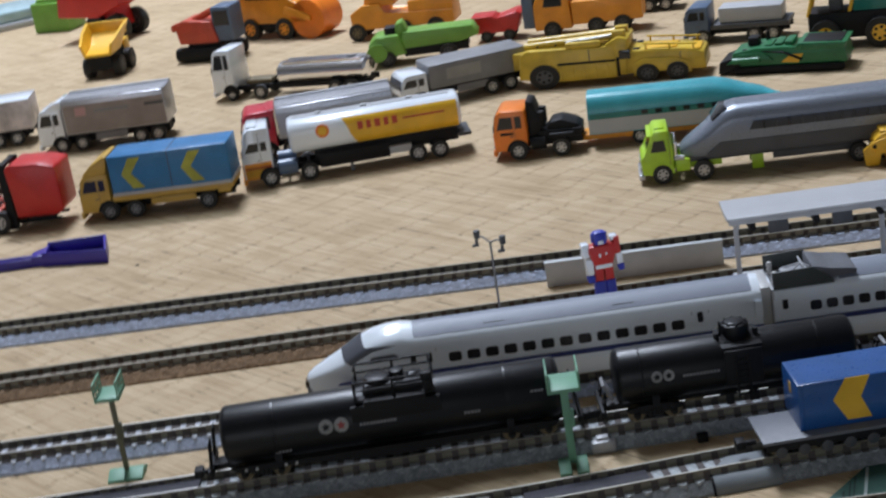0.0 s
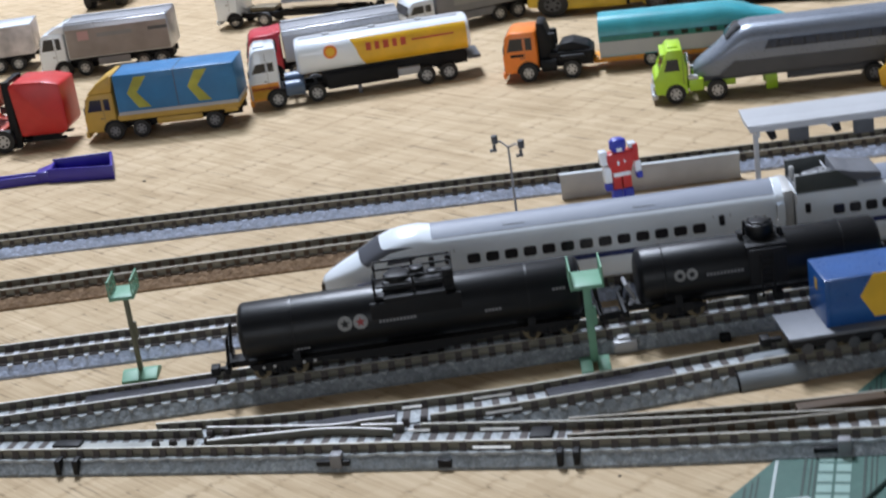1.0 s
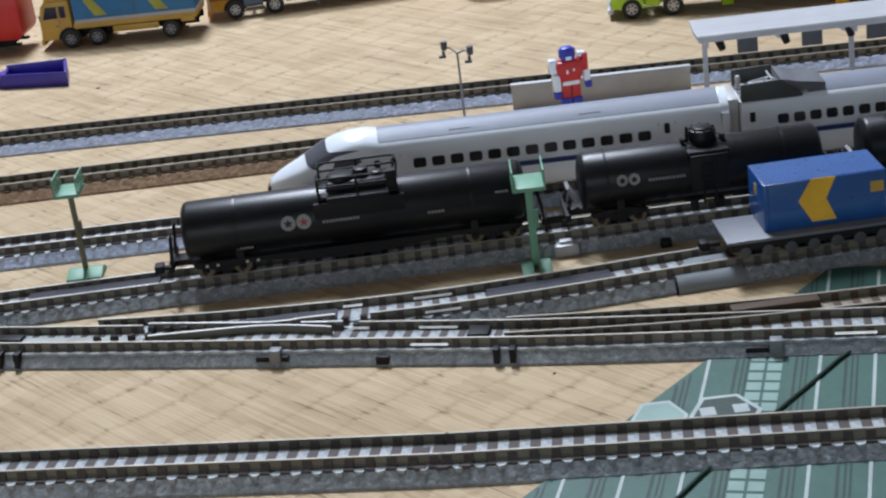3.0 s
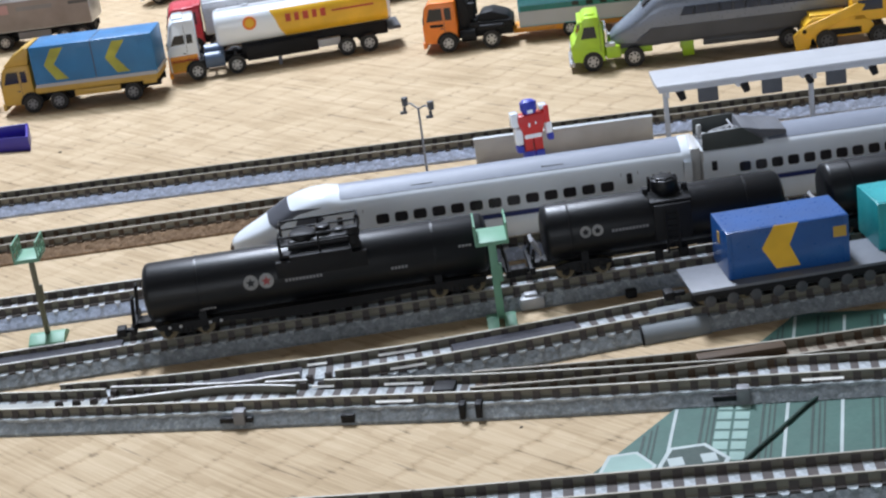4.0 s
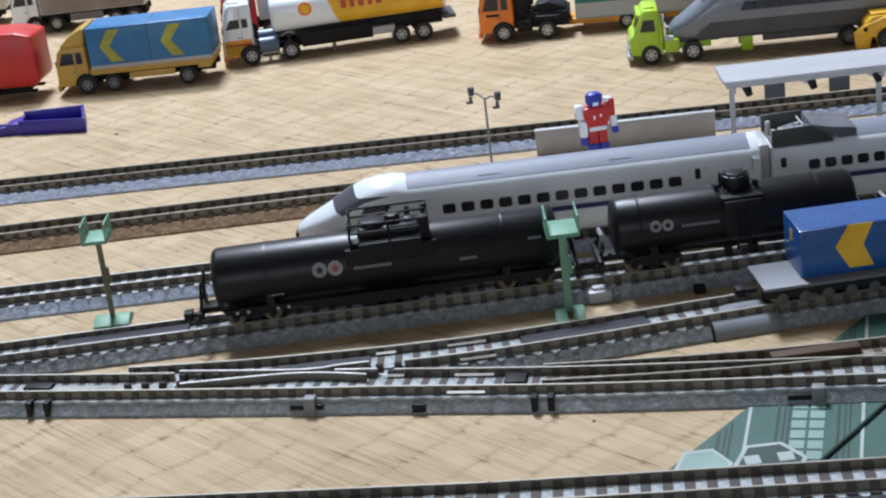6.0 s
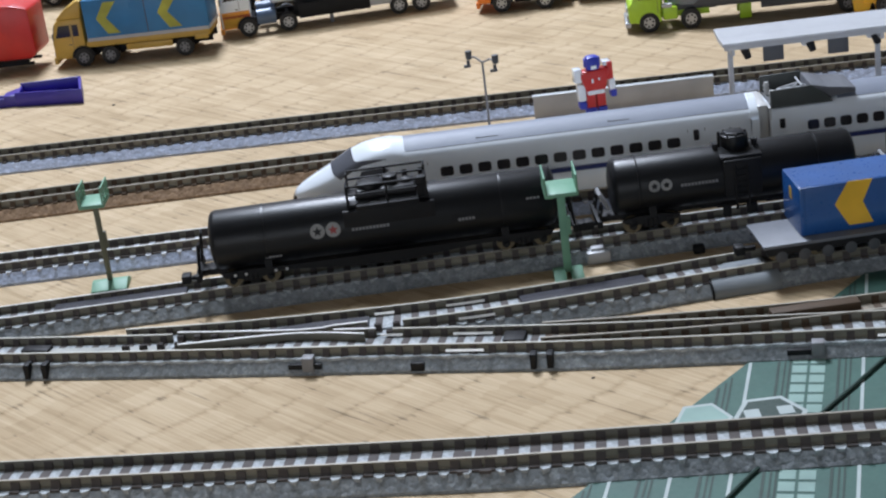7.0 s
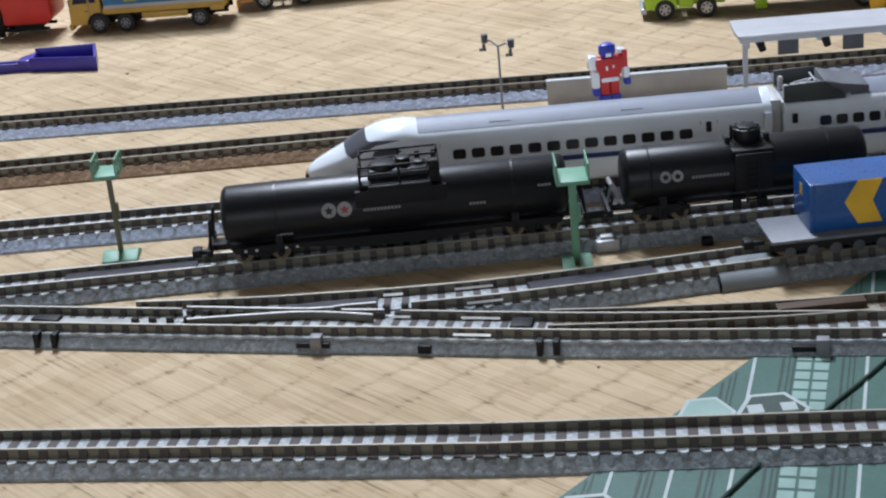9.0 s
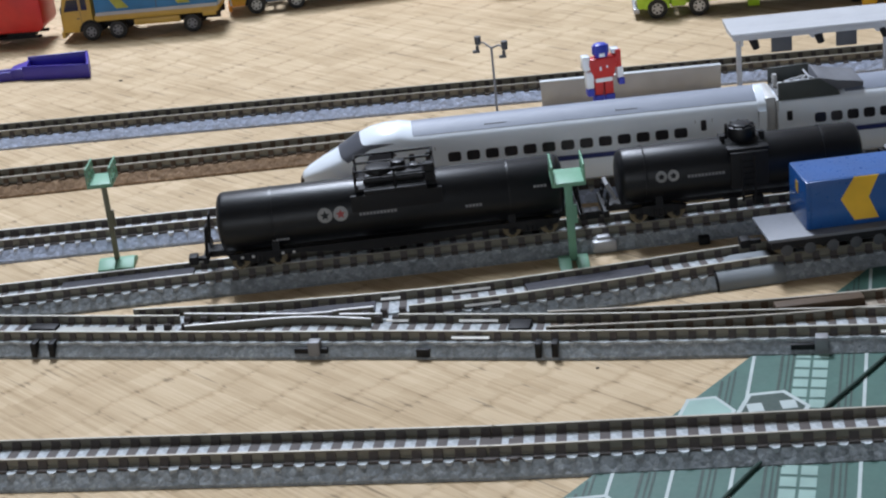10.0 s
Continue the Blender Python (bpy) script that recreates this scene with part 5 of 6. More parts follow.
# blue container lorry
def blue_lorry():
    t = thing("toy_lorry", -195.5, 316.8, 0, -4, "toy lorry with ochre cab and blue box body", "toy truck", "toy trucks")
    cab(t, 0, 17, 24, 4.6, 25.5, OCHRE, 2.2)
    profile(t, "wind_deflector", OCHRE, [(3.0, 25.0), (16.5, 25.0), (18.2, 34.0), (16.2, 34.2), (9, 30.5)], -11.5, 11.5, 1.2)
    chassis(t, 12, 82, 5.5, 9)
    block(t, "deck", OCHRE, 17.5, 82, -12, 12, 9.6, 12.6, 0.3, "ochre load deck")
    body = block(t, "box_body", SKYBLUE, 18.5, 82.5, -12.4, 12.4, 12.6, 34, 0.7, "blue box body")
    for s in (-12.5, 12.5):
        block(t, "lower_rail", PALEGREY, 18.7, 82.3, s - 0.15, s + 0.15, 12.7, 14.4, 0)
        block(t, "panel_seam", DARKGREY, 50.6, 51.0, s - 0.05, s + 0.12, 14.4, 33.4, 0)
    block(t, "rear_door", OFFWHITE, 82.4, 82.9, -11.8, 11.8, 13.0, 15.0, 0.2, "pale rear door")
    block(t, "roof_seam", DARKGREY, 50.6, 51.0, -12, 12, 33.9, 34.1, 0)
    mark = plain("faded_olive_yellow", (0.42, 0.42, 0.05), 0.5, vary=0.3)
    for x in (25.0, 57):
        chevron(body, mark, x, 24.0, 16.5, y=-12.45, w=6.5, lean=5)
        block(body, "small_mark", SKYBLUE, x + 18, x + 25, -12.52, -12.3, 27, 31, 0)
    for s in (-1, 1):
        block(t, "side_guard", OCHRE, 38, 62, s * 12 - 0.6, s * 12 + 0.6, 6.2, 9.4, 0.3)
        block(t, "mudguard", OCHRE, 74, 81, s * 12 - 0.6, s * 12 + 0.6, 8, 11, 0.3)
    wheels(t, (15, 29, 68), 10.8, 4.7, 3.4, MIDGREY)
    arch(t, 15, 12.1, 4.9)


# white and yellow fuel tanker
def fuel_tanker():
    t = thing("toy_tanker_lorry", -113.5, 334.5, 0, 6, "toy articulated fuel tanker, white and yellow", "toy truck", "toy trucks")
    cab(t, 1.0, 16.5, 23.5, 4.6, 32.6, WHITE, 3.0, ORANGE2, 14.0, round_top=3.2, brow=7.5)
    for s in (-1, 1):
        block(t, "red_band", REDBROWN, 2.2, 16.6, s * 11.75 - 0.05, s * 11.75 + 0.18, 10.6, 12.0, 0)
        block(t, "yellow_panel", YELLOW, 2.4, 16.0, s * 11.75 - 0.05, s * 11.75 + 0.16, 6.0, 10.6, 0)
        rod(t, "fuel_drum", STEELBLUE, (20.0, s * 9.5, 9), (30, s * 9.5, 9), 4.2, 20)
    block(t, "roof_lamp_bar", WHITE, 6, 12, -8, 8, 32.0, 33.6, 0.8)
    chassis(t, 16, 44, 5.5, 9)
    chassis(t, 40, 118, 7.5, 14.2, 7)
    # oval barrel
    def oval(x, s=1.0):
        return [(x, 12.4 * s * math.copysign(abs(math.cos(q)) ** 0.75, math.cos(q)), 23.2 + 9.4 * s * math.copysign(abs(math.sin(q)) ** 0.75, math.sin(q))) for q in (2 * math.pi * k / 40 for k in range(40))]
    bm = B()
    loft(bm, [oval(27.5, 0.82), oval(28.1, 0.93), oval(29.7, 1), oval(60, 1), oval(119, 1), oval(120.4, 0.93), oval(121, 0.82)])
    barrel = part("barrel", bm, WHITE, t, "glossy white tank barrel")
    # yellow wrap over the middle of the side, with a slanted front edge
    def wrap(f):
        out = []
        for q in np.linspace(0.72, -0.9, 16):
            x0 = 57 + (0.72 - q) * 4.6
            x = x0 + (119 - x0) * f
            out.append((x, -12.5 * abs(math.cos(q)) ** 0.75 - 0.05, 23.2 + 9.5 * math.copysign(abs(math.sin(q)) ** 0.75, math.sin(q))))
        return out + [(a, b + 0.5, c) for a, b, c in out[::-1]]
    bm = B()
    loft(bm, [wrap(f) for f in (0, 0.5, 1)])
    yel = part("yellow_wrap", bm, YELLOW, barrel, "yellow painted side")
    for x0, wd, top in ((65, 2.8, 26.2), (69.8, 2.4, 26.2), (74.2, 3.0, 26.2), (79.2, 2.4, 26.2), (83.6, 2.8, 26.2)):
        block(yel, "letter_bar", REDBROWN, x0, x0 + wd, -12.72, -12.3, 23.2, top + 1.2, 0)
    block(yel, "long_bar", REDBROWN, 89.5, 112, -12.72, -12.2, 24.9, 25.8, 0)
    bm = B()
    cyl(bm, (46, -12.62, 25.6), (46, -12.2, 25.6), 3.6, 24)
    em = part("emblem", bm, ORANGE, barrel, "round orange emblem, plain")
    bm = B()
    cyl(bm, (46, -12.75, 25.6), (46, -12.5, 25.6), 2.4, 20)
    part("emblem_disc", bm, YELLOW, em)
    block(barrel, "top_walkway", PALEGREY, 30, 116, -3, 3, 32.0, 32.9, 0.2)
    for x in (45, 70, 95):
        rod(barrel, "filler_lid", PALEGREY, (x, 0, 32.5), (x, 0, 33.6), 2.0, 16)
    block(t, "side_box", PALEGREY, 80, 92, -12, -8, 6.5, 10.5, 0.4)
    # black underbody skirt; its colour also carries the shade under the barrel
    block(t, "side_skirt", BLACK_DULL, 42, 80, -11.6, -10.8, 5.4, 13.2, 0.2)
    block(t, "rear_bumper", DARKGREY, 118, 125, -11, 11, 9.5, 11.5, 0.4)
    block(t, "landing_leg", MIDGREY, 58, 60, -9, -7, 0.2, 9, 0.2)
    wheels(t, (15, 36), 10.9, 4.8, 3.4, OFFWHITE)
    wheels(t, (95, 107), 10.9, 4.8, 3.4, OFFWHITE)
    arch(t, 15, 12.15, 4.8)


def orange_tractor():
    t = thing("toy_tractor_unit", 25, 321, 0, -9, "orange toy lorry tractor unit with black chassis", "toy truck", "toy trucks")
    cab(t, 0, 18, 24, 4.8, 26.5, ORANGE, 2.0)
    chassis(t, 14, 46, 5.5, 10)
    profile(t, "air_duct", BLACK_DULL, [(18.2, 10), (25.5, 10), (24.5, 20), (22.0, 29), (18.2, 30)], -8, 8, 0.8)
    for s in (-1, 1):
        block(t, "window_trim", BLACK_DULL, 4.0, 10.8, s * 12 - 0.1, s * 12 + 0.2, 13.6, 15.0, 0)
        rod(t, "air_flask", BLACK_DULL, (25, s * 5, 15), (25, s * 5, 23), 2.4, 12)
    block(t, "rear_bed", BLACK_DULL, 24, 46, -9.5, 9.5, 9.5, 13.5, 0.6)
    profile(t, "fifth_wheel", BLACK_DULL, [(27, 13), (30, 17.5), (36, 18.4), (44, 15.5), (46, 13)], -8, 8, 1.0)
    for s in (-1, 1):
        block(t, "mudguard", BLACK_DULL, 29, 42, s * 10.8 - 1.6, s * 10.8 + 1.6, 9.8, 12.2, 0.6)
        rod(t, "fuel_drum", BLACK_DULL, (19.5, s * 9.5, 7.5), (27, s * 9.5, 7.5), 3.4, 16)
    wheels(t, (12.5, 35), 10.9, 4.8, 3.4)
    arch(t, 12.5, 12.1, 4.8)


def train_shell(t, x0, nose, x1, half, z0, z1, mat_top, mat_low, zsplit, flip=False, tip=None):
    """A toy bullet train body; flip puts the nose at the far end."""
    def ring(x, s, top):
        zs = min(zsplit, z0 + (top - z0) * 0.62)
        pts = [(-half * s * 0.95, z0), (-half * s, z0 + 1.5), (-half * s, zs)]
        for k in range(1, 8):
            a = math.pi / 2 * k / 8
            pts.append((-half * s * math.cos(a) ** 0.6, zs + (top - zs) * math.sin(a)))
        pts.append((0, top))
        return [(x, y, z) for y, z in pts + [(-y, z) for y, z in pts[-2::-1]]]
    L = x1 - x0
    tip = tip or [(0, 0.35, zsplit + 1), (0.12, 0.55, zsplit + 2.2), (0.3, 0.75, zsplit + 0.35 * (z1 - zsplit) + 1), (0.55, 0.9, zsplit + 0.62 * (z1 - zsplit)), (0.8, 0.98, zsplit + 0.88 * (z1 - zsplit)), (1.0, 1, z1)]
    rings = [(a * nose, s, h) for a, s, h in tip] + [(L, 1, z1)]
    rings = [(x1 - a, s, h) for a, s, h in rings][::-1] if flip else [(x0 + a, s, h) for a, s, h in rings]
    bm = B()
    loft(bm, [ring(*r) for r in rings])
    body = part("train_body", bm, mat_top, t)
    if mat_low is not mat_top:
        bm = B()
        lo = [(x, s, h) for x, s, h in rings]
        loft(bm, [[(x, -half * s * 1.012, z0 + 0.6), (x, half * s * 1.012, z0 + 0.6), (x, half * s * 1.012, zsplit), (x, -half * s * 1.012, zsplit)] for x, s, h in lo])
        part("lower_side", bm, mat_low, body)
    return body


def teal_trailer():
    t = thing("toy_trailer", 71, 320.5, 0, -9, "orange toy trailer carrying a teal and grey train body", "toy trailer", "toy trailers")
    block(t, "trailer_frame", ORANGE2, 0, 70, -7, 7, 3.5, 6.4, 0.6, "orange trailer frame")
    block(t, "drawbar", ORANGE2, -5, 8, -4, 4, 3.0, 6.0, 0.5)
    block(t, "axle_box", ORANGE2, 22, 34, -10, 10, 4, 8, 0.6)
    body = train_shell(t, 4, 34, 104, 12.0, 7.4, 28.0, TEAL_TOP, PALEGREY, 15.5, True)
    for s in (-1, 1):
        block(body, "window_band", TEALGREEN, 5, 76, s * 12.0 - 0.6, s * 12.0 + 0.12, 15.6, 18.4, 0)
        for k in range(6):
            block(body, "window", GLASS_DARK, 32 + k * 7.2, 35.4 + k * 7.2, s * 12.0 - 0.8, s * 12.0 + 0.2, 16.2, 18.4, 0)
    wheels(t, (30, 40), 9.0, 4.2, 3.0)
    wheels(t, (84, 93), 9.0, 4.2, 3.0)
    return t


def green_transporter():
    t = thing("toy_transporter", 92.5, 242.5, 0, -5, "lime toy lorry carrying a silver train body", "toy truck", "toy trucks")
    profile(t, "cab", LIME, [(0.2, 4.8), (-0.4, 12.4), (1.0, 14.4), (2.6, 14.8), (5.2, 23.6), (7.0, 26.0), (13.8, 26.0), (15.4, 16.6), (15.4, 4.8)], -11.5, 11.5, 1.0)
    bm = B()
    prism(bm, [(2.5, 15.2), (4.8, 22.6), (5.2, 22.4), (3.0, 15.0)], -9.6, 9.6)
    part("windscreen", bm, GLASS_DARK, t)
    for s in (-1, 1):
        profile(t, "side_window", GLASS_DARK, [(4.8, 16.0), (6.6, 21.6), (11.6, 21.6), (12.2, 16.0)], s * 11.5 - 0.1, s * 11.5 + 0.16, 0)
        block(t, "door_seam", DARKGREY, 13.6, 13.8, s * 11.5 - 0.05, s * 11.5 + 0.08, 6, 22.5, 0)
        block(t, "headlight", OFFWHITE, -0.9, 0.4, s * 7.6 - 1.8, s * 7.6 + 1.8, 6.6, 9.0, 0.3)
        rod(t, "exhaust_stack", CHROME, (16.4, s * 9, 8), (16.4, s * 9, 19), 0.9, 10)
        block(t, "step_plate", OFFWHITE, 15.6, 20.5, s * 9.6 - 1.6, s * 9.6 + 1.6, 10.8, 12.6, 0.5)
    block(t, "grille", SILVER, -0.8, 0.2, -5.4, 5.4, 6.0, 11.6, 0.2)
    block(t, "bumper", SILVER, -1.8, 1.0, -11.3, 11.3, 2.8, 5.4, 0.5, "silver front bumper")
    block(t, "sun_visor", LIME, 3.6, 6.6, -10.4, 10.4, 23.0, 24.2, 0.3)
    block(t, "roof_hatch", LIME, 7.4, 12.4, -7, 7, 25.6, 26.8, 0.7)
    chassis(t, 12, 38, 5.5, 9, 6.5, LIME)
    for s in (-1, 1):
        block(t, "side_tank", LIME, 16, 23, s * 9 - 2, s * 9 + 2, 5.0, 11.0, 0.8)
    block(t, "trailer_bed", DARKGREY, 22, 128, -8.5, 8.5, 8.5, 11.4, 0.6, "dark grey trailer bed")
    block(t, "gooseneck", DARKGREY, 20, 42, -6, 6, 7.6, 9.0, 0.5)
    for s in (-1, 1):
        block(t, "landing_leg", LIME, 52, 57.5, s * 7 - 1.2, s * 7 + 1.2, 1.4, 8.8, 0.4)
        block(t, "lower_sill", DARKGREY, 62, 102, s * 7.6 - 0.7, s * 7.6 + 0.7, 5.6, 8.6, 0.3)
    body = train_shell(t, 19, 28, 132, 12.2, 11.0, 34.0, GUNMETAL, GUNMETAL, 25.5, tip=[(0, 0.42, 14.6), (0.08, 0.62, 17.0), (0.25, 0.8, 20.2), (0.45, 0.9, 24.2), (0.62, 0.96, 28.6), (0.74, 0.99, 31.6), (0.86, 1, 33.2), (1.0, 1, 34.0)])
    bm = B()
    prism(bm, [(34.6, 27.4), (39.6, 32.3), (42.6, 32.6), (40, 28.0)], -7.5, 7.5, 0.3)
    part("windscreen", bm, GLASS_DARK, body)
    for s in (-1, 1):
        profile(body, "window_band", GLASS_DARK, [(52, 22.2), (54, 26.2), (131, 26.2), (131, 22.2)], s * 12.2 - 0.9, s * 12.2 + 0.12, 0)
        for k in range(12):
            block(body, "window_post", DARKGREY, 58 + k * 6, 58.9 + k * 6, s * 12.2 - 0.9, s * 12.2 + 0.2, 22.3, 26.1, 0)
        profile(body, "grey_skirt", DARKGREY, [(30, 11.2), (38, 17.6), (131, 17.6), (131, 11.2)], s * 12.25 - 0.2, s * 12.25 + 0.16, 0)
    wheels(t, (9.5, 29), 10.4, 4.8, 3.4)
    wheels(t, (102, 113), 10.0, 4.6, 3.2, MIDGREY)
    arch(t, 9.5, 11.65, 4.8, LIME)
    return t


def forklift():
    t = thing("toy_forklift", -250, 321, 0, -6, "red toy forklift with a black mast", "toy vehicle", "toy vehicles")
    profile(t, "body", REDBROWN, [(-24, 6), (-24, 22), (-18, 24), (-4, 22), (2, 14), (12, 13), (12, 6)], -12, 12, 1.0)
    profile(t, "cabin", REDBROWN, [(-18, 22), (-15, 38), (4, 38), (9, 22)], -11, 11, 1.2, "red cabin")
    for s in (-1, 1):
        profile(t, "side_window", GLASS_DARK, [(-12, 24.5), (-11, 34), (1, 34), (4, 24.5)], s * 11 - 0.1, s * 11 + 0.2, 0)
        for k in range(3):
            block(t, "side_slot", DARKGREY, -8 + k * 5, -5 + k * 5, s * 12 - 0.1, s * 12 + 0.15, 15, 19, 0)
    for s in (-9, 9):
        block(t, "mast_rail", BLACK_DULL, 14, 18.5, s - 1.6, s + 1.6, 1.0, 37, 0.5, "black mast rail")
        block(t, "fork", BLACK_DULL, 18, 42, s * 0.7 - 1.4, s * 0.7 + 1.4, 3.2, 4.5, 0.4, "dark fork prong")
    for z in (10, 24, 35):
        block(t, "mast_bar", BLACK_DULL, 15, 18, -9, 9, z, z + 2, 0.3)
    wheels(t, (-14, 10), 11.2, 6.2, 4.2)
    c = thing("cargo_block", -229, 318.5, 7.4, -6, "red toy cargo block held at the forklift mast", "toy cargo")
    profile(c, "block", RED, [(-1, 0), (-3, 27), (0, 29), (16, 28.4), (25, 26), (25, 3), (22, 0)], -12, 12, 1.2)
    block(c, "pallet_foot", BLACK_DULL, 3, 18, -8, 8, -2.9, 0.4, 0.3)


def box_lorry(x, y, rz, body, cabmat, L, H, label, roof=None, cabH=31, W=26, ribs=True, marks=(), cab_l=17, axles=(14, 27, 64, 75)):
    t = thing("toy_lorry", x, y, 0, rz, label, "toy truck", "toy trucks")
    cab(t, 0, cab_l, W - 1, 5.0, cabH, cabmat, 2.4, round_top=2.0)
    chassis(t, 12, L - 1, 5.5, 9)
    b = block(t, "box_body", body, cab_l + 1.0, L, -W / 2, W / 2, 10.5, H, 1.2)
    if ribs:
        profile(t, "wind_deflector", cabmat, [(3.4, cabH - 1.5), (cab_l + 0.8, cabH - 1.5), (cab_l + 0.8, H - 0.2), (cab_l - 3, H - 0.8)], -W / 2 + 1.4, W / 2 - 1.4, 1.0)
        for s in (-1, 1):
            block(b, "side_panel", GREYBROWN if cabmat is WHITE else SILVER, cab_l + 2, L - 1, s * W / 2 - 0.1, s * W / 2 + 0.08, 11.5, H - 3.6, 0)
            block(b, "roof_rail", roof or PALEGREY, cab_l + 1.5, L - 0.5, s * (W / 2 - 3) - 1.4, s * (W / 2 - 3) + 1.4, H - 0.4, H + 0.8, 0.4)
    for x0, x1, z0, z1, mt in marks:
        block(b, "side_mark", mt, x0, x1, -W / 2 - 0.12, -W / 2 + 0.1, z0, z1, 0)
    for s in (-1, 1):
        block(t, "side_guard", MIDGREY, 36, 56, s * (W / 2 - 1.2) - 0.5, s * (W / 2 - 1.2) + 0.5, 5.5, 10, 0.3)
    wheels(t, axles, W / 2 - 2.0, 4.8, 3.4)
    arch(t, axles[0], W / 2 - 0.45, 4.8)
    return t


def tanker_chrome():
    t = thing("toy_tanker_lorry", -152, 559, 0, -20, "white toy tractor unit with a chrome tank trailer", "toy truck", "toy trucks")
    cab(t, 0, 16, 24, 5, 34, WHITE, 2.6, vent=False, round_top=2.4)
    chassis(t, 12, 46, 5.5, 9)
    block(t, "fifth_wheel", BRONZE, 22, 40, -6, 6, 9, 12, 0.6)
    chassis(t, 42, 112, 5.5, 9)
    bm = B()
    loft(bm, [[(x, 10.5 * s * math.cos(q), 14.5 + 7.2 * s * math.sin(q)) for q in (2 * math.pi * k / 32 for k in range(32))] for x, s in ((46, 0.8), (47.5, 1), (108, 1), (109.5, 0.8))])
    b = part("chrome_barrel", bm, CHROME, t, "polished chrome tank barrel")
    for k in range(3):
        block(b, "top_rail", CHROME, 50, 106, -5 + k * 5 - 0.6, -5 + k * 5 + 0.6, 20.4, 22.4, 0.2)
    rod(b, "filler_lid", DARKGREY, (98, -3, 20), (98, -3, 23.2), 2.2, 14)
    wheels(t, (13, 34, 88, 99), 10.4, 4.8, 3.4)
    arch(t, 13, 12.1, 4.8)


def yellow_sweeper():
    t = thing("toy_site_vehicle", 47, 468, 0, -15, "large yellow toy site vehicle with a folded boom", "toy vehicle", "toy vehicles")
    t.scale = (1, 1, 0.8)
    profile(t, "rear_body", LEMON, [(0, 8), (2, 27), (6, 30), (60, 29), (60, 6), (18, 6)], -14, 14, 1.4, "ochre-yellow body")
    profile(t, "bonnet", LEMON, [(60, 6), (60, 22), (66, 24), (100, 22), (112, 19), (113, 6)], -12.5, 12.5, 1.4)
    profile(t, "tower", LEMON, [(54, 6), (54, 30), (62, 35), (68, 33), (66, 6)], -13.4, 13.4, 1.2)
    for s in (-1, 1):
        block(t, "side_locker", LEMON, 24, 60, s * 13.6 - 0.8, s * 13.6 + 0.8, 5, 17, 0.6)
        block(t, "cab_window", GLASS_DARK, 62, 69, s * 13.3 - 0.2, s * 13.3 + 0.25, 18, 25, 0.3)
        block(t, "panel_seam", DARKGREY, 44, 44.6, s * 14 - 0.1, s * 14 + 0.12, 18, 28, 0)
        block(t, "bumper_seam", DARKGREY, 98, 98.5, s * 12.5 - 0.1, s * 12.5 + 0.15, 8, 20, 0)
    for z, y in ((31.5, -6), (31.5, 6)):
        rod(t, "boom", LEMON, (4, y, z), (62, y, z + 3.0), 2.6, 14)
    block(t, "boom_head", LEMON, -4, 6, -8, 8, 14, 27, 1.0)
    for k in range(4):
        block(t, "roof_plate", LEMON, 10 + k * 12, 20 + k * 12, -9, 9, 29.4, 30.6, 0.4)
    block(t, "bonnet_plate", YELLOW, 76, 96, -8, 8, 22.0, 23.4, 0.6)
    block(t, "front_plate", YELLOW, 100, 110, -9, 9, 19.6, 21.0, 0.6)
    for k in range(5):
        block(t, "hose_clip", BLACK_DULL, 12 + k * 11, 13.4 + k * 11, -9.4, 9.4, 31.0, 32.0, 0.2)
        block(t, "side_rib", LEMON, 26 + k * 7, 27.2 + k * 7, -14.9, -14.2, 5.6, 16.4, 0.2)
    for s in (-1, 1):
        profile(t, "wheel_cover", LEMON, [(70, 4), (70, 14), (76, 17), (96, 16), (104, 12), (104, 4), (98, 8), (76, 9)], s * 13.2 - 0.6, s * 13.2 + 0.6, 0.3)
        block(t, "hatch", BLACK_DULL, 70, 74, s * 9 - 2, s * 9 + 2, 22.5, 24.5, 0.4)
        rod(t, "hydraulic_ram", STEEL, (30, s * 9, 33), (58, s * 9, 35.5), 1.0, 10)
    wheels(t, (16,), 12.6, 9.4, 4.6, DARKGREY)
    wheels(t, (78, 96), 12.4, 6.6, 4.4, DARKGREY)
    for s in (-1, 1):
        block(t, "locker_gap", BLACK_DULL, 24.5, 59.5, s * 13.9 - 0.6, s * 13.9 + 0.4, 17.4, 18.8, 0)
        block(t, "locker_gap", BLACK_DULL, 60.2, 62.0, s * 12.9 - 0.6, s * 12.9 + 0.6, 5, 20, 0)
        block(t, "side_tank", LEMON, 30, 52, s * 11.5 - 2.2, s * 11.5 + 2.2, 28.6, 33.6, 1.6)
        block(t, "boom_joint", LEMON, 58, 66, s * 6 - 3, s * 6 + 3, 32, 38.5, 1.2)
        rod(t, "rail_bar", LEMON, (76, s * 10, 27.5), (108, s * 10, 24.5), 0.7, 8)
        for x in (78, 92, 106):
            rod(t, "rail_post", LEMON, (x, s * 10, 20), (x, s * 10, 27.4 - (x - 76) * 0.09), 0.6, 8)


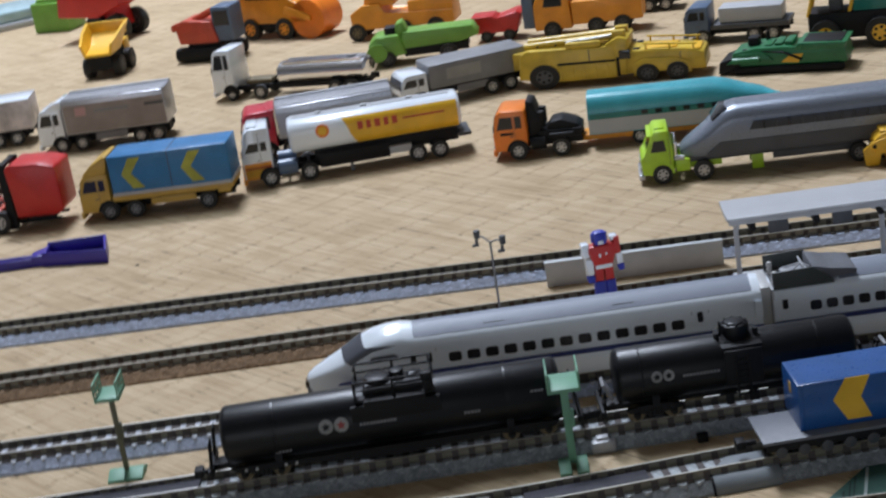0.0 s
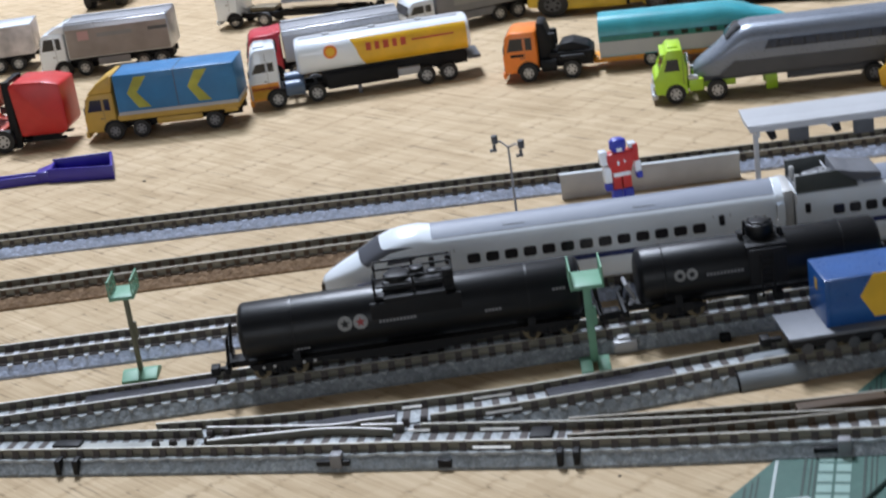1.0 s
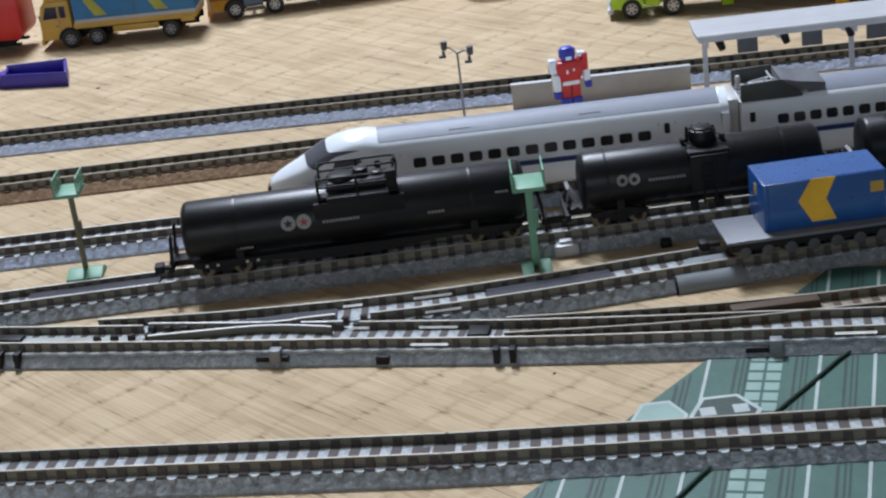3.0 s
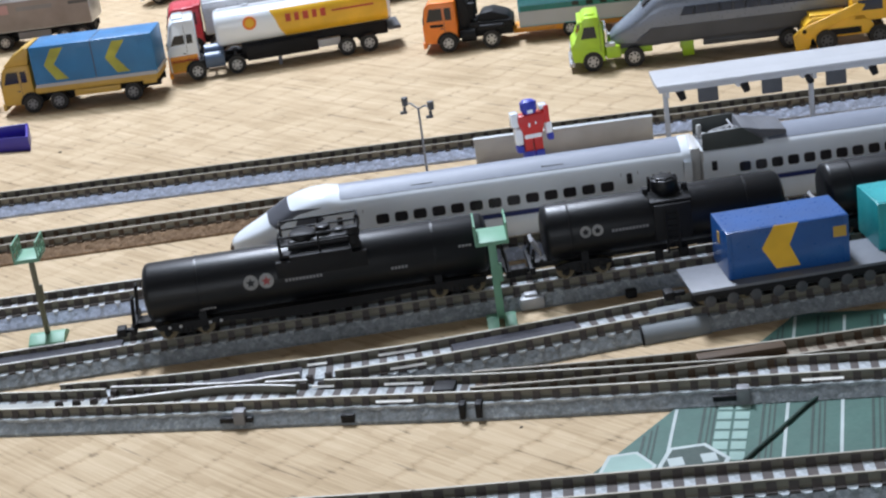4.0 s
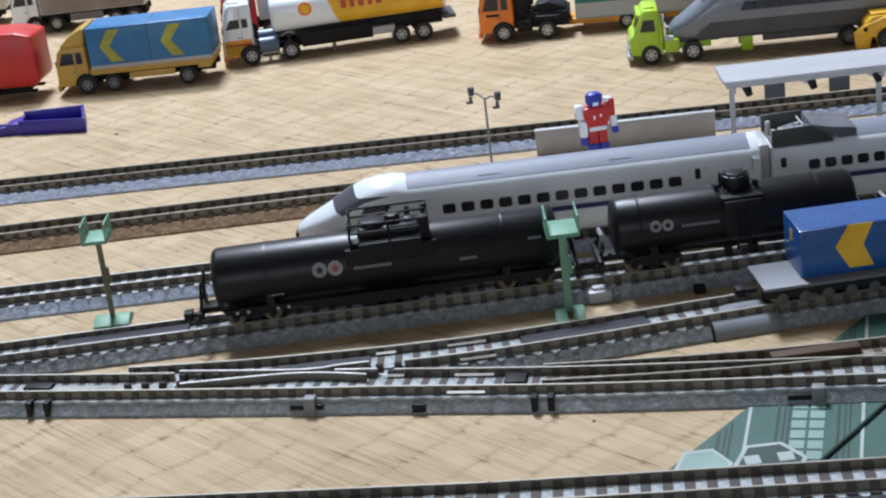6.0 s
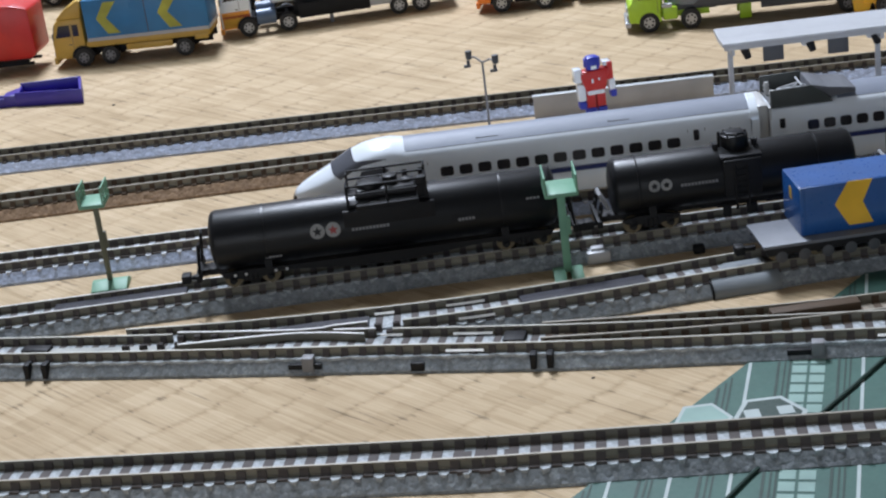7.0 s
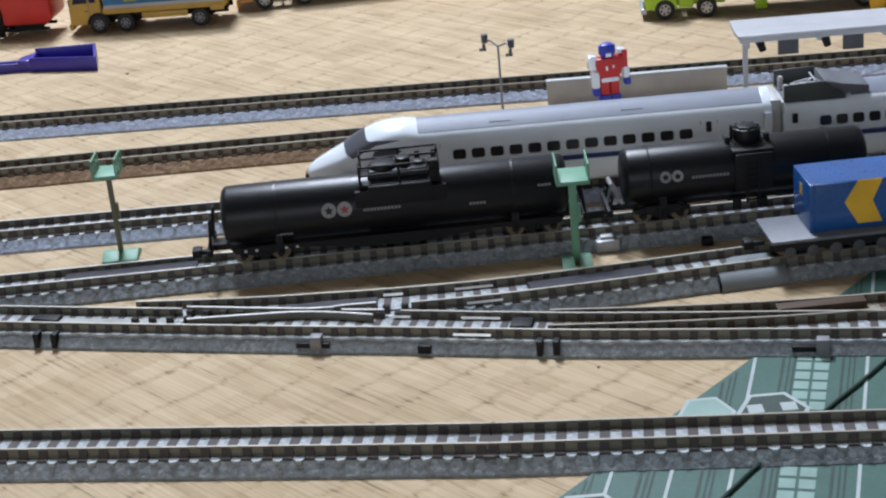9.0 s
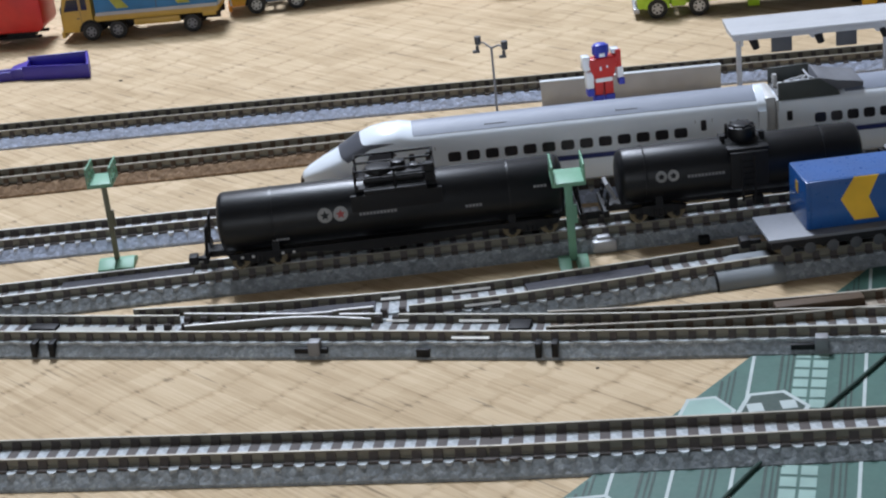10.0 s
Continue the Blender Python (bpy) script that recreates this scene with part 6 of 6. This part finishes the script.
def green_paver():
    t = thing("toy_farm_machine", 166, 432, 0, -22, "dark green toy farm machine with yellow flash", "toy vehicle", "toy vehicles")
    t.scale = (1, 1, 0.64)
    profile(t, "hull", DEEPGREEN, [(4, 6), (6, 20), (20, 24), (40, 24), (42, 22), (70, 22), (72, 8), (66, 5)], -12, 12, 1.4)
    profile(t, "grain_tank", DEEPGREEN, [(42, 20), (44, 27), (72, 26), (70, 20)], -13, 13, 0.8, "green open bin")
    profile(t, "front_feeder", BLACK_DULL, [(-3, 1), (-2, 12), (8, 17), (12, 4)], -12.5, 12.5, 0.8)
    for s in (-1, 1):
        rod(t, "front_reel", DEEPGREEN, (6, s * 12, 13), (22, s * 12, 14), 3.0, 14)
        profile(t, "yellow_flash", YELLOW, [(34, 10), (40, 17), (47, 17), (44, 9)], s * 12.1 - 0.3, s * 12.1 + 0.3, 0)
        rod(t, "hose", BLACK_DULL, (12, s * 10, 22), (36, s * 12.4, 19), 1.0, 10)
        rod(t, "hose", BLACK_DULL, (36, s * 12.4, 19), (46, s * 12.6, 12), 1.0, 10)
        block(t, "track_belt", BLACK_DULL, 6, 70, s * 11 - 3, s * 11 + 3, 0, 8, 2.4, "black crawler belt")
    for k in range(4):
        block(t, "bin_rib", DEEPGREEN, 45 + k * 7, 46.4 + k * 7, -13.6, 13.6, 20.4, 26.6, 0.2)
    block(t, "bin_floor", BLACK_DULL, 45, 69, -10.5, 10.5, 25.0, 26.9, 0.2)
    for k in range(3):
        block(t, "deck_plate", DEEPGREEN, 24 + k * 6, 28.6 + k * 6, -8, 8, 23.6, 25.4 + k, 0.5)
    for s in (-1, 1):
        profile(t, "front_guard", DEEPGREEN, [(2, 10), (10, 19), (24, 20), (30, 12), (20, 14)], s * 12.4 - 0.6, s * 12.4 + 0.6, 0.4)
    block(t, "seat", BLACK_DULL, 14, 20, -5, 5, 23, 31, 1.0)
    rod(t, "exhaust", BLACK_DULL, (24, 6, 23), (24, 6, 33), 1.2, 12)


def yellow_cab_tractor():
    t = thing("toy_tractor", 222, 462, 0, -18, "toy tractor with yellow cab frame and dark body", "toy vehicle", "toy vehicles")
    block(t, "hull", BLACK_DULL, 0, 56, -11, 11, 6, 22, 1.2)
    block(t, "green_cover", TEALGREEN, 26, 56, -10, 10, 20, 34, 2.0)
    block(t, "cab_roof", YELLOW, 0, 30, -11, 11, 34, 38, 1.6, "yellow cab roof")
    for x in (2, 26):
        for s in (-9.5, 9.5):
            rod(t, "cab_post", YELLOW, (x - 2, s, 20), (x + 2, s, 35), 1.1, 10)
    block(t, "seat", DARKGREY, 12, 20, -5, 5, 20, 29, 1.0)
    wheels(t, (10, 42), 12.6, 9.0, 5.5, YELLOW)


def flatbed_lorry(x, y, rz, mat, load, label, L=66):
    t = thing("toy_lorry", x, y, 0, rz, label, "toy truck", "toy trucks")
    cab(t, 0, 16, 23, 5, 24, mat, 2.0)
    chassis(t, 12, L, 5.5, 9)
    block(t, "flat_bed", DARKGREY, 17, L, -11.5, 11.5, 9, 12, 0.5)
    if load:
        block(t, "load", load, 22, L - 4, -9, 9, 12, 22, 1.4)
    wheels(t, (12, 44, 56), 10.0, 4.8, 3.2)


def dump_truck():
    t = thing("toy_dumper", -256, 690, 0, 82, "yellow toy dump truck with a raised skip", "toy vehicle", "toy vehicles")
    bm = B()
    rings = []
    for x, w, zb, zt in ((-12, 13, 17, 26), (6, 16, 19, 33), (22, 17, 30, 37)):
        rings.append([(x, -w, zt), (x, -w * 0.8, zb), (x, w * 0.8, zb), (x, w, zt), (x, w * 0.86, zt), (x, w * 0.7, zb + 1.8), (x, -w * 0.7, zb + 1.8), (x, -w * 0.86, zt)])
    loft(bm, rings)
    part("skip", bm, YELLOW, t, "yellow dump skip")
    block(t, "skip_wall", YELLOW, 19, 22, -14, 14, 27, 37, 0.6)
    block(t, "chassis", BLACK_DULL, -10, 26, -9, 9, 6, 18, 1.0)
    block(t, "engine_cover", YELLOW, 22, 34, -10, 10, 8, 22, 1.2)
    wheels(t, (-2, 22), 11.5, 7.5, 6.0, DARKGREY)


def red_shovel():
    t = thing("toy_excavator", -196, 704, 0, -18, "red toy crawler excavator with grey cab", "toy vehicle", "toy vehicles")
    for s in (-1, 1):
        block(t, "crawler", BLACK_DULL, -4, 46, s * 11 - 4.5, s * 11 + 4.5, 0, 12, 4.5, "black crawler track")
    block(t, "turntable", BLACK_DULL, 8, 36, -11, 11, 10, 15, 1.0)
    profile(t, "house", REDBROWN, [(2, 14), (0, 26), (6, 32), (30, 30), (34, 14)], -13, 13, 1.4)
    profile(t, "front_ram", REDBROWN, [(-8, 22), (-8, 27), (8, 32), (8, 24)], -4, 4, 1.0)
    block(t, "cab", STEELBLUE, 30, 46, -11, 11, 14, 40, 1.6, "grey-blue cab")
    profile(t, "cab_glass", GLASS_DARK, [(32, 26), (32, 37), (44, 37), (44, 26)], -11.3, -10.8, 0)
    rod(t, "boom", REDBROWN, (12, -4, 30), (30, -6, 37), 2.6, 12)


def orange_roller():
    t = thing("toy_road_roller", -158, 763, 0, -30, "orange toy road roller with a drum", "toy vehicle", "toy vehicles")
    profile(t, "body", ORANGE2, [(0, 12), (0, 24), (8, 30), (12, 44), (50, 44), (52, 30), (70, 26), (70, 12)], -13, 13, 1.4)
    for s in (-1, 1):
        profile(t, "side_window", GLASS_DARK, [(15, 31), (16, 41), (47, 41), (48, 31)], s * 13 - 0.2, s * 13 + 0.2, 0)
        block(t, "side_skirt", BLACK_DULL, 2, 64, s * 11 - 1.2, s * 11 + 1.2, 7, 13, 0.6)
        block(t, "headlight", OFFWHITE, -1, 4, s * 9 - 2, s * 9 + 2, 12, 17, 0.8)
    wheels(t, (16, 48), 11.5, 8.2, 6.0, ORANGE2)
    rod(t, "drum", ORANGE, (70, -13, 15), (70, 13, 15), 15, 32)
    profile(t, "drum_fork", ORANGE2, [(50, 20), (52, 26), (74, 18), (74, 14)], -15, -13.4, 0.3)


def orange_crane():
    t = thing("toy_crane", -66, 690, 0, -14, "orange toy crane with a long jib", "toy vehicle", "toy vehicles")
    profile(t, "deck", ORANGE2, [(0, 8), (0, 20), (10, 26), (24, 26), (26, 18), (78, 18), (78, 8)], -12, 12, 1.2)
    profile(t, "turret", ORANGE2, [(10, 24), (14, 40), (30, 42), (34, 24)], -9, 9, 1.4)
    rod(t, "jib", REDBROWN, (22, -3, 36), (96, -3, 44), 3.0, 14, 2.2)
    rod(t, "jib", ORANGE, (24, 5, 34), (84, 5, 40), 2.6, 14, 2.0)
    block(t, "rear_locker", ORANGE2, 44, 78, -11, 11, 17, 26, 1.2)
    wheels(t, (4, 40, 64), 10.8, 6.5, 4.5, BRONZE)


def green_dozer():
    t = thing("toy_loader", -50, 588, 0, -3, "light green toy loader with a long body", "toy vehicle", "toy vehicles")
    t.scale = (1, 1, 0.88)
    profile(t, "front_body", LEAF, [(0, 6), (-2, 18), (4, 24), (20, 24), (24, 8)], -12, 12, 2.0)
    profile(t, "long_body", LEAF, [(20, 12), (22, 25), (70, 24), (74, 16), (60, 12)], -10, 10, 1.4, "light green long body")
    block(t, "seat_well", BLACK_DULL, 10, 18, -6, 6, 22, 29, 1.0)
    profile(t, "seat_back", LEAF, [(17, 22), (18, 31), (23, 33), (26, 24)], -7, 7, 1.2)
    for s in (-1, 1):
        rod(t, "side_drum", LEAF, (4, s * 11, 12), (4, s * 14, 12), 7.0, 22)
        block(t, "under_frame", BLACK_DULL, 22, 66, s * 8 - 1.5, s * 8 + 1.5, 6, 12.5, 0.6)
    wheels(t, (10, 52), 10.5, 6.2, 4.2, DARKGREY)
    rod(t, "front_rod", BLACK_DULL, (-3, -8, 1.2), (-34, -14, 1.2), 1.0, 10)


def red_dumper():
    t = thing("toy_trailer", 22, 620, 0, -10, "small red toy trailer with sloped sides", "toy vehicle", "toy vehicles")
    profile(t, "tub", RED, [(0, 6), (-2, 18), (14, 18), (16, 15), (30, 20), (34, 18), (30, 6)], -10, 10, 1.0)
    wheels(t, (8, 24), 8.4, 4.2, 3.2, DARKGREY)


def orange_lorry():
    t = thing("toy_crane_lorry", 62, 604, 0, -12, "amber toy lorry with grey front lamps", "toy vehicle", "toy vehicles")
    profile(t, "cab", ORANGE2, [(2, 6), (2, 24), (8, 34), (26, 34), (28, 6)], -12, 12, 1.4)
    block(t, "front_frame", STEELBLUE, -6, 2, -10, 10, 8, 36, 0.8, "grey-blue front frame")
    for s in (-1, 1):
        profile(t, "side_window", GLASS_DARK, [(9, 22), (11, 31), (22, 31), (22, 22)], s * 12 - 0.2, s * 12 + 0.2, 0)
    block(t, "bed", ORANGE2, 28, 76, -12, 12, 8, 24, 1.4)
    rod(t, "jib", ORANGE2, (14, 0, 36), (80, 0, 30), 3.2, 14)
    profile(t, "rear_cabin", ORANGE2, [(56, 22), (58, 34), (74, 32), (76, 22)], -10, 10, 1.2)
    profile(t, "rear_window", GLASS_DARK, [(60, 25), (61, 31), (71, 30), (72, 25)], -10.3, -9.8, 0)
    wheels(t, (14, 44, 62), 10.8, 6.0, 4.2, DARKGREY)


def yellow_digger():
    t = thing("toy_digger", 196, 219, 0, -6, "bright yellow toy digger beside the canopy", "toy vehicle", "toy vehicles")
    profile(t, "body", YELLOW, [(2, 6), (2, 13), (6, 16), (30, 16), (34, 10), (34, 6)], -9, 9, 1.0)
    profile(t, "arm_link", YELLOW, [(-2, 0.4), (-3, 8), (2, 12), (6, 8), (4, 0.4)], -8, -5, 0.6)
    profile(t, "arm_link", YELLOW, [(8, 0.4), (6, 8), (12, 12), (16, 8), (14, 0.4)], -9, -6, 0.6)
    block(t, "hood", YELLOW, 24, 46, -9, 9, 12, 24, 1.2)
    block(t, "dark_slot", BLACK_DULL, 14, 28, -9.2, -8.8, 7, 10, 0)
    block(t, "bonnet_plate", YELLOW, 5, 22, -7.5, 7.5, 15.6, 17.0, 0.5)
    for s in (-1, 1):
        rod(t, "lift_ram", STEEL, (3, s * 6.5, 9), (24, s * 6.5, 15), 0.8, 10)
        profile(t, "lift_arm", YELLOW, [(0, 9), (1, 12), (26, 21), (30, 20), (28, 17), (6, 9)], s * 9.6 - 0.7, s * 9.6 + 0.7, 0.3)
        rod(t, "pivot", BLACK_DULL, (2, s * 8.6, 10.4), (2, s * 10.6, 10.4), 1.0, 10)
        block(t, "cab_window", GLASS_DARK, 27, 38, s * 9 - 0.1, s * 9 + 0.16, 17, 22, 0)
    wheels(t, (12, 36), 8.2, 5.0, 3.6, DARKGREY)


blue_lorry()
fuel_tanker()
orange_tractor()
teal_trailer()
green_transporter()
forklift()
box_lorry(-255, 480, -3, SILVER, WHITE, 83, 32.5, "white toy lorry with a silver wing box body", PALEGREY, 28,
          marks=((26, 33, 22, 27.5, plain("faded_pink_print", (0.5, 0.3, 0.3), 0.5)), (38, 60, 23, 25.5, MIDGREY), (70, 82, 23.5, 25.5, DARKGREY)))
box_lorry(-119, 391, 6, SILVER, CRIMSON, 88, 29, "toy lorry with red cab and silver box body", PALEGREY, 28, cab_l=20,
          marks=tuple((36 + k * 5.6, 40.0 + k * 5.6, 18.6, 22.6, CRIMSON) for k in range(5)))
box_lorry(-32, 453, 18, MIDGREY, WHITE, 82, 25.4, "toy lorry with white cab and dull grey canvas body", MIDGREY, 22, ribs=False, cab_l=18, axles=(13, 58, 70),
          marks=((30, 52, 15, 22, plain("faded_grey_print", (0.31, 0.31, 0.29), 0.6)),))
tanker_chrome()
yellow_sweeper()
green_paver()
yellow_cab_tractor()
flatbed_lorry(156, 522, -20, STEELBLUE, PALEGREY, "steel blue toy flatbed lorry with a grey load")
flatbed_lorry(104, 652, -14, DARKGREY, None, "dark grey toy flatbed lorry")
dump_truck()
red_shovel()
orange_roller()
orange_crane()
green_dozer()
red_dumper()
orange_lorry()
yellow_digger()

# lorry with a mottled white body
t = thing("toy_lorry", -350, 514, 0, 3, "toy lorry with a mottled white box body", "toy truck", "toy trucks")
cab(t, 0, 17, 25, 5, 29, WHITE, 2.0)
block(t, "box_body", plain("mottled_white_print", (0.60, 0.55, 0.54), 0.45, vary=0.4), 18, 82, -13, 13, 10, 29, 0.8)
block(t, "box_roof", WHITE, 17.8, 82.2, -13.2, 13.2, 28.6, 29.4, 0.3)
chassis(t, 12, 80, 5.5, 9.5)
wheels(t, (14, 58, 70), 11.0, 4.8, 3.4)

# far left corner: green block, red loader, pale plastic tray
t = thing("toy_block", -342, 928, 0, -20, "bright green toy block on the mat", "toy block")
block(t, "block", LEAF, -18, 18, -14, 14, 0, 26, 1.6)
block(t, "stud_plate", LEAF, -14, 14, -10, 10, 26, 29, 1.0)
t = thing("toy_loader", -285, 850, 0, -25, "red toy loader with dark rear wheel", "toy vehicle", "toy vehicles")
profile(t, "bucket", RED, [(-34, 22), (-30, 44), (26, 44), (30, 30), (6, 20)], -18, 18, 1.6, "red loader bucket")
profile(t, "body", RED, [(-8, 10), (-6, 26), (20, 28), (24, 10)], -11, 11, 1.4)
wheels(t, (2, 22), 13, 11, 8, DARKGREY)
t = thing("plastic_tray", -425, 985, 0, 28, "pale clear plastic tray lying on the mat", "plastic tray")
block(t, "tray_base", PALEGREY, -60, 60, -36, 36, 0, 6, 2.0)
block(t, "tray_rim", plain("pale_blue_plastic", (0.38, 0.52, 0.55), 0.2), -56, 56, -32, 32, 6, 16, 3.0)
